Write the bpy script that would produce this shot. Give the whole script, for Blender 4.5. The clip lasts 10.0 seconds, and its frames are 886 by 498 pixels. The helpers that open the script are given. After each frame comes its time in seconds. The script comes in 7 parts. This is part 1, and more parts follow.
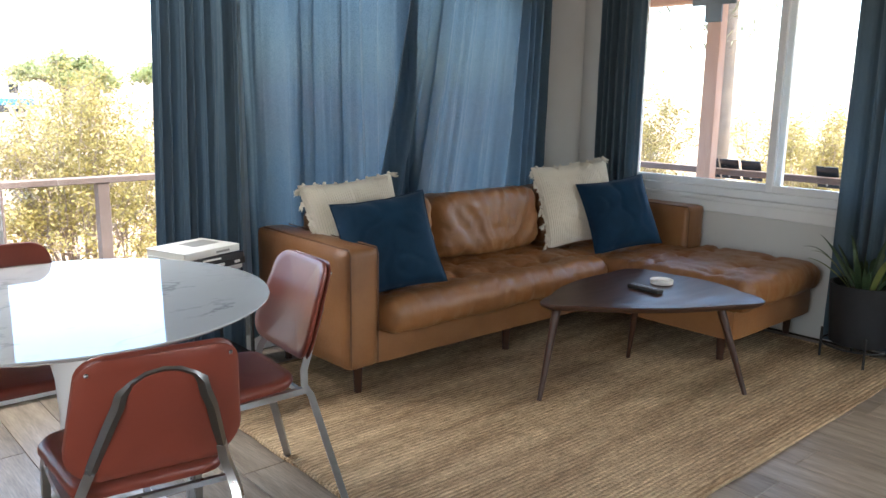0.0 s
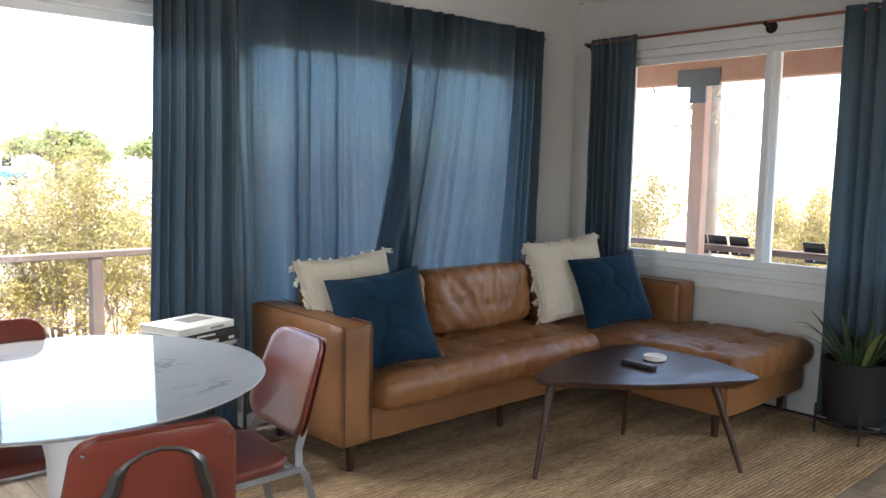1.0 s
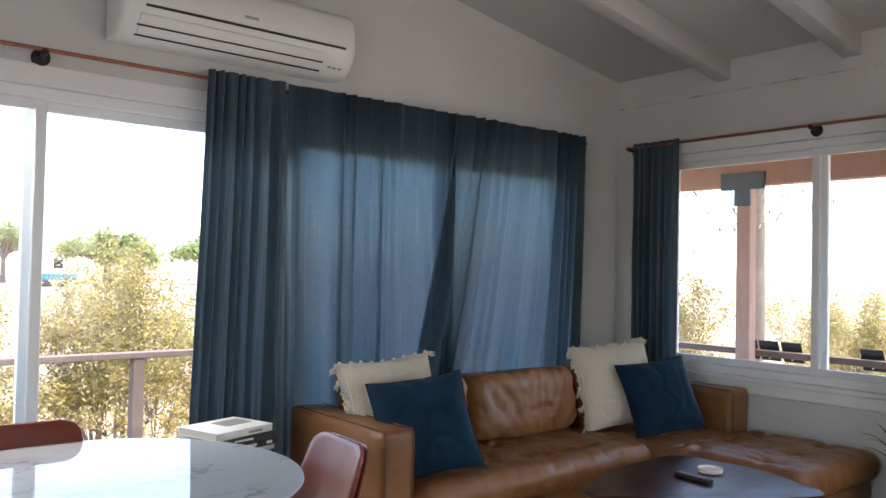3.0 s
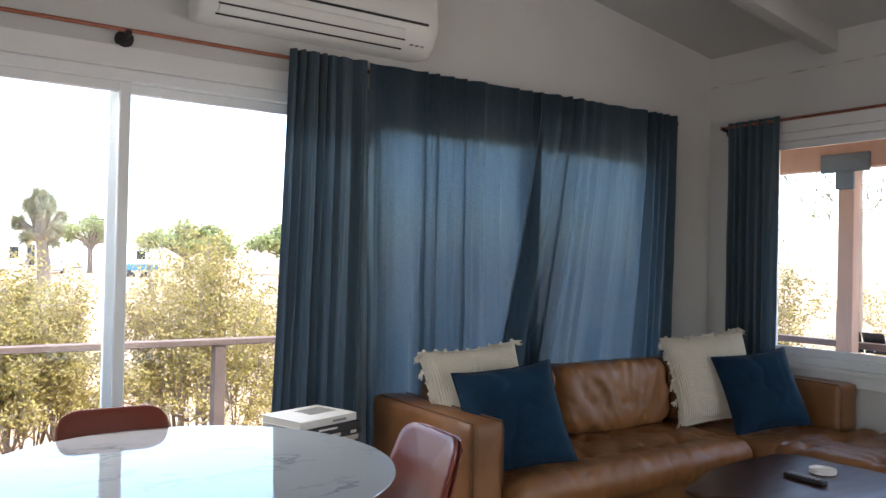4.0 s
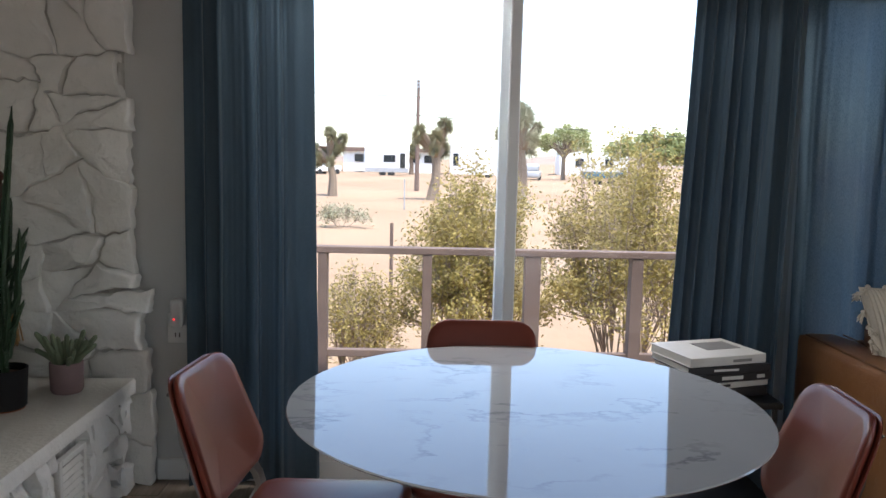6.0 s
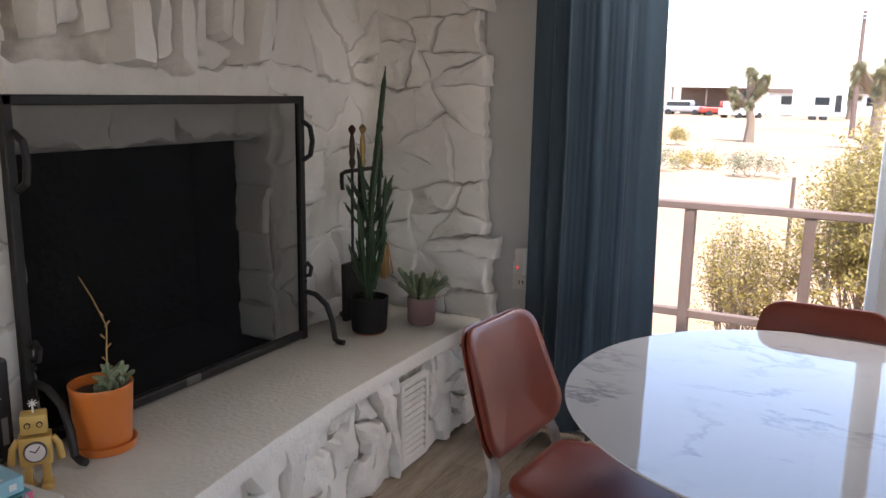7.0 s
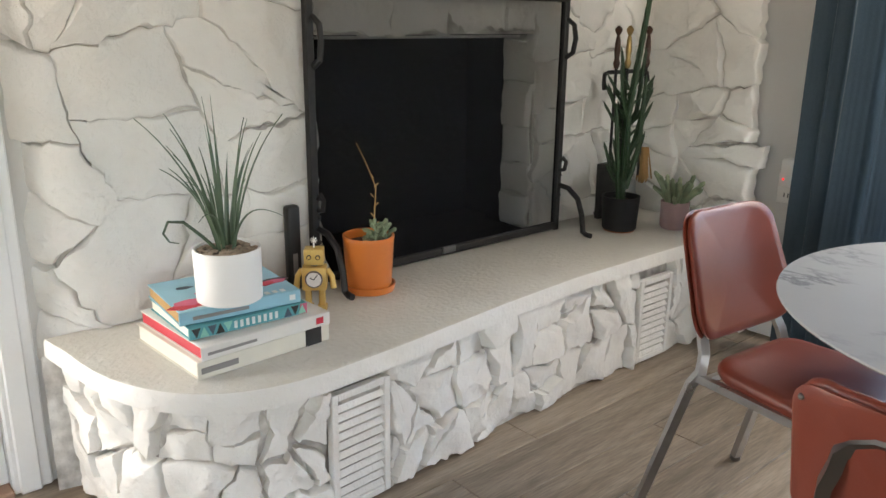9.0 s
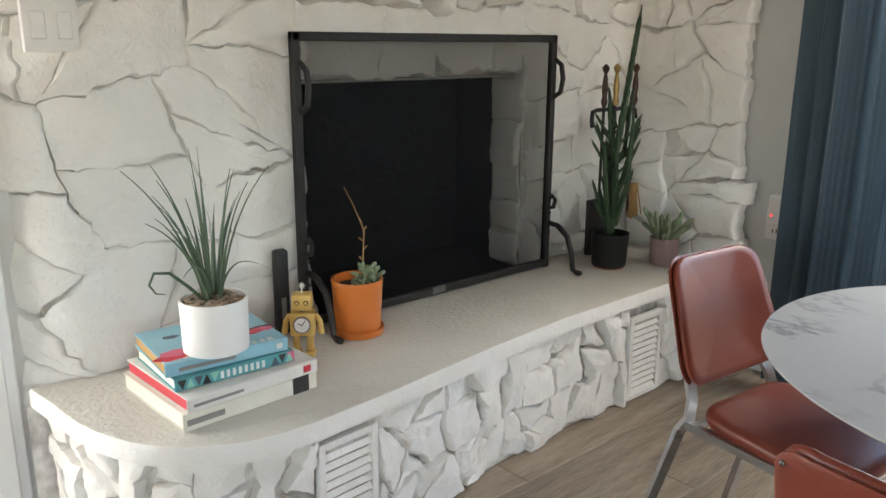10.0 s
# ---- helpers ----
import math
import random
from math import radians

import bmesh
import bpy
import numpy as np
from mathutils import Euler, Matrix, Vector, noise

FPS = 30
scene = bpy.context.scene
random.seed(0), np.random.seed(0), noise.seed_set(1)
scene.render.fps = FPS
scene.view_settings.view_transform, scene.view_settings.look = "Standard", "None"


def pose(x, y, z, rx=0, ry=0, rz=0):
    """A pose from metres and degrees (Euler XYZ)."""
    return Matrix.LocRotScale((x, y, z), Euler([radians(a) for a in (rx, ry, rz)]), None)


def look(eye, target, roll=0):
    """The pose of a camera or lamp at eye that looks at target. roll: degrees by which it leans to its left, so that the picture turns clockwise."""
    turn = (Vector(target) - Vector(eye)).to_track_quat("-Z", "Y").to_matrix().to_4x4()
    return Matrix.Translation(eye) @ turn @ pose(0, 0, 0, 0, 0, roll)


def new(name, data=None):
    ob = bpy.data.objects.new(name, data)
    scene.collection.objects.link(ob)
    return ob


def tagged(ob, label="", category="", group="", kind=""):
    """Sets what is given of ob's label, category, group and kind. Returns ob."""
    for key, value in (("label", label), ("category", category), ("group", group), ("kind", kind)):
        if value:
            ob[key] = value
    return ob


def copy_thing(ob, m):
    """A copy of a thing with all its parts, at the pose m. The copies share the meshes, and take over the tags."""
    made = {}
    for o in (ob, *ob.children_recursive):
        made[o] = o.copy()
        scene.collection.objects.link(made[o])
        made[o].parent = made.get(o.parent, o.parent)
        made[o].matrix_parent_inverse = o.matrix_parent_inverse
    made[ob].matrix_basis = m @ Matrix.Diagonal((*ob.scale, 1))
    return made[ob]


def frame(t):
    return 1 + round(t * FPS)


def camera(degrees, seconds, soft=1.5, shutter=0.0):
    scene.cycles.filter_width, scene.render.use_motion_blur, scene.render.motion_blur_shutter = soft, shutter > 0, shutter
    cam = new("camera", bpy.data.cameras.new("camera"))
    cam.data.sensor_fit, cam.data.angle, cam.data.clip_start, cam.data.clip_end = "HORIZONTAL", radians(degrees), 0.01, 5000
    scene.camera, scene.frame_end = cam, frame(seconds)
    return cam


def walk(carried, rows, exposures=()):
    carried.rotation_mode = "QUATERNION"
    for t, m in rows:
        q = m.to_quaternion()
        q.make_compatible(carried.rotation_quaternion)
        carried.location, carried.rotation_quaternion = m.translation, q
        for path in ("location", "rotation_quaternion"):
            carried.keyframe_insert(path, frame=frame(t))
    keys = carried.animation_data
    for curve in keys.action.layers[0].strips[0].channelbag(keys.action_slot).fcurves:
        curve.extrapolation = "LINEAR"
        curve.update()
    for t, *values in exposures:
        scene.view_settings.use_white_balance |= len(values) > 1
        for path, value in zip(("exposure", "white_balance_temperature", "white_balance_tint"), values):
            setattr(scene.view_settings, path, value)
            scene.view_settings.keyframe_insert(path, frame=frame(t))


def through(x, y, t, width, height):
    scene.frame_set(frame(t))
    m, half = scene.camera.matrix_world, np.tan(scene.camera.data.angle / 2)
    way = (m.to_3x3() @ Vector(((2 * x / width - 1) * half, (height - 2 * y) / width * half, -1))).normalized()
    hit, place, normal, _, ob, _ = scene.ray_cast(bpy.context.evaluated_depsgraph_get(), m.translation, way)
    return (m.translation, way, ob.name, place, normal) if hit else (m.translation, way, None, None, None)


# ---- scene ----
cam = camera(58.3, 10.0)
PATH = [
    (0, (0.351, 0.231, 1.356), (1.648, 1.703, 0.969), 0.8),
    (0.5, (0.33, 0.235, 1.361), (1.649, 1.708, 1.063), 0.9),
    (1, (0.318, 0.227, 1.373), (1.651, 1.704, 1.168), 1.0),
    (1.5, (0.314, 0.232, 1.373), (1.655, 1.712, 1.279), 1.0),
    (2, (0.312, 0.234, 1.382), (1.653, 1.718, 1.38), 1.1),
    (3.5, (0.355, 0.351, 1.35), (1.559, 1.947, 1.409), 1.1),
    (4, (0.371, 0.457, 1.334), (1.493, 2.113, 1.361), 1.2),
    (4.5, (0.384, 0.548, 1.324), (1.374, 2.286, 1.289), 1.3),
    (5, (0.499, 0.626, 1.316), (1.29, 2.461, 1.217), 1.4),
    (5.2, (0.556, 0.651, 1.31), (1.234, 2.529, 1.194), 1.5),
    (6.3, (0.825, 0.818, 1.339), (0.612, 2.788, 1.068), 1.1),
    (6.5, (0.863, 0.855, 1.34), (0.47, 2.794, 1.042), 1.0),
    (7, (1.0, 0.888, 1.381), (0.091, 2.627, 0.993), 1.0),
    (7.5, (1.12, 0.864, 1.353), (-0.166, 2.333, 0.917), 1.0),
    (8, (1.186, 0.861, 1.331), (-0.236, 2.179, 0.839), 0.9),
    (8.5, (1.223, 0.84, 1.297), (-0.222, 2.114, 0.761), 0.9),
    (9, (1.243, 0.836, 1.273), (-0.206, 2.095, 0.712), 0.7),
    (9.5, (1.247, 0.853, 1.296), (-0.202, 2.113, 0.736), 0.4),
    (10, (1.246, 0.861, 1.336), (-0.207, 2.138, 0.828), 0.4),
]
EXPOSURES = [(0, 3.25, 6350, 9), (2, 3.05, 6350, 11), (3.5, 2.75, 6250, 12), (5, 2.55, 6450, 11), (6.3, 1.85, 6400, 15), (6.7, 1.92, 6500, 18),
             (7.3, 3.05, 7000, 20), (8, 3.2, 7150, 16), (9, 3.2, 7050, 12), (10, 3.2, 6900, 10)]
walk(cam, [(t, look(*row)) for t, *row in PATH], EXPOSURES)

# ---------- world and sun ----------
world = bpy.data.worlds.new("World")
scene.world = world
world.use_nodes = True
wn = world.node_tree.nodes
wl = world.node_tree.links
wn.clear()
sky = wn.new("ShaderNodeTexSky")
sky.sky_type = "NISHITA"
sky.sun_disc = False
sky.sun_elevation = radians(67)
sky.sun_rotation = radians(150)
sky.dust_density = 1.2
sky.air_density = 1.0
bgn = wn.new("ShaderNodeBackground")
bgn.inputs["Strength"].default_value = 0.15
wo = wn.new("ShaderNodeOutputWorld")
wl.new(sky.outputs[0], bgn.inputs[0])
wl.new(bgn.outputs[0], wo.inputs[0])

sun_data = bpy.data.lights.new("sun", "SUN")
sun_data.energy = 2.2
sun_data.angle = radians(0.5)
sun_data.color = (1.0, 0.95, 0.88)
sun = new("sun", sun_data)
# high sun from the south-east, behind the house
sun.matrix_world = look((2.9, -5.0, 13.6), (0, 0, 0))


def daylight_lamp(name, eye, target, w, h, watts):
    """An area lamp standing in for sky light, in or beyond a window's opening."""
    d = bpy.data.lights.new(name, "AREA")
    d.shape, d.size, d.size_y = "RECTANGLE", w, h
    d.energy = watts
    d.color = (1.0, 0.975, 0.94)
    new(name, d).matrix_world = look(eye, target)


daylight_lamp("south_opening_daylight", (2.4, -2.64, 1.1), (2.4, 0.0, 1.1), 1.7, 1.9, 2.2)
daylight_lamp("east_opening_daylight", (4.94, 0.05, 1.4), (0.0, 0.35, 1.2), 1.4, 1.1, 5.0)
# Fill lamp added outside above the window head, out of view, to boost daylight.
daylight_lamp("north_sky_fill", (1.0, 4.27, 2.22), (0.8, 2.5, 0.5), 2.1, 0.22, 12)
daylight_lamp("west_door_daylight", (-1.02, 0.78, 1.09), (3.0, 0.78, 1.09), 0.62, 1.70, 3.5)


# ---------- building helpers ----------
def thing(name, loc, label, category, group="", kind=""):
    ob = new(name)
    ob.empty_display_size = 0.1
    ob.matrix_basis = Matrix.Translation(loc)
    return tagged(ob, label, category, group, kind)


def top_of(ob):
    while ob.parent:
        ob = ob.parent
    return ob


def finish(name, bm, material, smooth=35):
    me = bpy.data.meshes.new(name)
    bm.normal_update()
    bm.to_mesh(me)
    bm.free()
    for m in material if isinstance(material, (list, tuple)) else [material]:
        me.materials.append(m)
    if smooth:
        me.shade_smooth()
        me.set_sharp_from_angle(angle=radians(smooth))
    return me


def part(name, bm, material, parent, label="", smooth=35, local=False):
    """One mesh under a thing or a part. Its coordinates are the world's, unless local."""
    if not local:
        bmesh.ops.translate(bm, verts=bm.verts, vec=-top_of(parent).matrix_basis.translation)
    ob = new(name, finish(name, bm, material, smooth))
    ob.parent = parent
    if label:
        ob["label"] = label
    return ob


def single(name, bm, material, label, category, group="", kind="", smooth=35):
    """A thing that is one mesh, in world coordinates."""
    return tagged(new(name, finish(name, bm, material, smooth)), label, category, group, kind)


def B():
    return bmesh.new()


def box(bm, lo, hi, bevel=0.0, seg=2, m=None):
    """A box between two corners, with rounded edges if bevel is given."""
    c = [(a + b) / 2 for a, b in zip(lo, hi)]
    d = [abs(b - a) for a, b in zip(lo, hi)]
    t = Matrix.Translation(c) @ Matrix.Diagonal((*d, 1))
    r = bmesh.ops.create_cube(bm, size=1.0, matrix=(m @ t) if m else t)
    vs = r["verts"]
    if bevel:
        es = list({e for v in vs for e in v.link_edges})
        r = bmesh.ops.bevel(bm, geom=es, offset=bevel, segments=seg, profile=0.5, affect="EDGES", clamp_overlap=True)
        vs = r["verts"]
    return vs


def tube(bm, pts, r, seg=8, closed=False, square=False, caps=True):
    """A sweep round the points; r is one radius or one for each point."""
    pts = [Vector(p) for p in pts]
    n = len(pts)
    rs = r if isinstance(r, (list, tuple)) else [r] * n
    up = Vector((0, 0, 1))
    rings = []
    side = None
    for i, p in enumerate(pts):
        a = pts[(i - 1) % n] if closed or i else p
        b = pts[(i + 1) % n] if closed or i < n - 1 else p
        d = (b - a).normalized()
        if side is None:
            side = d.cross(up)
            if side.length < 0.05:
                side = d.cross(Vector((1, 0, 0)))
        side = (side - d * side.dot(d)).normalized()
        nor = d.cross(side)
        ring = []
        for k in range(seg):
            an = math.tau * (k + (0.5 if square else 0)) / seg
            ring.append(bm.verts.new(p + (side * math.cos(an) + nor * math.sin(an)) * rs[i]))
        rings.append(ring)
    m = n if closed else n - 1
    for i in range(m):
        r0, r1 = rings[i], rings[(i + 1) % n]
        for k in range(seg):
            bm.faces.new((r0[k], r0[(k + 1) % seg], r1[(k + 1) % seg], r1[k]))
    if caps and not closed:
        bm.faces.new(list(reversed(rings[0])))
        bm.faces.new(rings[-1])
    return rings


def lathe(bm, prof, seg=32, at=(0, 0, 0), cap0=True, cap1=True):
    """Turns a profile of (radius, height) round the vertical."""
    at = Vector(at)
    rings = []
    for r, z in prof:
        rings.append([bm.verts.new(at + Vector((r * math.cos(math.tau * k / seg), r * math.sin(math.tau * k / seg), z))) for k in range(seg)])
    for a, b in zip(rings, rings[1:]):
        for k in range(seg):
            bm.faces.new((a[k], a[(k + 1) % seg], b[(k + 1) % seg], b[k]))
    if cap0:
        bm.faces.new(list(reversed(rings[0])))
    if cap1:
        bm.faces.new(rings[-1])


def grid(bm, nu, nv, f, wrap=False):
    """A sheet of nu x nv cells over f(u, v), u and v from 0 to 1."""
    vs = [[bm.verts.new(f(i / nu, j / nv)) for j in range(nv + 1)] for i in range(nu if wrap else nu + 1)]
    fs = []
    for i in range(nu):
        for j in range(nv):
            a, b = vs[i], vs[(i + 1) % len(vs)]
            fs.append(bm.faces.new((a[j], b[j], b[j + 1], a[j + 1])))
    return fs


def arc_pts(c, r, a0, a1, n, z):
    return [(c[0] + r * math.cos(radians(a0 + (a1 - a0) * i / n)), c[1] + r * math.sin(radians(a0 + (a1 - a0) * i / n)), z) for i in range(n + 1)]


def nz(x, y, z=0.0, s=1.0):
    return noise.noise(Vector((x * s, y * s, z * s)))


# ---------- materials ----------
def mat(name, col, rough=0.6, metal=0.0, col2=None, scale=8.0, amount=0.5, bump=0.0, bump_scale=60.0, fine=0.0, spec=0.5,
        stretch=(1, 1, 1), coat=0.0, rough_var=0.0, rand=0.0, sheen=0.0, chips=0.0):
    """A surface with stains at a large scale, grain at a small one, and a fine relief."""
    m = bpy.data.materials.new(name)
    m.use_nodes = True
    n, l = m.node_tree.nodes, m.node_tree.links
    p = n["Principled BSDF"]
    p.inputs["Roughness"].default_value = rough
    p.inputs["Metallic"].default_value = metal
    p.inputs["Specular IOR Level"].default_value = spec
    p.inputs["Coat Weight"].default_value = coat
    p.inputs["Sheen Weight"].default_value = sheen
    tc = n.new("ShaderNodeTexCoord")
    mp = n.new("ShaderNodeMapping")
    mp.inputs["Scale"].default_value = stretch
    l.new(tc.outputs["Object"], mp.inputs[0])
    big = n.new("ShaderNodeTexNoise")
    big.inputs["Scale"].default_value = scale
    big.inputs["Detail"].default_value = 6
    l.new(mp.outputs[0], big.inputs["Vector"])
    small = n.new("ShaderNodeTexNoise")
    small.inputs["Scale"].default_value = bump_scale
    small.inputs["Detail"].default_value = 4
    l.new(mp.outputs[0], small.inputs["Vector"])
    ramp = n.new("ShaderNodeMapRange")
    ramp.inputs["From Min"].default_value = 0.35
    ramp.inputs["From Max"].default_value = 0.68
    l.new(big.outputs["Fac"], ramp.inputs["Value"])
    mix = n.new("ShaderNodeMix")
    mix.data_type = "RGBA"
    c2 = col2 or tuple(c * 0.8 for c in col)
    mix.inputs["A"].default_value = (*col, 1)
    mix.inputs["B"].default_value = (*c2, 1)
    mul = n.new("ShaderNodeMath")
    mul.operation = "MULTIPLY"
    mul.inputs[1].default_value = amount
    l.new(ramp.outputs[0], mul.inputs[0])
    l.new(mul.outputs[0], mix.inputs["Factor"])
    out = mix.outputs["Result"]
    if fine or rand:
        hsv = n.new("ShaderNodeHueSaturation")
        add = n.new("ShaderNodeMath")
        add.operation = "MULTIPLY_ADD"
        add.inputs[1].default_value = fine
        add.inputs[2].default_value = 1.0 - fine * 0.5
        l.new(small.outputs["Fac"], add.inputs[0])
        val = add.outputs[0]
        if rand:
            info = n.new("ShaderNodeObjectInfo")
            geo = n.new("ShaderNodeNewGeometry")
            both = n.new("ShaderNodeMath")
            both.operation = "ADD"
            l.new(info.outputs["Random"], both.inputs[0])
            l.new(geo.outputs["Random Per Island"], both.inputs[1])
            fr = n.new("ShaderNodeMath")
            fr.operation = "FRACT"
            l.new(both.outputs[0], fr.inputs[0])
            ma = n.new("ShaderNodeMath")
            ma.operation = "MULTIPLY_ADD"
            ma.inputs[1].default_value = rand
            l.new(fr.outputs[0], ma.inputs[0])
            ad2 = n.new("ShaderNodeMath")
            ad2.operation = "SUBTRACT"
            ad2.inputs[1].default_value = rand * 0.5
            l.new(val, ad2.inputs[0])
            l.new(ad2.outputs[0], ma.inputs[2])
            val = ma.outputs[0]
        l.new(val, hsv.inputs["Value"])
        l.new(out, hsv.inputs["Color"])
        out = hsv.outputs[0]
    l.new(out, p.inputs["Base Color"])
    if rough_var:
        rv = n.new("ShaderNodeMath")
        rv.operation = "MULTIPLY_ADD"
        rv.inputs[1].default_value = rough_var
        rv.inputs[2].default_value = rough - rough_var * 0.5
        l.new(big.outputs["Fac"], rv.inputs[0])
        l.new(rv.outputs[0], p.inputs["Roughness"])
    if bump:
        bn = n.new("ShaderNodeBump")
        bn.inputs["Strength"].default_value = 0.6
        bn.inputs["Distance"].default_value = bump
        height = small.outputs["Fac"]
        if chips:
            # sharper chips and pits over the broad relief
            ch = n.new("ShaderNodeTexNoise")
            ch.inputs["Scale"].default_value = bump_scale * 4
            ch.inputs["Detail"].default_value = 5
            ch.inputs["Roughness"].default_value = 0.7
            l.new(mp.outputs[0], ch.inputs["Vector"])
            cm = n.new("ShaderNodeMath")
            cm.operation = "MULTIPLY_ADD"
            cm.inputs[1].default_value = chips
            l.new(ch.outputs["Fac"], cm.inputs[0])
            l.new(height, cm.inputs[2])
            height = cm.outputs[0]
        l.new(height, bn.inputs["Height"])
        l.new(bn.outputs[0], p.inputs["Normal"])
    return m


def leafy(m, amount=0.45):
    """Lets some light through thin leaves."""
    n, l = m.node_tree.nodes, m.node_tree.links
    p = n["Principled BSDF"]
    tr = n.new("ShaderNodeBsdfTranslucent")
    l.new(p.inputs["Base Color"].links[0].from_socket, tr.inputs["Color"])
    mx = n.new("ShaderNodeMixShader")
    mx.inputs[0].default_value = amount
    l.new(p.outputs[0], mx.inputs[1])
    l.new(tr.outputs[0], mx.inputs[2])
    l.new(mx.outputs[0], n["Material Output"].inputs["Surface"])
    return m


def nodes_of(m):
    return m.node_tree.nodes, m.node_tree.links, m.node_tree.nodes["Principled BSDF"]


wall_white = mat("wall_white", (0.61, 0.605, 0.59), 0.75, col2=(0.56, 0.555, 0.54), scale=2.5, amount=0.6, bump=0.002, bump_scale=120, fine=0.04)
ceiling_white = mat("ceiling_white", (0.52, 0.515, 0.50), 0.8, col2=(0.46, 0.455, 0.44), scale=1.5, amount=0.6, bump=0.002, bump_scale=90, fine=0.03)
trim_white = mat("trim_white", (0.80, 0.80, 0.79), 0.4, col2=(0.74, 0.74, 0.73), scale=5, amount=0.5, bump=0.0006, bump_scale=50, fine=0.03)
vinyl_white = mat("vinyl_white", (0.82, 0.83, 0.84), 0.35, col2=(0.77, 0.78, 0.78), scale=6, amount=0.4, bump=0.0004, bump_scale=40, fine=0.02)
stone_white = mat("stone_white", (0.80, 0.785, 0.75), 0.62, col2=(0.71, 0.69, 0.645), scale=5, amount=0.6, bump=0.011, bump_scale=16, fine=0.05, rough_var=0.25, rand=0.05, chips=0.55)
# Dark patches in both mortar colours stand in for shade in open cracks.
mortar_white = mat("mortar_white", (0.70, 0.68, 0.63), 0.7, col2=(0.22, 0.20, 0.18), scale=9, amount=0.8, bump=0.010, bump_scale=40, fine=0.1)
mortar_shaded = mat("mortar_shaded", (0.72, 0.70, 0.66), 0.8, col2=(0.20, 0.18, 0.16), scale=14, amount=0.9, bump=0.010, bump_scale=40, fine=0.1)
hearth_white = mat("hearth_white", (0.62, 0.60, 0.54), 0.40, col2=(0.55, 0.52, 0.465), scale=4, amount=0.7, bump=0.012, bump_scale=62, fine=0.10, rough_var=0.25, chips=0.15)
soot = mat("soot", (0.008, 0.0075, 0.007), 0.95, col2=(0.013, 0.012, 0.011), scale=6, amount=0.8, bump=0.006, bump_scale=30, spec=0.1)
iron_black = mat("iron_black", (0.018, 0.018, 0.019), 0.5, 0.3, col2=(0.03, 0.028, 0.027), scale=30, amount=0.7, bump=0.0008, bump_scale=150)
leather_tan = mat("leather_tan", (0.275, 0.122, 0.044), 0.40, col2=(0.165, 0.069, 0.024), scale=3.5, amount=0.75, bump=0.003, bump_scale=60, fine=0.14, rough_var=0.20, spec=0.45, chips=0.5)
seam_brown = mat("seam_brown", (0.13, 0.055, 0.02), 0.6, bump=0.0005)
wood_dark = mat("wood_dark", (0.052, 0.021, 0.012), 0.34, spec=0.32, col2=(0.036, 0.018, 0.012), scale=3, amount=0.7, bump=0.0004, bump_scale=50, fine=0.2, stretch=(1, 9, 9), rough_var=0.12)
vinyl_red = mat("vinyl_red", (0.175, 0.037, 0.022), 0.34, col2=(0.135, 0.028, 0.017), scale=5, amount=0.6, bump=0.0005, bump_scale=300, fine=0.06, rough_var=0.1, spec=0.42)
steel = mat("steel", (0.48, 0.48, 0.48), 0.30, 1.0, col2=(0.38, 0.38, 0.38), scale=18, amount=0.6, rough_var=0.15, fine=0.05)
dark_steel = mat("dark_steel", (0.2, 0.2, 0.2), 0.30, 1.0, col2=(0.22, 0.22, 0.22), scale=18, amount=0.6)
copper = mat("copper", (0.42, 0.16, 0.10), 0.42, 0.7, col2=(0.30, 0.11, 0.07), scale=14, amount=0.6, fine=0.08)
pot_black = mat("pot_black", (0.012, 0.0125, 0.014), 0.55, spec=0.25, col2=(0.018, 0.018, 0.02), scale=10, amount=0.6, bump=0.0006)
pot_orange = mat("pot_orange", (0.60, 0.17, 0.03), 0.3, col2=(0.52, 0.14, 0.025), scale=9, amount=0.5, coat=0.3, fine=0.05)
pot_white = mat("pot_white", (0.80, 0.79, 0.77), 0.4, col2=(0.76, 0.74, 0.72), scale=6, amount=0.5, fine=0.02)
pot_pink = mat("pot_pink", (0.30, 0.20, 0.20), 0.7, col2=(0.24, 0.16, 0.165), scale=12, amount=0.7, bump=0.001, fine=0.1)
terracotta = mat("terracotta", (0.45, 0.18, 0.09), 0.8, bump=0.001)
gravel_mat = mat("gravel_mat", (0.42, 0.33, 0.25), 0.85, col2=(0.2, 0.15, 0.11), scale=40, amount=0.8, rand=0.5, fine=0.1)
soil = mat("soil", (0.06, 0.04, 0.028), 0.95, bump=0.004, bump_scale=80)
leaf_green = mat("leaf_green", (0.05, 0.11, 0.045), 0.45, col2=(0.09, 0.15, 0.06), scale=30, amount=0.7, rand=0.3, fine=0.1)
snake_green = mat("snake_green", (0.022, 0.045, 0.02), 0.45, col2=(0.05, 0.08, 0.03), scale=30, amount=0.7, rand=0.4, fine=0.1)
snake_yellow = mat("snake_yellow", (0.16, 0.17, 0.04), 0.45, col2=(0.10, 0.12, 0.03), scale=30, amount=0.7, rand=0.3)
agave_green = mat("agave_green", (0.06, 0.105, 0.065), 0.5, col2=(0.10, 0.14, 0.075), scale=25, amount=0.6, rand=0.3, fine=0.1)
cactus_green = mat("cactus_green", (0.02, 0.05, 0.022), 0.5, col2=(0.035, 0.075, 0.03), scale=18, amount=0.7, fine=0.1)
succ_green = mat("succ_green", (0.16, 0.22, 0.13), 0.6, col2=(0.24, 0.26, 0.16), scale=30, amount=0.7, rand=0.3)
plastic_black = mat("plastic_black", (0.015, 0.015, 0.016), 0.4, fine=0.1)
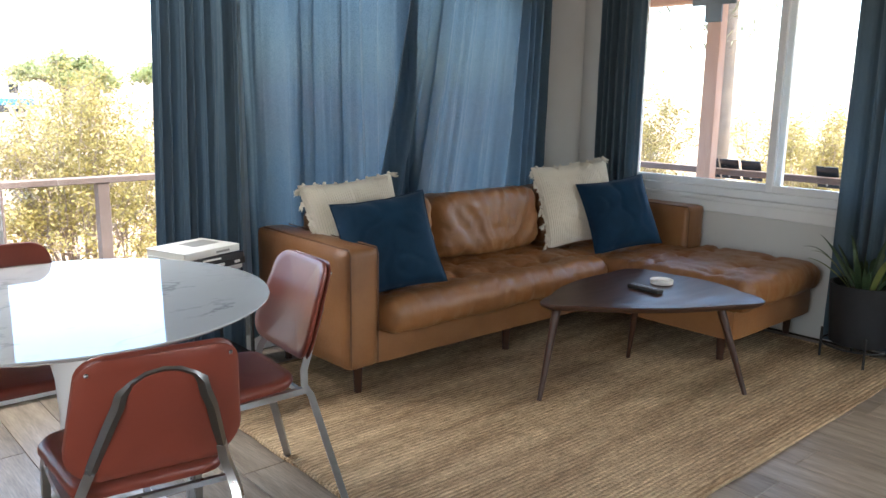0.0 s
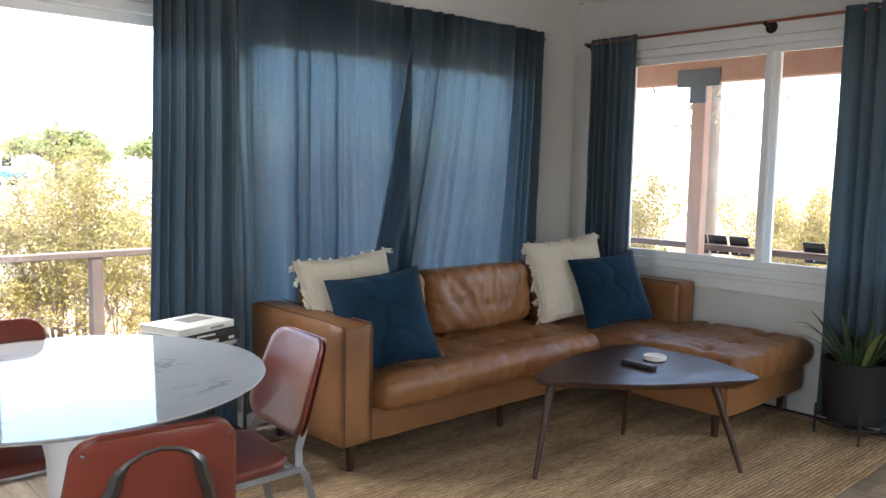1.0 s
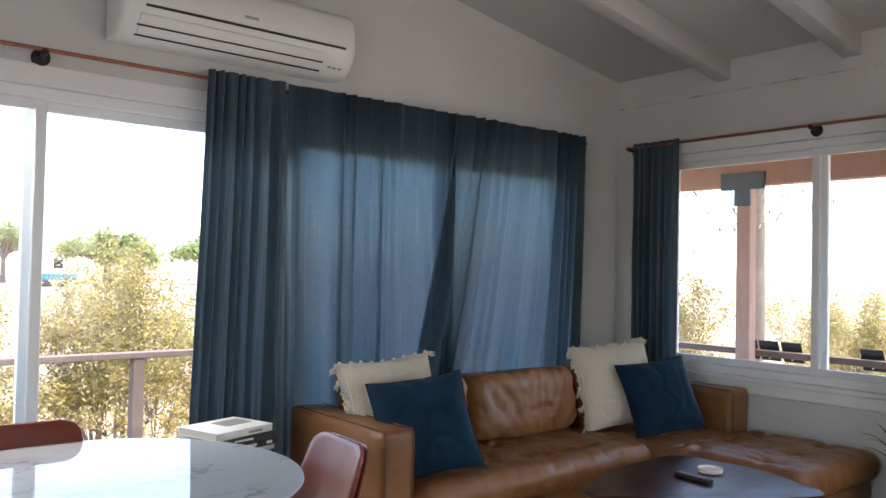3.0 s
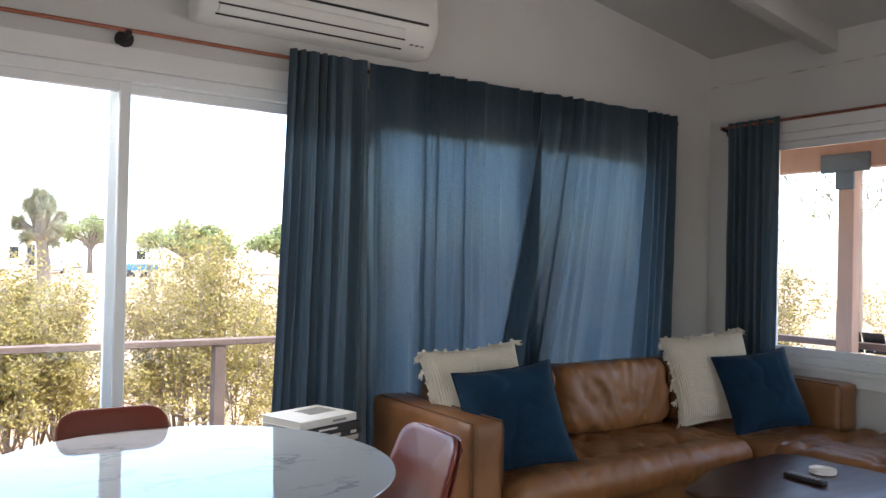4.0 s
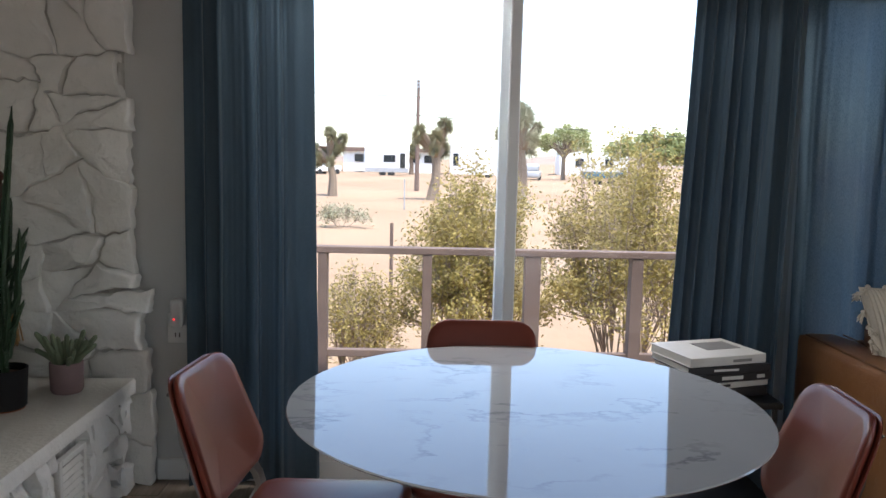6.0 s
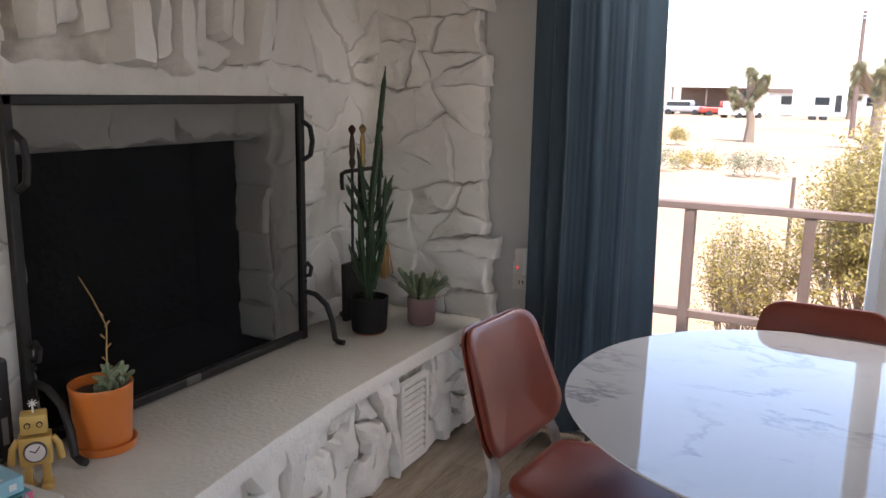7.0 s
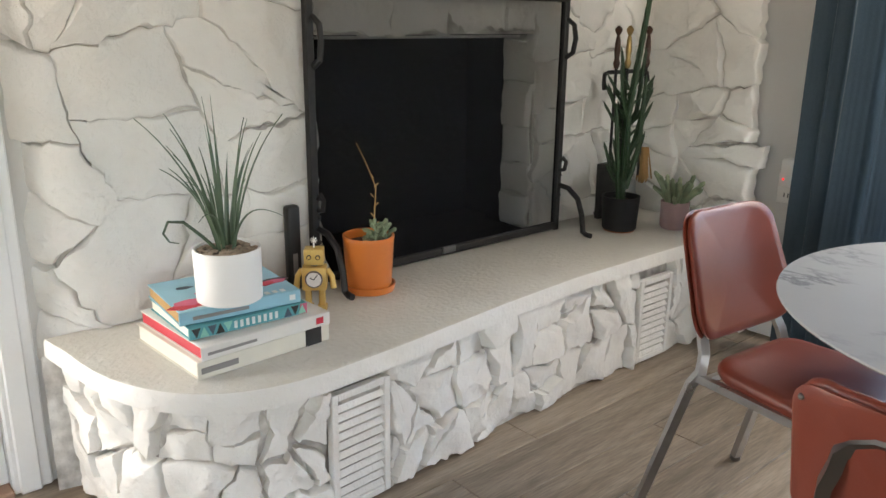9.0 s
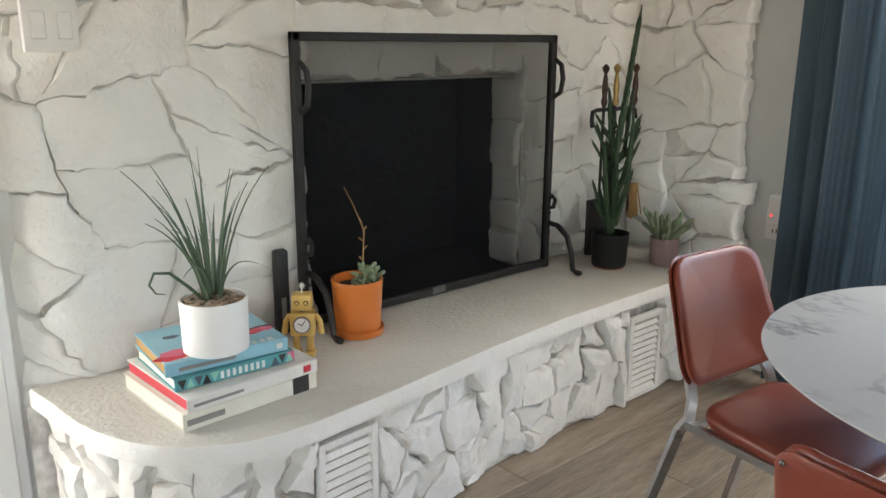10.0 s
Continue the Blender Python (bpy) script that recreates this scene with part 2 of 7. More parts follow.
plastic_white = mat("plastic_white", (0.78, 0.775, 0.75), 0.32, col2=(0.74, 0.73, 0.70), scale=4, amount=0.4, fine=0.01)
gold = mat("gold", (0.62, 0.42, 0.13), 0.45, 0.2, col2=(0.5, 0.33, 0.1), scale=25, amount=0.5)
brass = mat("brass", (0.40, 0.28, 0.12), 0.3, 1.0, col2=(0.4, 0.27, 0.1), scale=25, amount=0.6)
paper = mat("paper", (0.75, 0.72, 0.64), 0.85, col2=(0.66, 0.62, 0.54), scale=3, amount=0.5, stretch=(1, 1, 60))
rope_tan = mat("rope_tan", (0.45, 0.27, 0.11), 0.9, bump=0.002, bump_scale=150, fine=0.2)
cream = mat("cream", (0.70, 0.64, 0.54), 0.95, col2=(0.62, 0.56, 0.46), scale=9, amount=0.6, bump=0.003, bump_scale=160, fine=0.12, sheen=0.2)
velvet_blue = mat("velvet_blue", (0.003, 0.018, 0.040), 0.75, col2=(0.006, 0.031, 0.066), scale=7, amount=0.8, bump=0.0012, bump_scale=220, fine=0.15, sheen=0.05, spec=0.15)
sand = mat("sand", (0.36, 0.25, 0.165), 0.95, col2=(0.27, 0.18, 0.115), scale=0.12, amount=0.8, bump=0.03, bump_scale=3.0, fine=0.25, spec=0.1)
deck_wood = mat("deck_wood", (0.45, 0.38, 0.32), 0.8, col2=(0.36, 0.29, 0.24), scale=3, amount=0.7, bump=0.002, bump_scale=40, fine=0.15, stretch=(1, 8, 8), rand=0.15)
rail_wood = mat("rail_wood", (0.155, 0.105, 0.085), 0.75, col2=(0.115, 0.077, 0.062), scale=4, amount=0.7, bump=0.002, bump_scale=40, fine=0.15)
post_wood = mat("post_wood", (0.42, 0.26, 0.19), 0.75, col2=(0.33, 0.20, 0.14), scale=4, amount=0.7, bump=0.002, bump_scale=30, fine=0.15, stretch=(6, 6, 1))
bracket_grey = mat("bracket_grey", (0.10, 0.12, 0.13), 0.6, 0.3)
creosote = leafy(mat("creosote", (0.37, 0.305, 0.105), 0.7, col2=(0.41, 0.32, 0.13), scale=1.2, amount=0.7, rand=0.5, spec=0.2))
stem = mat("stem", (0.30, 0.235, 0.19), 0.85, col2=(0.20, 0.15, 0.12), scale=8, amount=0.7, fine=0.2, rand=0.2)
joshua = mat("joshua", (0.26, 0.255, 0.16), 0.7, col2=(0.33, 0.31, 0.20), scale=2, amount=0.7, rand=0.4)
bark = mat("bark", (0.20, 0.15, 0.11), 0.9, bump=0.02, bump_scale=12, fine=0.3)
# Paler than real foliage: distance haze and glare are put into the colour.
tree_green = leafy(mat("tree_green", (0.30, 0.33, 0.14), 0.7, col2=(0.36, 0.36, 0.17), scale=1, amount=0.7, rand=0.4))
metal_white = mat("metal_white", (0.75, 0.75, 0.74), 0.45, col2=(0.66, 0.66, 0.65), scale=1.5, amount=0.5, fine=0.03)
metal_grey = mat("metal_grey", (0.35, 0.36, 0.38), 0.5, 0.2, col2=(0.28, 0.29, 0.3), scale=1.5, amount=0.5)
paint_red = mat("paint_red", (0.45, 0.05, 0.03), 0.4, fine=0.05)
paint_blue = mat("paint_blue", (0.03, 0.14, 0.22), 0.6, fine=0.1)
dark_glass = mat("dark_glass", (0.02, 0.025, 0.03), 0.1)
cholla_gold = mat("cholla_gold", (0.55, 0.46, 0.26), 0.8, col2=(0.42, 0.34, 0.18), scale=6, amount=0.6, rand=0.2)
rubber = mat("rubber", (0.02, 0.02, 0.02), 0.8)
hill_mat = mat("hill_mat", (0.30, 0.22, 0.17), 0.95, col2=(0.22, 0.16, 0.12), scale=0.02, amount=0.8, bump=0.5, bump_scale=0.08, fine=0.3)


def glass_material():
    m = bpy.data.materials.new("window_glass")
    m.use_nodes = True
    n, l, p = nodes_of(m)
    tr = n.new("ShaderNodeBsdfTransparent")
    tr.inputs[0].default_value = (0.95, 0.97, 0.97, 1)
    gl = n.new("ShaderNodeBsdfGlossy")
    gl.inputs["Roughness"].default_value = 0.0
    fr = n.new("ShaderNodeFresnel")
    fr.inputs[0].default_value = 1.3
    mx = n.new("ShaderNodeMixShader")
    l.new(fr.outputs[0], mx.inputs[0])
    l.new(tr.outputs[0], mx.inputs[1])
    l.new(gl.outputs[0], mx.inputs[2])
    l.new(mx.outputs[0], n["Material Output"].inputs[0])
    return m


def curtain_material(name, through, weave):
    m = mat(name, (0.056, 0.084, 0.108), 0.9, col2=(0.045, 0.068, 0.090), scale=4, amount=0.6, bump=0.0006, bump_scale=600, fine=0.14,
            stretch=(1, 1, 0.35), sheen=0.3, spec=0.1)
    n, l, p = nodes_of(m)
    tl = n.new("ShaderNodeBsdfTranslucent")
    wv = n.new("ShaderNodeTexNoise")
    wv.inputs["Scale"].default_value = 480
    wv.inputs["Detail"].default_value = 3
    mp = n.new("ShaderNodeMapping")
    mp.inputs["Scale"].default_value = (1, 1, 0.25)
    tc = n.new("ShaderNodeTexCoord")
    l.new(tc.outputs["Object"], mp.inputs[0])
    l.new(mp.outputs[0], wv.inputs["Vector"])
    mix = n.new("ShaderNodeMix")
    mix.data_type = "RGBA"
    mix.inputs["A"].default_value = (0.10, 0.16, 0.205, 1)
    mix.inputs["B"].default_value = (0.21, 0.30, 0.37, 1)
    mr = n.new("ShaderNodeMapRange")
    mr.inputs["From Min"].default_value = 0.4
    mr.inputs["From Max"].default_value = 0.72
    l.new(wv.outputs["Fac"], mr.inputs["Value"])
    l.new(mr.outputs[0], mix.inputs["Factor"])
    l.new(mix.outputs["Result"], tl.inputs[0])
    mx = n.new("ShaderNodeMixShader")
    mx.inputs[0].default_value = through
    l.new(p.outputs[0], mx.inputs[1])
    l.new(tl.outputs[0], mx.inputs[2])
    if weave:
        # pinholes between slubby threads
        op = n.new("ShaderNodeMapRange")
        op.inputs["From Min"].default_value = 0.50
        op.inputs["From Max"].default_value = 0.78
        op.inputs["To Max"].default_value = weave
        l.new(wv.outputs["Fac"], op.inputs["Value"])
        tp = n.new("ShaderNodeBsdfTransparent")
        tp.inputs[0].default_value = (0.75, 0.88, 1.0, 1)
        m2 = n.new("ShaderNodeMixShader")
        l.new(op.outputs[0], m2.inputs[0])
        l.new(mx.outputs[0], m2.inputs[1])
        l.new(tp.outputs[0], m2.inputs[2])
        mx = m2
    l.new(mx.outputs[0], n["Material Output"].inputs[0])
    return m


def marble_material():
    m = mat("marble", (0.48, 0.485, 0.485), 0.05, col2=(0.42, 0.43, 0.435), scale=3, amount=0.5, fine=0.02, spec=0.7, coat=0.3)
    n, l, p = nodes_of(m)
    src = p.inputs["Base Color"].links[0].from_socket
    tc = n.new("ShaderNodeTexCoord")
    warp = n.new("ShaderNodeTexNoise")
    warp.inputs["Scale"].default_value = 2.2
    warp.inputs["Detail"].default_value = 9
    warp.inputs["Roughness"].default_value = 0.62
    mp = n.new("ShaderNodeMapping")
    mp.inputs["Rotation"].default_value = (0, 0, 0.7)
    mp.inputs["Scale"].default_value = (1.0, 2.0, 1)
    l.new(tc.outputs["Object"], mp.inputs[0])
    l.new(mp.outputs[0], warp.inputs["Vector"])
    ab = n.new("ShaderNodeMath")
    ab.operation = "SUBTRACT"
    ab.inputs[1].default_value = 0.5
    l.new(warp.outputs["Fac"], ab.inputs[0])
    a2 = n.new("ShaderNodeMath")
    a2.operation = "ABSOLUTE"
    l.new(ab.outputs[0], a2.inputs[0])
    mr = n.new("ShaderNodeMapRange")
    mr.inputs["From Min"].default_value = 0.0
    mr.inputs["From Max"].default_value = 0.024
    mr.inputs["To Min"].default_value = 0.75
    mr.inputs["To Max"].default_value = 0.0
    l.new(a2.outputs[0], mr.inputs["Value"])
    pat = n.new("ShaderNodeTexNoise")
    pat.inputs["Scale"].default_value = 3.1
    l.new(tc.outputs["Object"], pat.inputs["Vector"])
    pr = n.new("ShaderNodeMapRange")
    pr.inputs["From Min"].default_value = 0.44
    pr.inputs["From Max"].default_value = 0.62
    l.new(pat.outputs["Fac"], pr.inputs["Value"])
    mu = n.new("ShaderNodeMath")
    mu.operation = "MULTIPLY"
    l.new(mr.outputs[0], mu.inputs[0])
    l.new(pr.outputs[0], mu.inputs[1])
    mix = n.new("ShaderNodeMix")
    mix.data_type = "RGBA"
    mix.inputs["B"].default_value = (0.17, 0.18, 0.20, 1)
    l.new(mu.outputs[0], mix.inputs["Factor"])
    l.new(src, mix.inputs["A"])
    l.new(mix.outputs["Result"], p.inputs["Base Color"])
    return m


def plank_material():
    m = mat("plank_wood", (0.29, 0.235, 0.18), 0.38, col2=(0.165, 0.128, 0.094), scale=2.4, amount=1.0, bump=0.0008, bump_scale=18, fine=1.1,
            stretch=(9, 0.8, 9), rough_var=0.15, rand=0.45)
    return m


def rug_material():
    m = mat("jute", (0.52, 0.375, 0.225), 0.95, col2=(0.29, 0.19, 0.11), scale=9, amount=0.9, bump=0.004, bump_scale=130, fine=0.9, stretch=(0.16, 1, 1), spec=0.1)
    n, l, p = nodes_of(m)
    tc = n.new("ShaderNodeTexCoord")
    mp = n.new("ShaderNodeMapping")
    mp.inputs["Scale"].default_value = (1, 1.4, 1)
    wv = n.new("ShaderNodeTexWave")
    wv.bands_direction = "Y"
    wv.inputs["Scale"].default_value = 11
    wv.inputs["Distortion"].default_value = 1.2
    wv.inputs["Detail"].default_value = 3
    wv.inputs["Detail Scale"].default_value = 6
    l.new(tc.outputs["Object"], mp.inputs[0])
    l.new(mp.outputs[0], wv.inputs["Vector"])
    vo = n.new("ShaderNodeTexVoronoi")
    vo.inputs["Scale"].default_value = 75
    l.new(tc.outputs["Object"], vo.inputs["Vector"])
    mp2 = n.new("ShaderNodeMapping")
    mp2.inputs["Scale"].default_value = (15, 95, 9)
    l.new(tc.outputs["Object"], mp2.inputs[0])
    fl = n.new("ShaderNodeTexNoise")
    fl.inputs["Scale"].default_value = 1.0
    fl.inputs["Detail"].default_value = 5
    fl.inputs["Roughness"].default_value = 0.75
    l.new(mp2.outputs[0], fl.inputs["Vector"])
    fr_ = n.new("ShaderNodeMapRange")
    fr_.inputs["From Min"].default_value = 0.38
    fr_.inputs["From Max"].default_value = 0.62
    fr_.inputs["To Min"].default_value = 0.68
    fr_.inputs["To Max"].default_value = 1.3
    l.new(fl.outputs["Fac"], fr_.inputs["Value"])
    hv = n.new("ShaderNodeHueSaturation")
    l.new(p.inputs["Base Color"].links[0].from_socket, hv.inputs["Color"])
    l.new(fr_.outputs[0], hv.inputs["Value"])
    # the rows' shade put into the colour: darker hollows between the braids
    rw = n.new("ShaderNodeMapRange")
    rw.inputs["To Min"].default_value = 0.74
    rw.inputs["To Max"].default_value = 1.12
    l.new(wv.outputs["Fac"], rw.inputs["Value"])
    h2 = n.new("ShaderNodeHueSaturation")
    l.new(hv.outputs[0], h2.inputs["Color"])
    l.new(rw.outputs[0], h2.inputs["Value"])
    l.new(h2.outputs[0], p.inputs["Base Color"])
    ad = n.new("ShaderNodeMath")
    ad.operation = "ADD"
    l.new(wv.outputs["Fac"], ad.inputs[0])
    l.new(vo.outputs["Distance"], ad.inputs[1])
    bn = n.new("ShaderNodeBump")
    bn.inputs["Strength"].default_value = 0.8
    bn.inputs["Distance"].default_value = 0.006
    l.new(ad.outputs[0], bn.inputs["Height"])
    l.new(bn.outputs[0], p.inputs["Normal"])
    return m


glass = glass_material()
curtain_drawn = curtain_material("curtain_drawn", 0.48, 0.15)
curtain_stack = curtain_material("curtain_stack", 0.10, 0.0)
marble = marble_material()
plank_wood = plank_material()
jute = rug_material()

# ---------- the shell of the room ----------
WA, WB, WW, WS, WD = 3.92, 4.90, -0.90, -2.6, -0.97   # north, east, stone face, south, west beyond the stone
TH = 0.16


def ceil_z(x):
    return 2.74 + 0.16 * (WB - x)


def wall_boxes(bm, axis, plane, out, lo, hi, ztop, holes):
    """A wall of thickness TH, from boxes round its openings (a, b, z0, z1)."""
    def put(a, b, z0, z1):
        if b - a < 1e-4 or z1 - z0 < 1e-4:
            return
        p, q = sorted((plane, plane + out * TH))
        if axis == "x":
            box(bm, (a, p, z0), (b, q, z1))
        else:
            box(bm, (p, a, z0), (q, b, z1))
    cur = lo
    for a, b, z0, z1 in holes:
        put(cur, a, -0.1, ztop)
        put(a, b, -0.1, z0)
        put(a, b, z1, ztop)
        cur = b
    put(cur, hi, -0.1, ztop)


A1 = (-0.02, 2.20, 0.15, 2.10)
A2 = (2.25, 4.37, 0.15, 2.08)
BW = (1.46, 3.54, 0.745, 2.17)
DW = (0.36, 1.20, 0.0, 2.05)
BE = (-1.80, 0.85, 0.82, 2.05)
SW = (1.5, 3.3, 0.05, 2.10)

bm = B()
wall_boxes(bm, "x", WA, 1, WD - TH, WB + TH, 3.85, [A1, A2])
wall_north = single("wall_north", bm, wall_white, "white painted plaster wall with two wide windows", "wall", kind="structure", smooth=0)
bm = B()
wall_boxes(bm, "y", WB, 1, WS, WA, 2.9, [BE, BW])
wall_east = single("wall_east", bm, wall_white, "white painted board wall with a sliding window", "wall", kind="structure", smooth=0)
bm = B()
box(bm, (WB - 0.004, WS, 2.535), (WB + 0.01, WA, 2.545))
part("board_joint", bm, mortar_white, wall_east, smooth=0)
bm = B()
wall_boxes(bm, "y", WD, -1, WS, WA, 3.85, [DW, (2.15, 3.15, 0.40, 1.20)])
wall_west = single("wall_west", bm, wall_white, "white painted wall with a glazed door beside the fireplace", "wall", kind="structure", smooth=0)
bm = B()
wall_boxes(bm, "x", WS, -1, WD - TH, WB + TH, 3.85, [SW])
wall_south = single("wall_south", bm, wall_white, "plain white painted wall with a wide glazed opening", "wall", kind="structure", smooth=0)

# sloping boarded ceiling with its beams
bm = B()
x0, x1 = WD - TH, WB + TH
vs = [bm.verts.new(p) for p in ((x0, WS - TH, ceil_z(x0)), (x1, WS - TH, ceil_z(x1)), (x1, WA + TH, ceil_z(x1)), (x0, WA + TH, ceil_z(x0)))]
top = [bm.verts.new(v.co + Vector((0, 0, 0.14))) for v in vs]
bm.faces.new(list(reversed(vs)))
bm.faces.new(top)
for i in range(4):
    bm.faces.new((vs[i], vs[(i + 1) % 4], top[(i + 1) % 4], top[i]))
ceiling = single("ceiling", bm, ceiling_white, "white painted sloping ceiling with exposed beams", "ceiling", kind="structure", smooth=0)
for i in range(8):
    y = 3.08 - 0.80 * i
    bm = B()
    a, b = WD, WB
    lo = [(a, y - 0.05, ceil_z(a) - 0.13), (b, y - 0.05, ceil_z(b) - 0.13), (b, y + 0.05, ceil_z(b) - 0.13), (a, y + 0.05, ceil_z(a) - 0.13)]
    lv = [bm.verts.new(p) for p in lo]
    tv = [bm.verts.new((p[0], p[1], p[2] + 0.15)) for p in lo]
    bm.faces.new(list(reversed(lv)))
    bm.faces.new(tv)
    for k in range(4):
        bm.faces.new((lv[k], lv[(k + 1) % 4], tv[(k + 1) % 4], tv[k]))
    bmesh.ops.bevel(bm, geom=bm.edges[:], offset=0.006, segments=2, profile=0.5, affect="EDGES")
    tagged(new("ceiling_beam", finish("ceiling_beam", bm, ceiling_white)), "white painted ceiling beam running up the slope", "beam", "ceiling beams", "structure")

bm = B()
box(bm, (WD - TH, WS - TH, -0.12), (WB + TH, WA + TH, -0.012))
floor = single("floor", bm, soil, "grey-brown wood plank floor", "floor", kind="structure", smooth=0)


# ---------- windows ----------
def window(name, axis, plane, out, hole, mull, label, bare=""):
    """A vinyl slider in a wall opening: outer frame, two sashes of different depth, panes, sill."""
    a, b, z0, z1 = hole
    mid = (a + b) / 2

    def bx(bm, u0, u1, d0, d1, w0, w1, bev=0.004):
        p, q = sorted((plane + out * d0, plane + out * d1))
        if axis == "x":
            box(bm, (u0, p, w0), (u1, q, w1), bev, 1)
        else:
            box(bm, (p, u0, w0), (q, u1, w1), bev, 1)
    loc = (mid, plane, z0) if axis == "x" else (plane, mid, z0)
    ob = thing(name, loc, label, "window", kind="structure")
    bm = B()
    f = 0.05
    bx(bm, a, a + f, 0.01, 0.10, z0, z1)
    bx(bm, b - f, b, 0.01, 0.10, z0, z1)
    bx(bm, a + f, b - f, 0.01, 0.10, z1 - f, z1)
    bx(bm, a + f, b - f, 0.01, 0.10, z0, z0 + f)
    part("window_frame", bm, vinyl_white, ob)
    w = 0.045
    for k, (u0, u1, d) in enumerate(((a + f, mull + 0.04, 0.02), (mull - 0.04, b - f, 0.055))):
        bm = B()
        bx(bm, u0, u0 + w, d, d + 0.03, z0 + f, z1 - f)
        bx(bm, u1 - w, u1, d, d + 0.03, z0 + f, z1 - f)
        bx(bm, u0 + w, u1 - w, d, d + 0.03, z1 - f - w, z1 - f)
        bx(bm, u0 + w, u1 - w, d, d + 0.03, z0 + f, z0 + f + w)
        sash = part("sash", bm, vinyl_white, ob)
        bm = B()
        bx(bm, u0 + w - 0.005, u1 - w + 0.005, d + 0.012, d + 0.016, z0 + f + w - 0.005, z1 - f - w + 0.005, 0)
        pane = part("pane", bm, glass, sash, smooth=0)
        pane.visible_shadow = False
    bm = B()
    lo_, hi_ = (0.0 if bare == "low" else 0.07), (0.0 if bare == "high" else 0.07)
    bx(bm, a - lo_ * 0.85, b + hi_ * 0.85, -0.03, 0.012, z0 - 0.03, z0, 0.006)
    bx(bm, a - lo_ * 0.6, b + hi_ * 0.6, -0.012, 0.0, z0 - 0.10, z0 - 0.03, 0.004)
    part("window_sill", bm, trim_white, ob)
    bm = B()
    bx(bm, a - lo_, b + hi_, -0.016, 0.0, z1, z1 + 0.09, 0.004)
    if lo_:
        bx(bm, a - 0.07, a, -0.016, 0.0, z0, z1, 0.004)
    if hi_:
        bx(bm, b, b + 0.07, -0.016, 0.0, z0, z1, 0.004)
    part("casing", bm, trim_white, ob)
    return ob


window("window_1", "x", WA, 1, A1, 1.10, "wide white vinyl sliding window with a low sill", "high")
window("window_2", "x", WA, 1, A2, 3.32, "wide white vinyl window behind drawn curtains", "low")
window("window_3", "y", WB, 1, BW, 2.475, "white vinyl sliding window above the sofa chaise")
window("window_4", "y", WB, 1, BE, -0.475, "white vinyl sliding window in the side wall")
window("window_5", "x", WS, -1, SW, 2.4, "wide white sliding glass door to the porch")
bm = B()
box(bm, (-0.30, WA - 0.015, 0.0), (WB, WA, 0.09), 0.004, 1)
tagged(new("baseboard", finish("baseboard", bm, trim_white)), "low white painted baseboard along the floor", "baseboard", kind="structure")

# glazed door beyond the end of the stone wall
door = thing("door_1", (WD, 0.78, 0), "white glazed door letting daylight in beside the fireplace", "door", kind="structure")
bm = B()
for u0, u1, z0, z1 in ((0.36, 0.46, 0.02, 2.05), (1.10, 1.20, 0.02, 2.05), (0.46, 1.10, 0.02, 0.22), (0.46, 1.10, 1.95, 2.05)):
    box(bm, (WD - 0.06, u0, z0), (WD - 0.02, u1, z1), 0.004, 1)
part("door_leaf", bm, trim_white, door)
bm = B()
box(bm, (WD - 0.043, 0.455, 0.215), (WD - 0.037, 1.105, 1.955))
pane = part("pane", bm, glass, door, smooth=0)
pane.visible_shadow = False
bm = B()
for u0, u1, z0, z1 in ((0.26, 0.36, 0, 2.15), (1.20, 1.30, 0, 2.15), (0.36, 1.20, 2.05, 2.15)):
    box(bm, (WD, u0, z0), (WD + 0.02, u1, z1), 0.005, 1)
    box(bm, (WD + 0.02, u0 + 0.015, z0), (WD + 0.032, u1 - 0.03, z1 - 0.01), 0.004, 1)
part("casing", bm, trim_white, door)
bm = B()
box(bm, (WD - 0.12, 0.36, -0.005), (WD + 0.03, 1.20, 0.018), 0.004, 1)
part("threshold", bm, post_wood, door, "worn wooden threshold")


# ---------- stone fireplace ----------
def clip(poly, n, d):
    out = []
    for i, p in enumerate(poly):
        q = poly[(i + 1) % len(poly)]
        sp, sq = p[0] * n[0] + p[1] * n[1] - d, q[0] * n[0] + q[1] * n[1] - d
        if sp <= 0:
            out.append(p)
        if sp * sq < 0:
            t = sp / (sp - sq)
            out.append((p[0] + t * (q[0] - p[0]), p[1] + t * (q[1] - p[1])))
    return out


def split(poly, rng, target, skew=0.35):
    """Breaks a polygon by slanting lines into pieces near the target area, like laid rubble."""
    area = abs(sum(poly[i - 1][0] * poly[i][1] - poly[i][0] * poly[i - 1][1] for i in range(len(poly)))) / 2
    if area < target * rng.uniform(0.7, 1.7):
        return [poly]
    us, vs_ = [p[0] for p in poly], [p[1] for p in poly]
    du, dv = max(us) - min(us), max(vs_) - min(vs_)
    a = rng.gauss(0, skew)
    if du * rng.uniform(0.8, 1.25) > dv * 1.15:
        n = (math.cos(a), math.sin(a))
    else:
        n = (math.sin(a * 0.7), math.cos(a * 0.7))
    cu = min(us) + du * rng.uniform(0.36, 0.64)
    cv = min(vs_) + dv * rng.uniform(0.36, 0.64)
    d = n[0] * cu + n[1] * cv
    p, q = clip(poly, n, d), clip(poly, (-n[0], -n[1]), -d)
    if len(p) < 3 or len(q) < 3:
        return [poly]
    return split(p, rng, target, skew) + split(q, rng, target, skew)


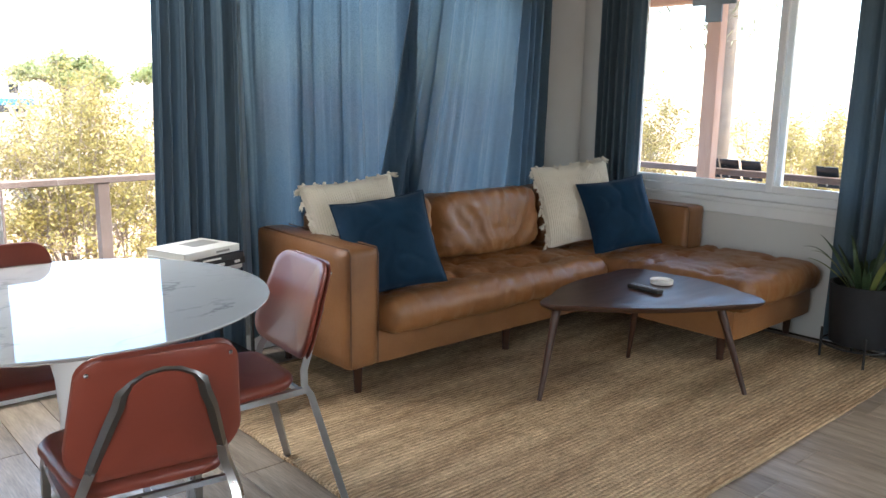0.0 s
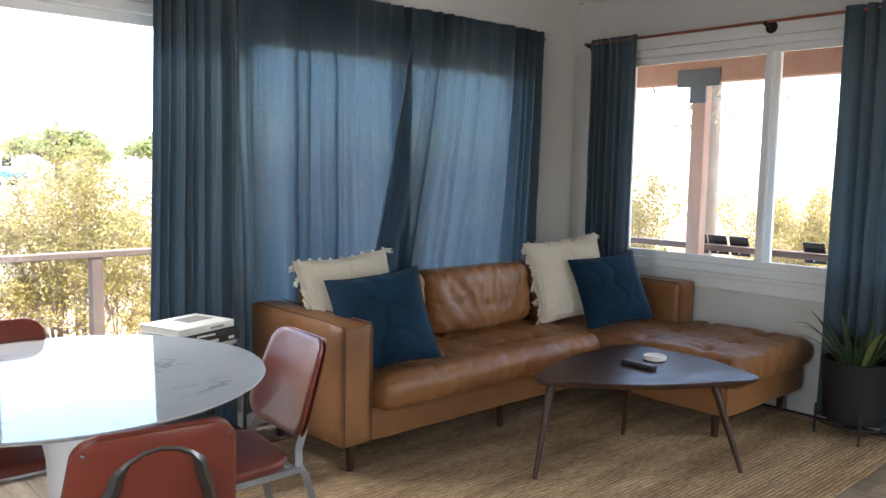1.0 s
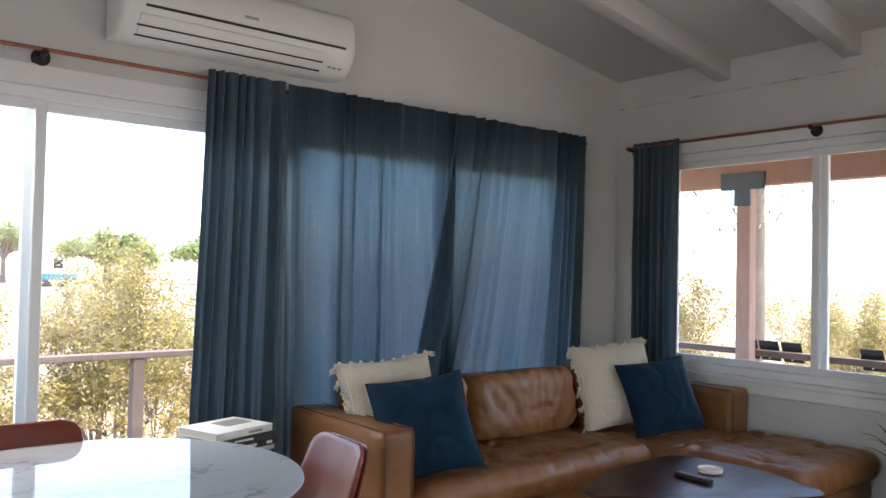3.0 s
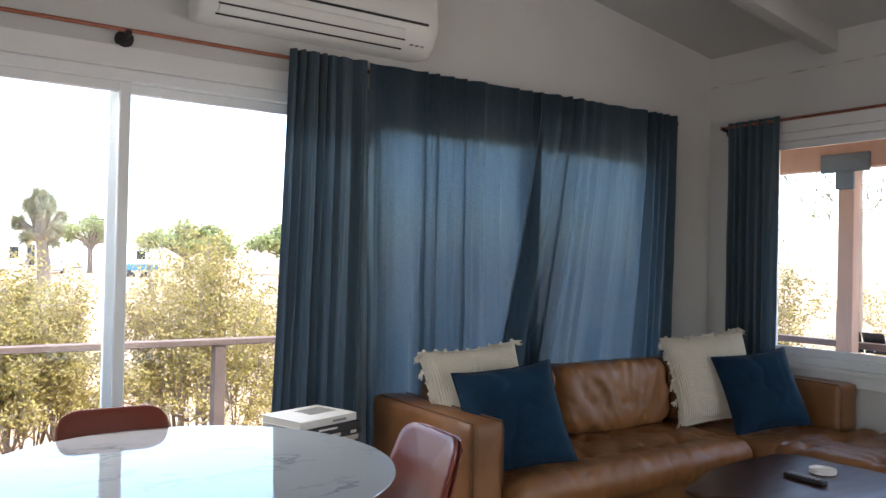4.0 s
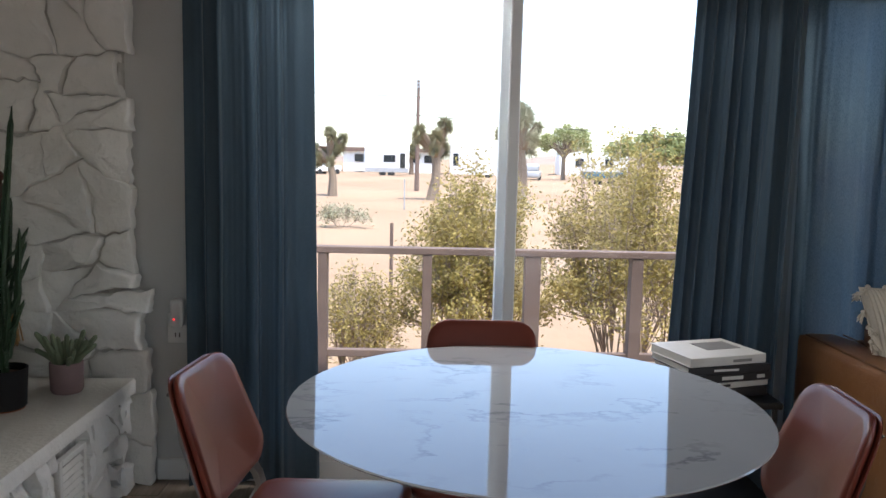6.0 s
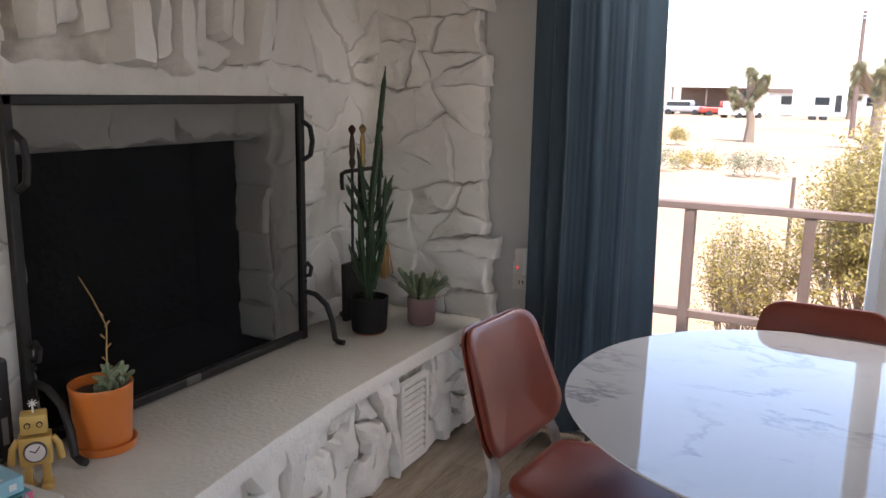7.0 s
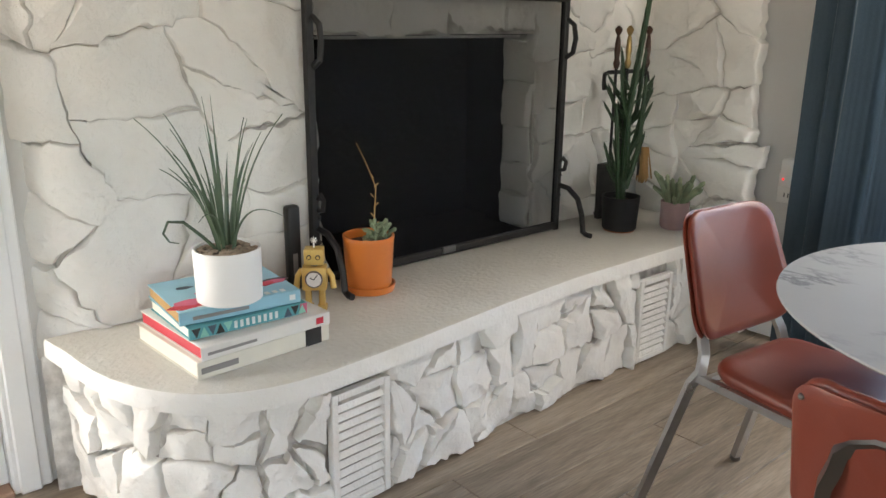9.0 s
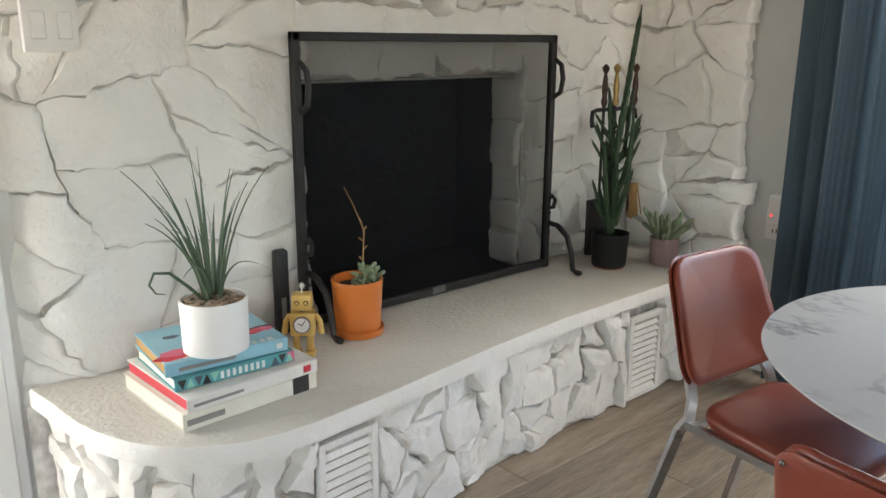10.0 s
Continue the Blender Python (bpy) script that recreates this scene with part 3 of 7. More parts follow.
def stone_mesh(poly, place, depth, rng, joint=0.004, rough=0.006, tilt=1.0, low=0.004, soft=0.016, chip=0.010, fill=0.5, grain=0.020, wander=0.020):
    """A split-faced painted stone over a polygon of (u, v); place(u, v, n) gives its spot in the world."""
    cx = sum(p[0] for p in poly) / len(poly)
    cy = sum(p[1] for p in poly) / len(poly)
    pts = []
    for i, p in enumerate(poly):
        q = poly[(i + 1) % len(poly)]
        d = math.hypot(q[0] - p[0], q[1] - p[1])
        k = max(1, min(20, round(d / grain)))
        for j in range(k):
            t = j / k
            pts.append((p[0] + t * (q[0] - p[0]), p[1] + t * (q[1] - p[1])))
    # the same wander along both sides of a joint
    pts = [(u + wander * nz(u * 4.5, v * 4.5, 1.7) + chip * nz(u * 21, v * 21, 3.1) + 0.4 * chip * nz(u * 60, v * 60, 3.1),
            v + wander * nz(u * 4.5, v * 4.5, 8.3) + chip * nz(u * 21, v * 21, 6.7) + 0.4 * chip * nz(u * 60, v * 60, 6.7)) for u, v in pts]
    off = rng.uniform(0, 50)
    # a few broken planes whose lowest makes the face
    planes = [(0.0, 0.0, 0.0)]
    for _ in range(3):
        a = rng.uniform(0, math.tau)
        g = tilt * rng.uniform(0.05, 0.22)
        planes.append((g * math.cos(a), g * math.sin(a), rng.uniform(0.0, 0.010)))

    def height(u, v):
        h = min(pa * (u - cx) + pb * (v - cy) + pc for pa, pb, pc in planes)
        return depth + h + rough * (nz(u * 6 + off, v * 6) + 0.55 * nz(u * 15, v * 15 + off) + 0.3 * nz(u * 38 + off, v * 38))

    bm = B()
    rings = []
    for step in range(7):
        ring = []
        for u, v in pts:
            dx, dy = u - cx, v - cy
            r = math.hypot(dx, dy) or 1e-6
            wide = soft * max(0.12, 0.75 + 1.3 * nz(u * 4 + off, v * 4, 2.0))
            edge = joint * max(0.0, 0.8 + 3.0 * nz(u * 6, v * 6, 5.0))
            # paint and mortar bring some lengths of the joint almost flush
            flush = max(0.0, min(0.88, fill + 2.2 * nz(u * 3.5, v * 3.5, 9.0)))
            inset = (edge * 0.6, edge, edge + wide * 0.35, edge + wide)[min(step, 3)]
            f = max(0.25, 1 - inset / r)
            if step > 3:
                f *= (0.74, 0.48, 0.22)[step - 4]
            x, y = cx + dx * f, cy + dy * f
            top = max(height(x, y), low + 0.003)
            rim = low + (top - low) * flush
            h = -0.02 if step == 0 else rim if step == 1 else rim + (top - rim) * 0.72 if step == 2 else top
            ring.append(bm.verts.new(place(x, y, h)))
        rings.append(ring)
    n = len(pts)
    for a, b in zip(rings, rings[1:]):
        for k in range(n):
            bm.faces.new((a[k], a[(k + 1) % n], b[(k + 1) % n], b[k]))
    c = bm.verts.new(place(cx, cy, max(height(cx, cy), low + 0.003)))
    for k in range(n):
        bm.faces.new((rings[-1][k], rings[-1][(k + 1) % n], c))
    bmesh.ops.recalc_face_normals(bm, faces=bm.faces)
    return bm


FB = (2.15, 3.14, 1.215)          # firebox opening: y from, to, and its head
HZ = 0.455                        # top of the hearth
Y0, Y1 = 1.34, WA                 # the stone wall's reach


def west_face(u, v, n):
    """The stone wall; its south end rounds back towards the door wall."""
    r = 0.16
    if u < Y0 + r:
        a = (Y0 + r - u) / r
        a = min(a, 1.9)
        ang = a * 0.9
        return Vector((WW - r + (r + n) * math.cos(ang), Y0 + r - (r + n) * math.sin(ang), v))
    return Vector((WW + n, u, v))


rng = random.Random(11)
fireplace = thing("fireplace", (WW, 2.56, 0), "white-painted rough stone fireplace wall with a raised hearth", "fireplace")
for lo, hi in (((WD, Y0 + 0.14, 0), (WW + 0.012, FB[0], 3.75)), ((WD, FB[1], 0), (WW + 0.012, Y1, 3.75)), ((WD, FB[0], FB[2]), (WW + 0.012, FB[1], 3.75)), ((WD, FB[0], 0), (WW, FB[1], HZ - 0.02)),
               ((WD, Y0 + 0.035, 0), (WW - 0.025, Y0 + 0.14, 3.75))):
    bm = B()
    box(bm, lo, hi)
    part("mortar_bed", bm, mortar_white, fireplace, smooth=0)
# the firebox behind it
bm = B()
fx = WW - 0.42
for lo, hi in (((fx - 0.08, 1.95, HZ - 0.06), (fx, 3.40, 1.6)), ((fx, FB[0] - 0.2, HZ - 0.06), (WD - TH - 0.004, FB[0] - 0.05, 1.6)), ((fx, FB[1] + 0.05, HZ - 0.06), (WD - TH - 0.004, FB[1] + 0.2, 1.6)),
               ((fx, 1.95, 1.35), (WD - TH - 0.004, 3.40, 1.6)), ((fx, 1.95, HZ - 0.08), (WW, 3.40, HZ - 0.006))):
    box(bm, lo, hi)
for lo, hi in (((WD - TH - 0.002, FB[0] - 0.002, HZ - 0.02), (WW - 0.03, FB[0] + 0.004, FB[2])), ((WD - TH - 0.002, FB[1] - 0.004, HZ - 0.02), (WW - 0.15, FB[1] + 0.002, FB[2])),
               ((WD - TH - 0.002, FB[0], FB[2] - 0.004), (WW - 0.03, FB[1], FB[2] + 0.002))):
    box(bm, lo, hi)
part("firebox", bm, soot, fireplace, "sooty black firebox", smooth=0)

FAN = (2.20, 3.12, 1.49, 1.88)
LZ = 1.455                        # top of the lintel stones


def cells(u0, v0, u1, v1, rng, wide, tall, skip=None):
    """Irregular many-sided stones fitted together over a rectangle."""
    k = wide / tall
    seeds = []
    rows = max(1, round((v1 - v0) / tall))
    for j in range(rows):
        n = max(1, round((u1 - u0) / (wide * rng.uniform(0.8, 1.25))))
        for i in range(n):
            u = u0 + (u1 - u0) * (i + 0.5 + 0.5 * (j % 2) - 0.25 + rng.uniform(-0.3, 0.3)) / n
            v = v0 + (v1 - v0) * (j + 0.5 + rng.uniform(-0.33, 0.33)) / rows
            if not (skip and skip(u, v)):
                seeds.append((u, v * k))
    for a in seeds:
        poly = [(u0, v0 * k), (u1, v0 * k), (u1, v1 * k), (u0, v1 * k)]
        for b in seeds:
            d = (b[0] - a[0], b[1] - a[1])
            if b is not a and abs(d[0]) + abs(d[1]) < wide * 5 and len(poly) > 2:
                poly = clip(poly, d, (d[0] * (a[0] + b[0]) + d[1] * (a[1] + b[1])) / 2)
        if len(poly) > 2:
            yield a, [(p[0], p[1] / k) for p in poly]


for (u, v), poly in cells(Y0 - 0.14, 0.0, Y1 - 0.002, 3.4, rng, 0.46, 0.40, lambda u, v: FB[0] - 0.03 < u < FB[1] + 0.03 and v < LZ + 0.03):
    lowest = min(p[1] for p in poly)
    if lowest < LZ and max(p[0] for p in poly) > FB[0] and min(p[0] for p in poly) < FB[1]:
        if u < FB[0]:
            poly = clip(poly, (1, 0), FB[0])
        elif u > FB[1]:
            poly = clip(poly, (-1, 0), -FB[1])
        else:
            poly = clip(poly, (0, -1), -LZ)
    for piece in (split(poly, rng, 0.060, 0.34) if len(poly) > 2 else ()):
        part("stone", stone_mesh(piece, west_face, rng.uniform(0.028, 0.050), rng, joint=0.0035, rough=0.009, tilt=1.45, low=0.013, soft=0.013, chip=0.018, fill=0.32, wander=0.030), stone_white, fireplace, smooth=50)

# four lintel blocks with ragged joints
blocks = (FB[0], 2.44, 2.70, 2.97, FB[1])
for a, b in zip(blocks, blocks[1:]):
    part("stone", stone_mesh([(a, FB[2]), (b, FB[2]), (b + 0.02, LZ), (a - 0.015, LZ)], west_face, rng.uniform(0.030, 0.045), rng, joint=0.006, rough=0.012, tilt=0.8, low=0.006, soft=0.012, chip=0.016,
                             fill=0.1, wander=0.03), stone_white, fireplace, smooth=45)

# splayed row of upright stones standing out above the opening
u = FAN[0]
while u < FAN[1]:
    w = rng.uniform(0.05, 0.11)
    d = rng.uniform(0.06, 0.16)
    lean = (u - 2.66) * 0.35
    z0 = FAN[2] + rng.uniform(-0.05, 0.05)
    z1 = FAN[3] + rng.uniform(-0.06, 0.06)
    poly = [(u, z0), (u + w * 0.8, z0 + rng.uniform(-0.03, 0.03)), (u + w + lean * 0.3, z1), (u + lean * 0.3, z1 + rng.uniform(-0.03, 0.03))]
    part("stone", stone_mesh(poly, west_face, d, rng, joint=0.007, rough=0.012, soft=0.022, low=0.002, chip=0.006, fill=-0.1, wander=0.012, tilt=0.6), stone_white, fireplace, smooth=50)
    u += w

# stones down the right-hand jamb, seen through the mesh
def jamb(u, v, n):
    return Vector((WW + 0.01 - u, FB[1] - n, v))


z = HZ
while z < FB[2] - 0.02:
    h = min(rng.uniform(0.12, 0.22), FB[2] - z)
    part("stone", stone_mesh([(0.0, z), (0.15, z), (0.15, z + h), (0.0, z + h)], jamb, rng.uniform(0.01, 0.03), rng), stone_white, fireplace, smooth=50)
    z += h


# the stone return on the north wall, with a ragged edge
def ret(u, v, n):
    return Vector((WW + u, WA - 0.05 - n, v))


bm = B()
box(bm, (WW, WA - 0.066, 0), (WW + 0.50, WA, 3.4))
part("mortar_bed", bm, mortar_white, fireplace, smooth=0)
for poly in [q for _, c in cells(0.02, 0.0, 0.55, 3.4, rng, 0.34, 0.24) for q in split(c, rng, 0.045, 0.22)]:
    out = rng.uniform(-0.02, 0.03)
    zc = sum(p[1] for p in poly) / len(poly)
    poly = [(p[0] + (out + (0.05 if zc < 0.75 else 0.0) - 0.03 * max(0.0, zc - 1.0) if p[0] > 0.54 else 0.0), p[1]) for p in poly]
    part("stone", stone_mesh(poly, ret, rng.uniform(0.034, 0.060), rng, joint=0.0035, rough=0.015, low=0.020, soft=0.012, fill=0.35, chip=0.014, wander=0.03, tilt=1.4), stone_white, fireplace, smooth=50)

# the hearth: its plan runs along the wall and rounds off at the south end
def hearth_line(inset=0.0, n=14):
    pts = []
    for i in range(n + 1):
        a = radians(90 * i / n)
        rx, ry = 0.63 - inset, 0.455 - inset
        pts.append((WW + 0.02 + rx * math.sin(a) ** 0.76, 1.78 - ry * math.cos(a) ** 0.76))
    pts += [(-0.265 - inset, 2.0), (-0.318 - inset, 2.45), (-0.345 - inset, 2.8), (-0.348 - inset, 3.3), (-0.343 - inset, WA - 0.11)]
    return pts


bm = B()
line = hearth_line(0.0)
ring = [(WW + 0.005, WA - 0.11)] + [(WW + 0.005, 1.31)] + line[1:]
tops = [bm.verts.new((x, y, HZ + 0.002 * nz(x * 6, y * 6))) for x, y in ring]
bots = [bm.verts.new((x, y, HZ - 0.055 + 0.006 * nz(x * 8, y * 8, 3))) for x, y in ring]
bm.faces.new(list(reversed(tops)))
bm.faces.new(bots)
for i in range(len(ring)):
    j = (i + 1) % len(ring)
    bm.faces.new((tops[i], tops[j], bots[j], bots[i]))
bmesh.ops.recalc_face_normals(bm, faces=bm.faces)
bmesh.ops.bevel(bm, geom=[e for e in bm.edges if all(v in tops for v in e.verts)], offset=0.012, segments=2, profile=0.5, affect="EDGES")
bm.normal_update()
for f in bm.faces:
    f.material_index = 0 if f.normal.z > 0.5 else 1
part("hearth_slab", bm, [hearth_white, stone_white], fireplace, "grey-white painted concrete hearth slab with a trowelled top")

face = hearth_line(0.03, 20)
cum = [0.0]
for a, b in zip(face, face[1:]):
    cum.append(cum[-1] + math.hypot(b[0] - a[0], b[1] - a[1]))


def hearth_face(u, v, n):
    u = min(max(u, 0.0), cum[-1] - 1e-4)
    k = max(i for i in range(len(cum)) if cum[i] <= u)
    k = min(k, len(face) - 2)
    t = (u - cum[k]) / (cum[k + 1] - cum[k])
    a, b = face[k], face[k + 1]
    d = Vector((b[0] - a[0], b[1] - a[1], 0)).normalized()
    return Vector((a[0] + t * (b[0] - a[0]) + d.y * (n - 0.035), a[1] + t * (b[1] - a[1]) - d.x * (n - 0.035), v))


def along(y):
    """Length along the hearth's face at a given y of its straight part."""
    for i in range(len(face) - 1):
        if face[i][1] <= y <= face[i + 1][1] and face[i][0] > -0.5:
            t = (y - face[i][1]) / (face[i + 1][1] - face[i][1])
            return cum[i] + t * (cum[i + 1] - cum[i])
    return cum[-1]


bm = B()
core = [hearth_face(u * cum[-1] / 60, 0, 0.004) for u in range(61)]
lo = [bm.verts.new((p.x, p.y, 0.0)) for p in core] + [bm.verts.new((WW, WA - 0.11, 0)), bm.verts.new((WW, 1.3, 0))]
hi = [bm.verts.new((v.co.x, v.co.y, HZ - 0.055)) for v in lo]
for i in range(len(lo)):
    j = (i + 1) % len(lo)
    bm.faces.new((lo[i], lo[j], hi[j], hi[i]))
part("mortar_bed", bm, mortar_shaded, fireplace)
VENTS = ((1.795, 1.985, 0.03, 0.37), (3.21, 3.41, 0.015, 0.345))
vu = [(along(a), along(b), c, d) for a, b, c, d in VENTS]
for poly in [q for _, c in cells(-0.04, 0.0, cum[-1], HZ - 0.046, rng, 0.30, 0.21) for q in split(c, rng, 0.021, 0.40)]:
    for a, b, c, d in vu:
        if len(poly) < 3:
            break
        cu = sum(p[0] for p in poly) / len(poly)
        if cu < (a + b) / 2:
            if max(p[0] for p in poly) > a and max(p[1] for p in poly) > c:
                poly = clip(poly, (1, 0), a - 0.004)
        elif min(p[0] for p in poly) < b:
            poly = clip(poly, (-1, 0), -(b + 0.004))
    if len(poly) < 3 or max(p[0] for p in poly) - min(p[0] for p in poly) < 0.03:
        continue
    part("stone", stone_mesh(poly, hearth_face, rng.uniform(0.032, 0.056), rng, joint=0.008, rough=0.015, tilt=1.9, low=0.007, soft=0.006, chip=0.017, fill=0.05, grain=0.013, wander=0.026), stone_white, fireplace, smooth=42)
for k, (a, b, c, d) in enumerate(vu):
    pa, pb = hearth_face(a, 0, 0.020), hearth_face(b, 0, 0.020)
    t = (pb - pa).normalized()
    nn = Vector((t.y, -t.x, 0))
    M = Matrix(((t.x, nn.x, 0, pa.x), (t.y, nn.y, 0, pa.y), (0, 0, 1, 0), (0, 0, 0, 1)))
    w = (pb - pa).length
    vent = None
    bm = B()
    for u0, u1, z0, z1 in ((0, 0.02, c, d), (w - 0.02, w, c, d), (0.02, w - 0.02, c, c + 0.02), (0.02, w - 0.02, d - 0.02, d)):
        box(bm, (u0, 0.0, z0), (u1, 0.024, z1), 0.002, 1, m=M)
    bmesh.ops.recalc_face_normals(bm, faces=bm.faces)
    vent = part("vent", bm, stone_white, fireplace, "white louvred metal air vent")
    ns = 11
    bm = B()
    box(bm, (0.012, 0.003, c + 0.012), (w - 0.012, 0.006, d - 0.012), m=M)
    part("backing", bm, mortar_white, vent, smooth=0)
    for i in range(ns):
        z = c + 0.024 + (d - c - 0.048) * i / ns
        bm = B()
        vs = [(0.016, 0.010, z + 0.013), (0.016, 0.021, z), (w - 0.016, 0.021, z), (w - 0.016, 0.010, z + 0.013)]
        p = [bm.verts.new(M @ Vector(q)) for q in vs]
        q2 = [bm.verts.new(M @ (Vector(q) + Vector((0, -0.002, -0.003)))) for q in vs]
        bm.faces.new(p)
        bm.faces.new(list(reversed(q2)))
        for e in range(4):
            bm.faces.new((p[e], q2[e], q2[(e + 1) % 4], p[(e + 1) % 4]))
        bmesh.ops.recalc_face_normals(bm, faces=bm.faces)
        part("slat", bm, stone_white, vent, smooth=0)


# ---------- curtains and rods ----------
def curtain(name, u_of, folds, depth, z0, z1, plane, axis, label, seed, cloth, flare=1.0):
    """A pleated drape. u_of(s, z) gives the place along the wall of the share s of its width."""
    r = random.Random(seed)
    ph = [r.uniform(0, 6.28) for _ in range(6)]
    bm = B()
    nu, nv = max(80, int(folds * 24)), 26

    def f(u, v):
        z = z0 + (z1 - z0) * v
        low = 1 - v
        s = u + 0.012 * math.sin(u * folds * 3.1 + ph[0]) * low
        a = math.tau * folds * (u + 0.06 * math.sin(u * 5 + ph[1]) + 0.035 * math.sin(u * 11 + ph[2]) + 0.012 * math.sin(u * 29 + ph[3]) + 0.015 * low * math.sin(4 * v + ph[3]))
        amp = depth * (0.7 + 0.25 * math.sin(u * 9 + ph[4]) + 0.25 * math.sin(u * 23 + ph[5])) * (0.55 + 0.45 * low ** 0.5 * flare)
        d = amp * math.sin(a) + amp * 0.30 * math.sin(2 * a + ph[5]) - amp * 0.32 * (1 - abs(math.sin(a * 1.5 + ph[0]))) ** 3 + 0.006 * nz(u * 20, z * 3, seed)
        along_ = u_of(s, z)
        return Vector((along_, plane + d, z)) if axis == "x" else Vector((plane + d, along_, z))
    grid(bm, nu, nv, f)
    bm.normal_update()
    loc = (f(0.5, 0).x, f(0.5, 0).y, z0)
    ob = thing(name, loc, label, "curtain", "curtains")
    part("drape", bm, cloth, ob, smooth=0).data.shade_smooth()
    # stitched heading along the top
    bm = B()
    grid(bm, nu, 2, lambda u, v: f(u, 1 - 0.05 * v) + (Vector((0, -0.003, 0)) if axis == "x" else Vector((-0.003, 0, 0))))
    part("heading", bm, cloth, ob, smooth=0).data.shade_smooth()
    return ob


CY, CX = 3.83, 4.81
curtain("curtain", lambda s, z: -0.135 + (0.47 + 0.03 * (2.27 - z) / 2.2) * s, 4.5, 0.042, 0.03, 2.275, CY - 0.02, "x", "gathered blue-grey linen curtain hanging to the floor by the fireplace", 1, curtain_stack)
curtain("curtain", lambda s, z: (1.785 - 0.06 * (2.26 - z) / 2.2) + (0.40 + 0.06 * (2.26 - z) / 2.2) * s, 8, 0.040, 0.03, 2.275, CY - 0.02, "x", "gathered blue-grey linen curtain beside the stack of books", 2, curtain_stack)
curtain("curtain", lambda s, z: 2.205 + 1.08 * s, 9, 0.032, 0.10, 2.275, CY - 0.012, "x", "drawn blue-grey linen curtain glowing with daylight", 3, curtain_drawn)
curtain("curtain", lambda s, z: 3.26 - 0.24 * max(0.0, (2.15 - z) / 1.2) ** 1.1 + (1.13 + 0.24 * max(0.0, (2.15 - z) / 1.2) ** 1.1 - 0.06 * (2.25 - z) / 2) * s, 12, 0.038, 0.10, 2.275, CY - 0.03, "x",
        "drawn blue-grey linen curtain pulled askew behind the sofa", 4, curtain_drawn)
curtain("curtain", lambda s, z: 3.71 - 0.38 * s, 6, 0.030, 0.45, 2.26, CX, "y", "gathered blue-grey linen curtain in the corner behind the sofa", 5, curtain_stack)
curtain("curtain", lambda s, z: 2.02 - 0.85 * s, 8, 0.034, 0.03, 2.26, CX - 0.02, "y", "blue-grey linen curtain beside the potted plant", 6, curtain_stack)


def rod(p, q, knobs, axis, label):
    ob = thing("curtain_rod", p, label, "curtain rod", "curtain rods")
    bm = B()
    tube(bm, [p, q], 0.009, 12)
    part("pole", bm, copper, ob)
    for k in knobs:
        bm = B()
        if axis == "x":
            tube(bm, [(k, p[1] - 0.01, p[2] - 0.008), (k, WA - 0.001, p[2] - 0.02)], [0.014, 0.012], 10)
            tube(bm, [(k, WA - 0.02, p[2] - 0.02), (k, WA - 0.0005, p[2] - 0.02)], [0.036, 0.038], 16)
        else:
            tube(bm, [(p[0] - 0.01, k, p[2] - 0.008), (WB - 0.001, k, p[2] - 0.02)], [0.014, 0.012], 10)
            tube(bm, [(WB - 0.02, k, p[2] - 0.02), (WB - 0.0005, k, p[2] - 0.02)], [0.036, 0.038], 16)
        part("bracket", bm, iron_black, ob, "black pipe flange bracket")
    for e in (p, q):
        bm = B()
        bmesh.ops.create_uvsphere(bm, u_segments=10, v_segments=8, radius=0.014, matrix=Matrix.Translation(e))
        part("end_cap", bm, copper, ob)
    return ob


rod((-0.25, CY + 0.012, 2.238), (4.46, CY + 0.012, 2.238), (1.10, 2.19, 4.42), "x", "long copper pipe curtain rod above the windows")
rod((CX, 1.05, 2.235), (CX, 3.76, 2.235), (1.1, 2.47, 3.74), "y", "copper pipe curtain rod above the side window")

# ---------- split air conditioner ----------
ac = thing("air_conditioner", (1.95, WA, 2.33), "white wall-mounted split air conditioner above the curtains", "air conditioner")
X0, X1 = 1.36, 2.53


def ac_prof(x):
    return [(WA - 0.001, 2.34), (WA - 0.12, 2.335), (WA - 0.165, 2.37), (WA - 0.205, 2.43), (WA - 0.215, 2.50), (WA - 0.205, 2.62), (WA - 0.17, 2.655), (WA - 0.001, 2.66)]


bm = B()
rows = []
for x, sh in ((X0, 0.02), (X0 + 0.02, 0.004), (X0 + 0.05, 0), (X1 - 0.05, 0), (X1 - 0.02, 0.004), (X1, 0.02)):
    rows.append([bm.verts.new((x, y + (sh if y < WA - 0.01 else 0), z + sh * (0.6 if z < 2.5 else -0.6))) for y, z in ac_prof(x)])
for a, b in zip(rows, rows[1:]):
    for k in range(len(a)):
        bm.faces.new((a[k], b[k], b[(k + 1) % len(a)], a[(k + 1) % len(a)]))
bm.faces.new(rows[0])
bm.faces.new(list(reversed(rows[-1])))
bmesh.ops.recalc_face_normals(bm, faces=bm.faces)
part("housing", bm, plastic_white, ac, smooth=50)
bm = B()
tube(bm, [(X0 + 0.10, WA - 0.212, 2.475), (X1 - 0.07, WA - 0.212, 2.475)], 0.0065, 6)
part("upper_slot", bm, plastic_black, ac, "dark horizontal air slot")
flap = [(WA - 0.150, 2.357), (WA - 0.178, 2.383), (WA - 0.208, 2.426), (WA - 0.211, 2.432), (WA - 0.202, 2.438), (WA - 0.145, 2.37)]
bm = B()
ra = [bm.verts.new((X0 + 0.08, y - 0.008, z)) for y, z in flap]
rb = [bm.verts.new((X1 - 0.20, y - 0.008, z)) for y, z in flap]
for k in range(6):
    bm.faces.new((ra[k], rb[k], rb[(k + 1) % 6], ra[(k + 1) % 6]))
bm.faces.new(ra)
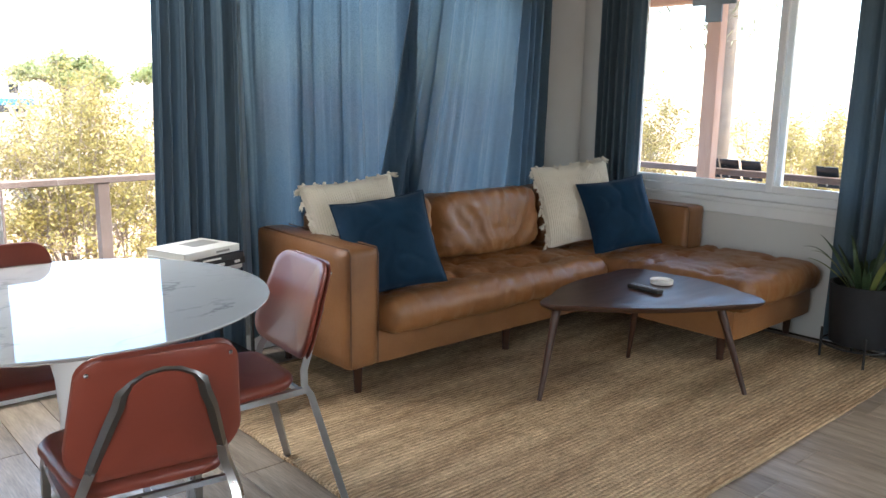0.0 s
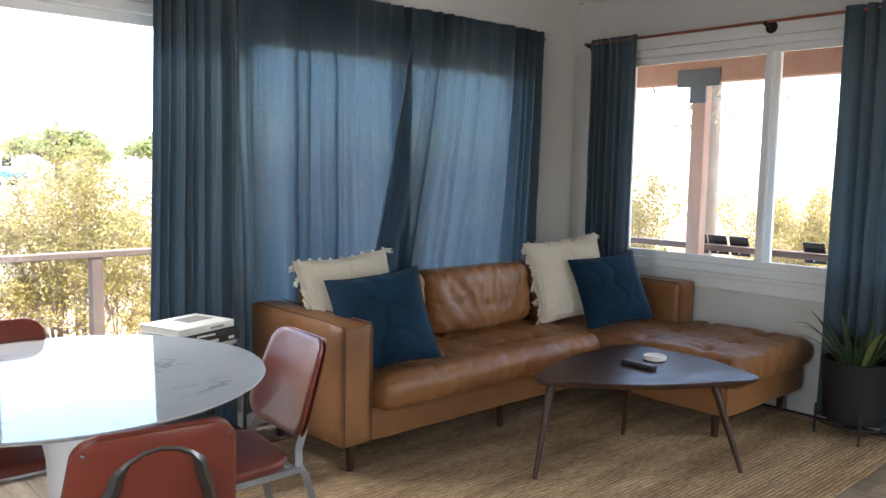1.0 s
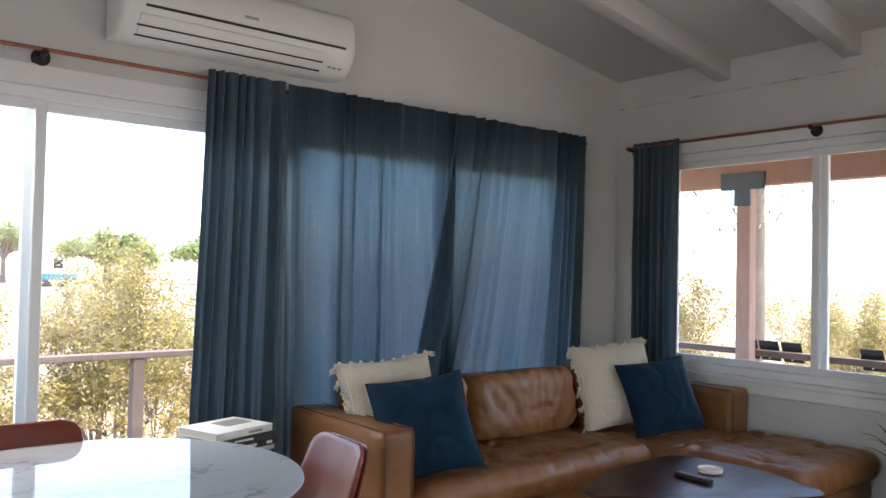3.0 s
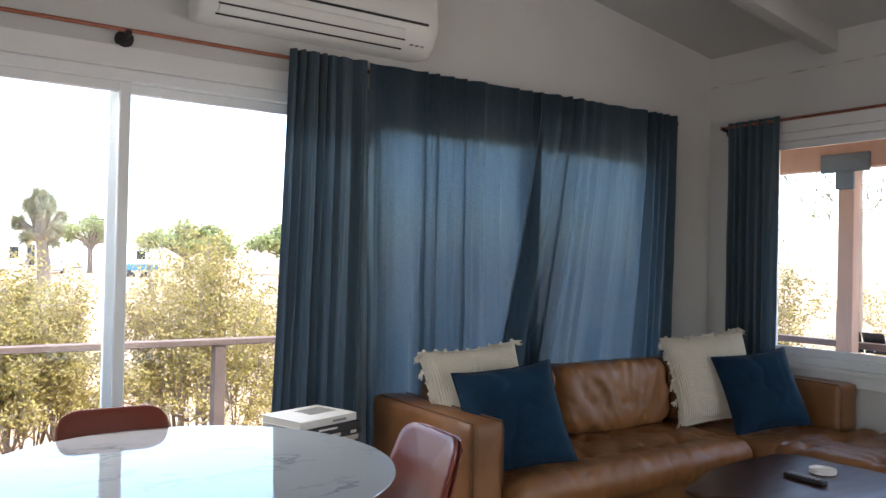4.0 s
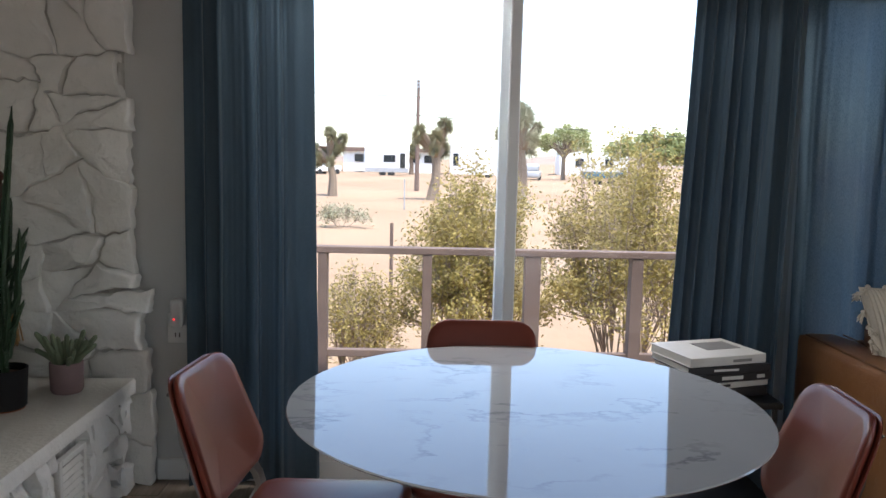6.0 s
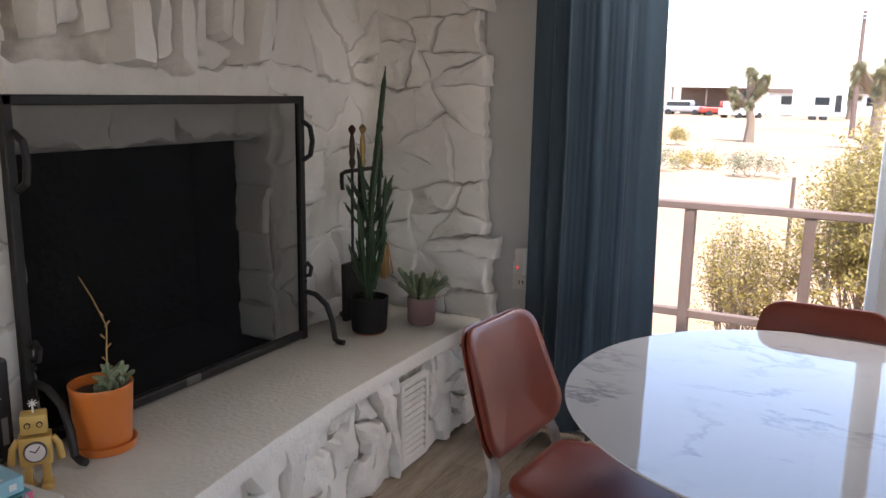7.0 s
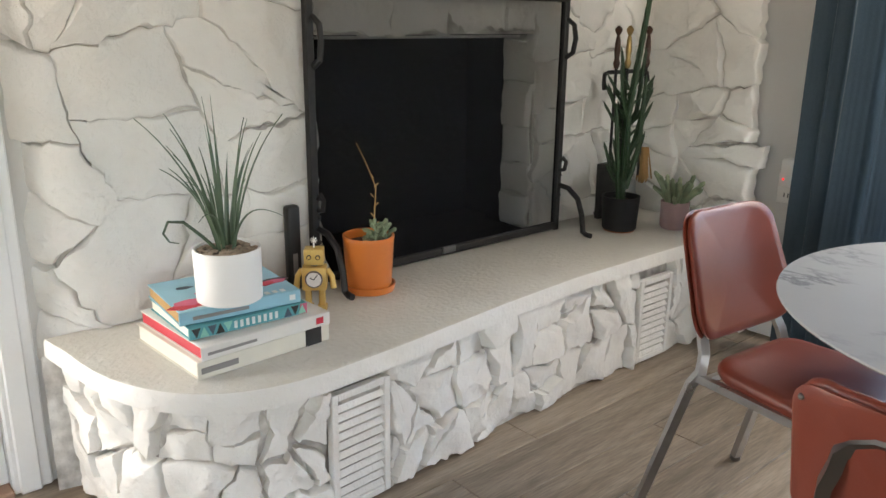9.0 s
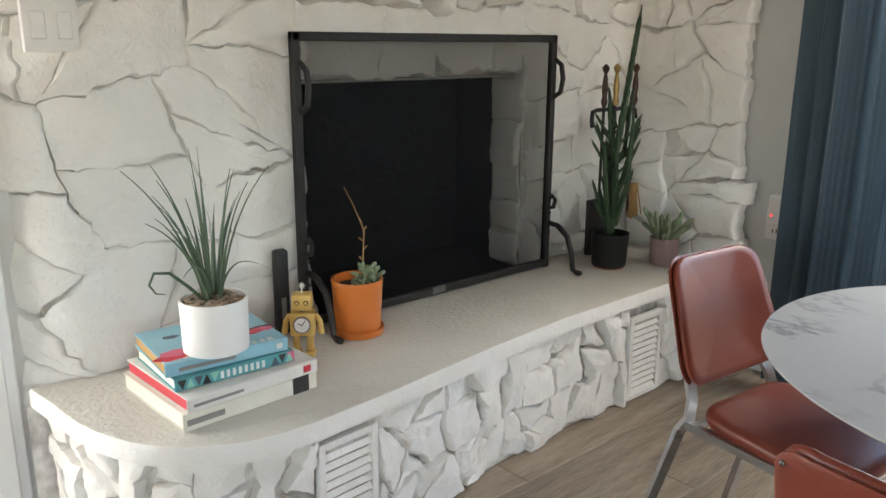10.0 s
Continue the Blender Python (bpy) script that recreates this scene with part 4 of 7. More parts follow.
bm.faces.new(list(reversed(rb)))
bmesh.ops.recalc_face_normals(bm, faces=bm.faces)
part("louvre", bm, plastic_white, ac, "closed swing louvre")
for (y, z) in ((WA - 0.150, 2.352), (WA - 0.186, 2.389)):
    bm = B()
    tube(bm, [(X0 + 0.07, y - 0.006, z), (X1 - 0.19, y - 0.006, z)], 0.004, 6)
    part("slot_line", bm, plastic_black, ac)
bm = B()
for x in (X1 - 0.15, X1 - 0.12, X1 - 0.09):
    box(bm, (x, WA - 0.183, 2.372), (x + 0.015, WA - 0.172, 2.378))
part("indicator", bm, metal_grey, ac)
bm = B()
box(bm, (1.91, WA - 0.2165, 2.515), (1.98, WA - 0.2125, 2.528))
part("badge", bm, metal_grey, ac, "small plain maker's badge")


# ---------- marble pedestal table and chairs ----------
TC = Vector((1.025, 2.665, 0))
table = thing("dining_table", TC, "round white marble pedestal dining table by the window", "table")
bm = B()
lathe(bm, [(0.50, 0.712), (0.55, 0.722), (0.576, 0.735), (0.580, 0.739), (0.578, 0.742)], 96, TC)
part("tabletop", bm, marble, table, "veined white marble top, highly polished")
bm = B()
lathe(bm, [(0.26, 0.0), (0.262, 0.008), (0.24, 0.02), (0.17, 0.045), (0.11, 0.09), (0.075, 0.16), (0.055, 0.27), (0.05, 0.38), (0.056, 0.50), (0.075, 0.60), (0.12, 0.68), (0.19, 0.712)], 48, TC)
part("pedestal", bm, pot_white, table, "white lacquered trumpet base")


def rounded_plan(w0, w1, d, r, n=6):
    """Outline of a rounded trapezoid: w0 wide at the back, w1 at the front, d deep."""
    pts = []
    for cx, cy, a in ((w1 / 2 - r, d / 2 - r, 0), (-w1 / 2 + r, d / 2 - r, 90), (-w0 / 2 + r, -d / 2 + r, 180), (w0 / 2 - r, -d / 2 + r, 270)):
        for i in range(n + 1):
            t = radians(a + 90 * i / n)
            pts.append((cx + r * math.cos(t), cy + r * math.sin(t)))
    return pts


def pad(bm, plan, place, thick, edge=0.012):
    """An upholstered slab: rings of the plan shrunk and lifted, both sides."""
    rings = []
    for f, h in ((0.0, -thick * 0.5), (0.80, -thick * 0.5), (0.97, -thick * 0.46), (1.0, -thick * 0.15), (1.0, thick * 0.15), (0.97, thick * 0.42), (0.86, thick * 0.52), (0.6, thick * 0.62), (0.3, thick * 0.66)):
        if f == 0.0:
            continue
        rings.append([bm.verts.new(place(x * f, y * f, h)) for x, y in plan])
    n = len(plan)
    for a, b in zip(rings, rings[1:]):
        for k in range(n):
            bm.faces.new((a[k], a[(k + 1) % n], b[(k + 1) % n], b[k]))
    bm.faces.new(list(reversed(rings[0])))
    bm.faces.new(rings[-1])
    bmesh.ops.recalc_face_normals(bm, faces=bm.faces)


def build_chair():
    ch = thing("dining_chair", (0, 0, 0), "oxblood red vinyl dining chair on a brushed steel tube frame", "chair", "chairs round the dining table")
    # seat
    bm = B()
    pad(bm, rounded_plan(0.36, 0.42, 0.40, 0.07), lambda x, y, h: Vector((x, y, 0.447 + h + 0.010 * (y / 0.2) ** 2 - 0.006 * (x / 0.2) ** 2 - 0.02 * max(0, y - 0.12))), 0.034)
    part("seat", bm, vinyl_red, ch, local=True, smooth=50)
    # backrest, curved round the sitter and leaning back
    lean = radians(19)

    def back(x, y, h):
        # x across, y up the back, h towards the sitter
        cy = 1.0 * x * x
        up = y + 0.165
        fwd = h + cy
        return Vector((x, -0.245 + fwd * math.cos(lean) - up * math.sin(lean) + 0.06 * up * up, 0.500 + up * math.cos(lean) + fwd * math.sin(lean)))
    bm = B()
    pad(bm, rounded_plan(0.388, 0.345, 0.325, 0.070), lambda x, y, h: back(x, y, h + 0.009), 0.022)
    bk = part("backrest", bm, vinyl_red, ch, local=True, smooth=50)
    bm = B()
    pad(bm, rounded_plan(0.392, 0.349, 0.329, 0.072), lambda x, y, h: back(x, y, -0.010 - h * 0.6), 0.016)
    part("back_shell", bm, vinyl_red, bk, local=True, smooth=50)
    for x in (-0.15, 0.15):
        for y in (-0.12, 0.13):
            bm = B()
            bmesh.ops.create_uvsphere(bm, u_segments=8, v_segments=6, radius=0.005, matrix=Matrix.Translation(back(x, y, -0.016)))
            part("rivet", bm, dark_steel, bk, local=True)
    # bent square tube: rear legs that rise to an arch behind the back
    t = 0.0155
    left = [(-0.215, -0.34, 0.012), (-0.182, -0.235, 0.40), (-0.176, -0.215, 0.435), (-0.160, -0.222, 0.48), (-0.144, -0.250, 0.536), (-0.108, -0.312, 0.66)]
    arch = []
    for i in range(9):
        a = math.pi - math.pi * i / 8
        arch.append((0.092 * math.cos(a), -0.324 - 0.012 * math.sin(a), 0.70 + 0.075 * math.sin(a)))
    right = [(-x, y, z) for x, y, z in reversed(left)]
    bm = B()
    tube(bm, left[4:] + arch + right[:2], 0.0135, 4, square=True)
    part("back_arch", bm, dark_steel, ch, "dark bent steel arch behind the back", local=True, smooth=45)
    for leg in (left[:5], right[1:]):
        bm = B()
        tube(bm, leg, t, 4, square=True)
        part("rear_leg", bm, steel, ch, local=True, smooth=45)
    bm = B()
    for s in (-1, 1):
        bm = B()
        tube(bm, [(s * 0.178, -0.222, 0.422), (s * 0.19, 0.0, 0.420), (s * 0.192, 0.14, 0.418)], 0.014, 4, square=True)
        part("side_rail", bm, steel, ch, local=True)
        bm = B()
        tube(bm, [(s * 0.192, 0.13, 0.425), (s * 0.194, 0.155, 0.39), (s * 0.205, 0.185, 0.012)], 0.0145, 4, square=True)
        leg = part("front_leg", bm, steel, ch, local=True)
        bm = B()
        lathe(bm, [(0.014, 0.0), (0.016, 0.004), (0.016, 0.012)], 12, (s * 0.205, 0.185, 0))
        part("glide", bm, dark_steel, leg, local=True)
        bm = B()
        lathe(bm, [(0.014, 0.0), (0.016, 0.004), (0.016, 0.012)], 12, (s * 0.215, -0.34, 0))
        part("glide", bm, dark_steel, ch, local=True)
    bm = B()
    tube(bm, [(-0.178, -0.20, 0.420), (0.178, -0.20, 0.420)], 0.010, 4, square=True)
    part("cross_bar", bm, steel, ch, local=True)
    return ch


chair = build_chair()
chair.matrix_basis = pose(0.535, 2.655, 0, 0, 0, -96)
copy_thing(chair, pose(1.405, 2.505, 0.0, 0, 0, 86))
copy_thing(chair, pose(0.955, 2.955, 0, 0, 0, 179))
copy_thing(chair, pose(1.015, 2.16, 0, 0, 0, -8))

# ---------- rug ----------
bm = B()
RX0, RX1, RY0, RY1 = 1.74, 4.72, 1.52, 3.62


def rugf(u, v):
    x = RX0 + (RX1 - RX0) * u
    y = RY0 + (RY1 - RY0) * v
    e = min(u, 1 - u, v, 1 - v)
    return Vector((x + 0.012 * nz(y * 4, 1.5) * (u < 0.02), y + 0.012 * nz(x * 4, 2.5) + 0.02 * (u - 0.5), 0.004 + (0.009 if e > 0 else 0) + 0.0015 * nz(x * 5, y * 5)))


grid(bm, 110, 80, rugf)
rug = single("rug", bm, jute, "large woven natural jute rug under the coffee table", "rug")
bm = B()
edge = [(RX0, RY0 - 0.01), (RX1, RY0 + 0.01), (RX1, RY1 + 0.01), (RX0, RY1 - 0.01)]
pts = []
for a, b in zip(edge, edge[1:] + edge[:1]):
    for i in range(40):
        t = i / 40
        x, y = a[0] + t * (b[0] - a[0]), a[1] + t * (b[1] - a[1])
        pts.append((x + 0.006 * nz(y * 5, x * 5), y + 0.006 * nz(x * 5, y * 5, 4), 0.008))
tube(bm, pts, 0.006, 6, closed=True)
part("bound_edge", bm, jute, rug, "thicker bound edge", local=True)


# ---------- leather corner sofa ----------
def soft_block(bm, lo, hi, r, step, bump=None):
    """A rounded block with an even fine mesh, pushed about by bump(p, normal)."""
    d = [hi[i] - lo[i] for i in range(3)]
    n = [max(2, int(x / step)) for x in d]
    vmap = {}
    c = [(lo[i] + hi[i]) / 2 for i in range(3)]
    h = [x / 2 for x in d]

    def vert(p):
        key = tuple(round(x, 5) for x in p)
        if key not in vmap:
            q = [max(-h[i] + r, min(h[i] - r, p[i] - c[i])) for i in range(3)]
            v = Vector([p[i] - c[i] - q[i] for i in range(3)])
            nrm = v.normalized() if v.length > 1e-9 else Vector((0, 0, 1))
            P = Vector([c[i] + q[i] for i in range(3)]) + nrm * r
            if bump:
                P += nrm * bump(P, nrm)
            vmap[key] = bm.verts.new(P)
        return vmap[key]
    for ax in range(3):
        a1, a2 = (ax + 1) % 3, (ax + 2) % 3
        for side in (0, 1):
            for i in range(n[a1]):
                for j in range(n[a2]):
                    q = []
                    for di, dj in ((0, 0), (1, 0), (1, 1), (0, 1)):
                        p = [0, 0, 0]
                        p[ax] = hi[ax] if side else lo[ax]
                        p[a1] = lo[a1] + d[a1] * (i + di) / n[a1]
                        p[a2] = lo[a2] + d[a2] * (j + dj) / n[a2]
                        q.append(vert(p))
                    if len(set(q)) == 4:
                        bm.faces.new(q if side else list(reversed(q)))


def creases(p, seed, s=1.0):
    """Soft leather folds: narrow ridges in a warped noise."""
    a = nz(p.x * 5 * s + seed, p.y * 5 * s, p.z * 5 * s)
    b = nz(p.x * 11 * s + seed, p.y * 11 * s, p.z * 4 * s)
    return -0.012 * max(0, 1 - abs(a) * 9) - 0.007 * max(0, 1 - abs(b) * 7) + 0.006 * a


def tufts(x0, x1, nx, y0, y1, ny, deep=0.022):
    pts = []
    for i in range(nx):
        for j in range(ny):
            pts.append((x0 + (x1 - x0) * (i + 0.5) / nx, y0 + (y1 - y0) * (j + 0.5) / ny))

    def f(p, nrm):
        top = max(0.0, min(1.0, nrm.z * 1.6))
        side = 1 - top
        # loose folds that roll over the front edge
        long = nz(p.x * 9 + 4, p.y * 2.2, p.z * 3) + 0.6 * nz(p.x * 21, p.y * 4, p.z * 5)
        fine = max(0, 1 - abs(nz(p.x * 15 + 9, p.y * 5, p.z * 6)) * 6)
        v = side * (0.010 * long - 0.006 * fine + 0.010 * math.sin(max(0.0, min(1.0, (p.z - 0.29) / 0.17)) * math.pi))
        if top > 0:
            a, b = min(pts, key=lambda q: (p.x - q[0]) ** 2 + (p.y - q[1]) ** 2)
            dx, dy = p.x - a, p.y - b
            d = math.hypot(dx, dy)
            th = math.atan2(dy, dx)
            k = a * 7.3 + b * 3.1
            w = -deep * math.exp(-(d / 0.030) ** 2) - 0.012 * math.exp(-(d / 0.085) ** 2)
            # pleats that run out from each button
            w += 0.007 * math.sin(th * 5 + k + 2.5 * nz(p.x * 6, p.y * 6)) * math.exp(-(d / 0.11) ** 2) * min(1, d / 0.03)
            # a slack pull between buttons of one row
            w -= 0.007 * math.exp(-((dy + 0.012 * nz(p.x * 8, k)) / 0.014) ** 2)
            w -= 0.008 * max(0, 1 - abs(nz(p.x * 8 + k * 0.01, p.y * 13)) * 7)
            v += top * (w + 0.006 * long)
        return v
    return f


sofa = thing("sofa", (3.5, 3.2, 0), "tan leather corner sofa with a tufted seat and chaise", "sofa")
SL, SR, SF, SB = 2.235, 4.86, 2.98, 3.79
bm = B()
soft_block(bm, (SL + 0.16, SF + 0.02, 0.14), (3.98, SB - 0.02, 0.30), 0.015, 0.08, lambda p, n: 0.003 * nz(p.x * 5, p.y * 5, p.z * 5))
part("seat_base", bm, leather_tan, sofa, smooth=50)
bm = B()
soft_block(bm, (3.98, 2.14, 0.14), (SR - 0.02, SB - 0.02, 0.30), 0.02, 0.08, lambda p, n: 0.003 * nz(p.x * 5, p.y * 5, p.z * 5))
part("chaise_base", bm, leather_tan, sofa, smooth=50)
bm = B()
soft_block(bm, (SL, SF, 0.14), (SL + 0.17, SB, 0.69), 0.028, 0.035, lambda p, n: 0.004 * nz(p.x * 5, p.y * 4, p.z * 4) + 0.2 * creases(p, 8, 0.7))
arm = part("arm", bm, leather_tan, sofa, smooth=60)
for sx in (SL + 0.012, SL + 0.158):
    bm = B()
    tube(bm, [(sx, SF - 0.001, 0.16), (sx, SF - 0.001, 0.66), (sx, SF + 0.012, 0.687), (sx, SB - 0.06, 0.690)], 0.0035, 6)
    part("seam", bm, seam_brown, arm)
bm = B()
soft_block(bm, (4.67, 2.86, 0.14), (SR, SB, 0.685), 0.028, 0.035, lambda p, n: 0.004 * nz(p.x * 5, p.y * 4, p.z * 4) + 0.2 * creases(p, 5, 0.7))
arm = part("arm", bm, leather_tan, sofa, smooth=60)
bm = B()
tube(bm, [(4.682, 2.859, 0.3), (4.682, 2.859, 0.655), (4.682, 2.875, 0.682), (4.682, SB - 0.06, 0.686)], 0.0035, 6)
part("seam", bm, seam_brown, arm)
bm = B()
soft_block(bm, (SL + 0.17, 3.64, 0.14), (4.67, SB, 0.67), 0.03, 0.06, lambda p, n: 0.004 * nz(p.x * 4, p.y * 4, p.z * 4))
part("back_frame", bm, leather_tan, sofa, smooth=60)
bm = B()
soft_block(bm, (SL + 0.18, 2.90, 0.285), (3.97, 3.62, 0.458), 0.065, 0.017, tufts(SL + 0.2, 3.97, 7, 2.98, 3.5, 2, 0.036))
part("seat_cushion", bm, leather_tan, sofa, smooth=80)
bm = B()
soft_block(bm, (3.985, 2.10, 0.285), (4.85, 2.84, 0.452), 0.055, 0.017, tufts(4.0, 4.84, 3, 2.16, 2.9, 2, 0.036))
part("chaise_cushion", bm, leather_tan, sofa, smooth=80)
bm = B()
soft_block(bm, (3.985, 2.78, 0.285), (4.66, 3.62, 0.450), 0.055, 0.018, tufts(4.0, 4.66, 3, 2.86, 3.5, 2))
part("chaise_cushion", bm, leather_tan, sofa, smooth=80)
for k, (a, b) in enumerate(((SL + 0.19, 3.11), (3.12, 3.94), (3.95, 4.66))):
    bm = B()

    def backf(p, n, a=a, b=b, k=k):
        t = (p.x - a) / (b - a)
        front = max(0.0, min(1.0, -n.y * 1.3))
        # folds that fan up from the lower middle, and small ones along the top seam
        ang = math.atan2(p.z - 0.36, p.x - (a + b) / 2 - 0.05)
        q = ang * 13 + 2.0 * nz(p.x * 5, p.z * 5, k)
        rad = math.hypot(p.z - 0.36, p.x - (a + b) / 2)
        w = 0.006 * math.sin(q + 1.5 * nz(p.x * 9, p.z * 9, k)) * max(0, min(1, (rad - 0.10) * 5)) + 0.004 * math.sin(q * 2.3 + 1)
        w -= 0.010 * max(0, 1 - abs(nz(p.x * 10 + k * 9, p.z * 5, k)) * 8) + 0.005 * max(0, 1 - abs(nz(p.x * 24 + k * 5, p.z * 12, k)) * 6)
        v = front * (w + 0.028 * (1 - (2 * t - 1) ** 2))
        v += (1 - front) * 0.006 * nz(p.x * 14, p.y * 10, k) - 0.10 * abs(n.x) * 0.05
        return v + 0.003 * nz(p.x * 18, p.y * 18, p.z * 18)
    soft_block(bm, (a, 3.38, 0.45), (b, 3.68, 0.805), 0.075, 0.016, backf)
    bmesh.ops.rotate(bm, verts=bm.verts, cent=(0, 3.5, 0.45), matrix=Matrix.Rotation(radians(-7), 3, "X"))
    part("back_cushion", bm, leather_tan, sofa, smooth=80)
for x, y in ((2.33, 3.05), (3.3, 3.06), (4.05, 2.24), (4.78, 2.24), (2.33, 3.66), (4.78, 3.66)):
    bm = B()
    lathe(bm, [(0.018, 0.013), (0.024, 0.145)], 14, (x, y, 0))
    part("leg", bm, wood_dark, sofa, "short tapered dark wooden leg")


# ---------- throw pillows ----------
def pillow(size, thick, m, material, label, seed, tassels=False, ribs=False):
    ob = thing("throw_pillow", (0, 0, 0), label, "pillow", "pillows on the sofa")

    def shape(u, v, s):
        x, y = 2 * u - 1, 2 * v - 1
        pin = 1 - 0.07 * (1 - abs(x * y)) * 1.0
        X = x * size / 2 * (1 - 0.07 * (1 - y * y) + 0.0)
        Y = y * size / 2 * (1 - 0.07 * (1 - x * x))
        h = thick / 2 * (max(0, (1 - x ** 4) * (1 - y ** 4))) ** 0.55
        h += 0.008 * nz(x * 2 + seed, y * 2, s) * (1 - x * x) * (1 - y * y)
        h -= 0.010 * max(0, 1 - abs(nz(x * 1.6 + seed, y * 1.6, s + 3)) * 7) * (1 - x * x)
        if ribs:
            h += 0.0026 * math.sin(x * size * 262) * (h > 0.005)
        return Vector((X, Y, s * h))
    bm = B()
    grid(bm, 210 if ribs else 34, 36, lambda u, v: shape(u, v, 1))
    grid(bm, 20, 20, lambda u, v: shape(u, 1 - v, -1))
    bmesh.ops.remove_doubles(bm, verts=bm.verts, dist=1e-4)
    part("cover", bm, material, ob, local=True, smooth=80)
    bm = B()
    edge = []
    for i in range(60):
        q = i / 60 * 4
        k, t = int(q), q % 1
        u, v = ((t, 0), (1, t), (1 - t, 1), (0, 1 - t))[k]
        edge.append(shape(u, v, 1))
    tube(bm, edge, 0.004, 6, closed=True)
    part("piping", bm, material, ob, local=True)
    if tassels:
        r = random.Random(seed)
        for side in (2, 3):
            for i in range(9):
                t = (i + 0.3 + 0.3 * r.random()) / 9
                u, v = ((1 - t, 1), (0, 1 - t))[side - 2]
                d = Vector(((0, 1), (-1, 0))[side - 2] + (0,))
                p = shape(u, v, 1)
                k = p + d * 0.009 + Vector((0, 0, 0.006))
                q = k + (d * 0.25 + Vector((r.uniform(-0.5, 0.5), r.uniform(-1.1, -0.4), r.uniform(0.2, 0.7)))).normalized() * r.uniform(0.042, 0.060)
                bm = B()
                tube(bm, [p, k], 0.0025, 5)
                tube(bm, [k, k.lerp(q, 0.12), k.lerp(q, 0.26)], [0.005, 0.010, 0.006], 8)
                # loose threads of the skirt
                for j in range(14):
                    e = Vector((r.uniform(-1, 1), r.uniform(-1, 1), r.uniform(-1, 1))) * 0.014
                    tube(bm, [k.lerp(q, 0.24), k.lerp(q, 0.6) + e * 0.6, q + e], [0.003, 0.003, 0.002], 4)
                part("tassel", bm, material, ob, local=True)
    ob.matrix_basis = m
    return ob


def stand(x, y, z, yaw, tilt, spin=0):
    """A pillow's pose: its face looks along yaw, leaning back by tilt."""
    return pose(x, y, z, 0, 0, yaw) @ pose(0, 0, 0, 90 - tilt, 0, 0) @ pose(0, 0, 0, 0, 0, spin)


pillow(0.50, 0.15, stand(2.57, 3.38, 0.70, -12, 24, 5), cream, "cream ribbed cotton pillow with tassels along its edges", 1, True, True)
pillow(0.46, 0.16, stand(2.56, 3.12, 0.665, -24, 28, 8), velvet_blue, "deep blue velvet pillow leaning on the sofa arm", 2)
pillow(0.50, 0.15, stand(4.14, 3.30, 0.71, -26, 20, 7), cream, "upright cream ribbed cotton pillow with tassels", 3, True, True)
pillow(0.44, 0.16, stand(4.24, 3.06, 0.66, -28, 26, 8), velvet_blue, "deep blue velvet pillow beside the short sofa arm", 4)

# ---------- coffee table ----------
ct = thing("coffee_table", (3.45, 2.25, 0), "dark walnut coffee table with a rounded triangular top", "coffee table")
tri = [Vector((2.83, 2.53, 0)), Vector((3.83, 1.79, 0)), Vector((3.96, 2.76, 0))]
cen = sum(tri, Vector()) / 3


def tri_plan(k, rr=0.11):
    out = []
    pts = []
    for i in range(3):
        a, b, c = tri[i - 1], tri[i], tri[(i + 1) % 3]
        u, w = (a - b).normalized(), (c - b).normalized()
        p, q = b + u * 0.26, b + w * 0.26
        for s in range(11):
            t = s / 10
            pts.append(p * (1 - t) ** 2 + b * 2 * t * (1 - t) + q * t * t)
        nxt = c + (b - c).normalized() * 0.26
        mid = (q + nxt) / 2
        outw = (mid - cen).normalized()
        for s in range(1, 6):
            t = s / 6
            pts.append(q * (1 - t) + nxt * t + outw * 0.05 * 4 * t * (1 - t))
    return [cen + (p - cen) * k for p in pts]


bm = B()
rings = []
for k, z in ((0.955, 0.413), (0.99, 0.424), (1.0, 0.433), (0.998, 0.438), (0.992, 0.440)):
    rings.append([bm.verts.new((p.x, p.y, z)) for p in tri_plan(k)])
for a, b in zip(rings, rings[1:]):
    for k in range(len(a)):
        bm.faces.new((a[k], a[(k + 1) % len(a)], b[(k + 1) % len(a)], b[k]))
bm.faces.new(list(reversed(rings[0])))
bm.faces.new(rings[-1])
bmesh.ops.recalc_face_normals(bm, faces=bm.faces)
part("tabletop", bm, wood_dark, ct)
for foot, head in (((2.89, 2.45), (3.02, 2.48)), ((3.68, 1.90), (3.66, 2.05)), ((3.70, 2.56), (3.67, 2.50))):
    bm = B()
    tube(bm, [(*foot, 0.013), (*head, 0.415)], [0.011, 0.021], 14)
    part("leg", bm, wood_dark, ct, "slim tapered splayed leg")

remote = thing("remote_control", (3.515, 2.358, 0.44), "black television remote on the coffee table", "remote control")
M = pose(3.515, 2.358, 0.451, 0, 0, -92)
bm = B()
box(bm, (-0.09, -0.022, -0.0105), (0.09, 0.022, 0.010), 0.006, 2, m=M)
body = part("body", bm, plastic_black, remote)
for i in range(7):
    for j in (-1, 0, 1):
        bm = B()
        lathe(bm, [(0.0045, 0.0), (0.004, 0.0025)], 8, M @ Vector((-0.07 + i * 0.021, j * 0.012, 0.010)))
        part("button", bm, metal_grey, body)
bm = B()
lathe(bm, [(0.050, 0.441), (0.055, 0.443), (0.057, 0.460), (0.054, 0.462), (0.051, 0.449), (0.02, 0.447)], 36, (3.70, 2.39, 0))
tray = single("round_dish", bm, pot_white, "shallow round white dish beside the remote", "dish")

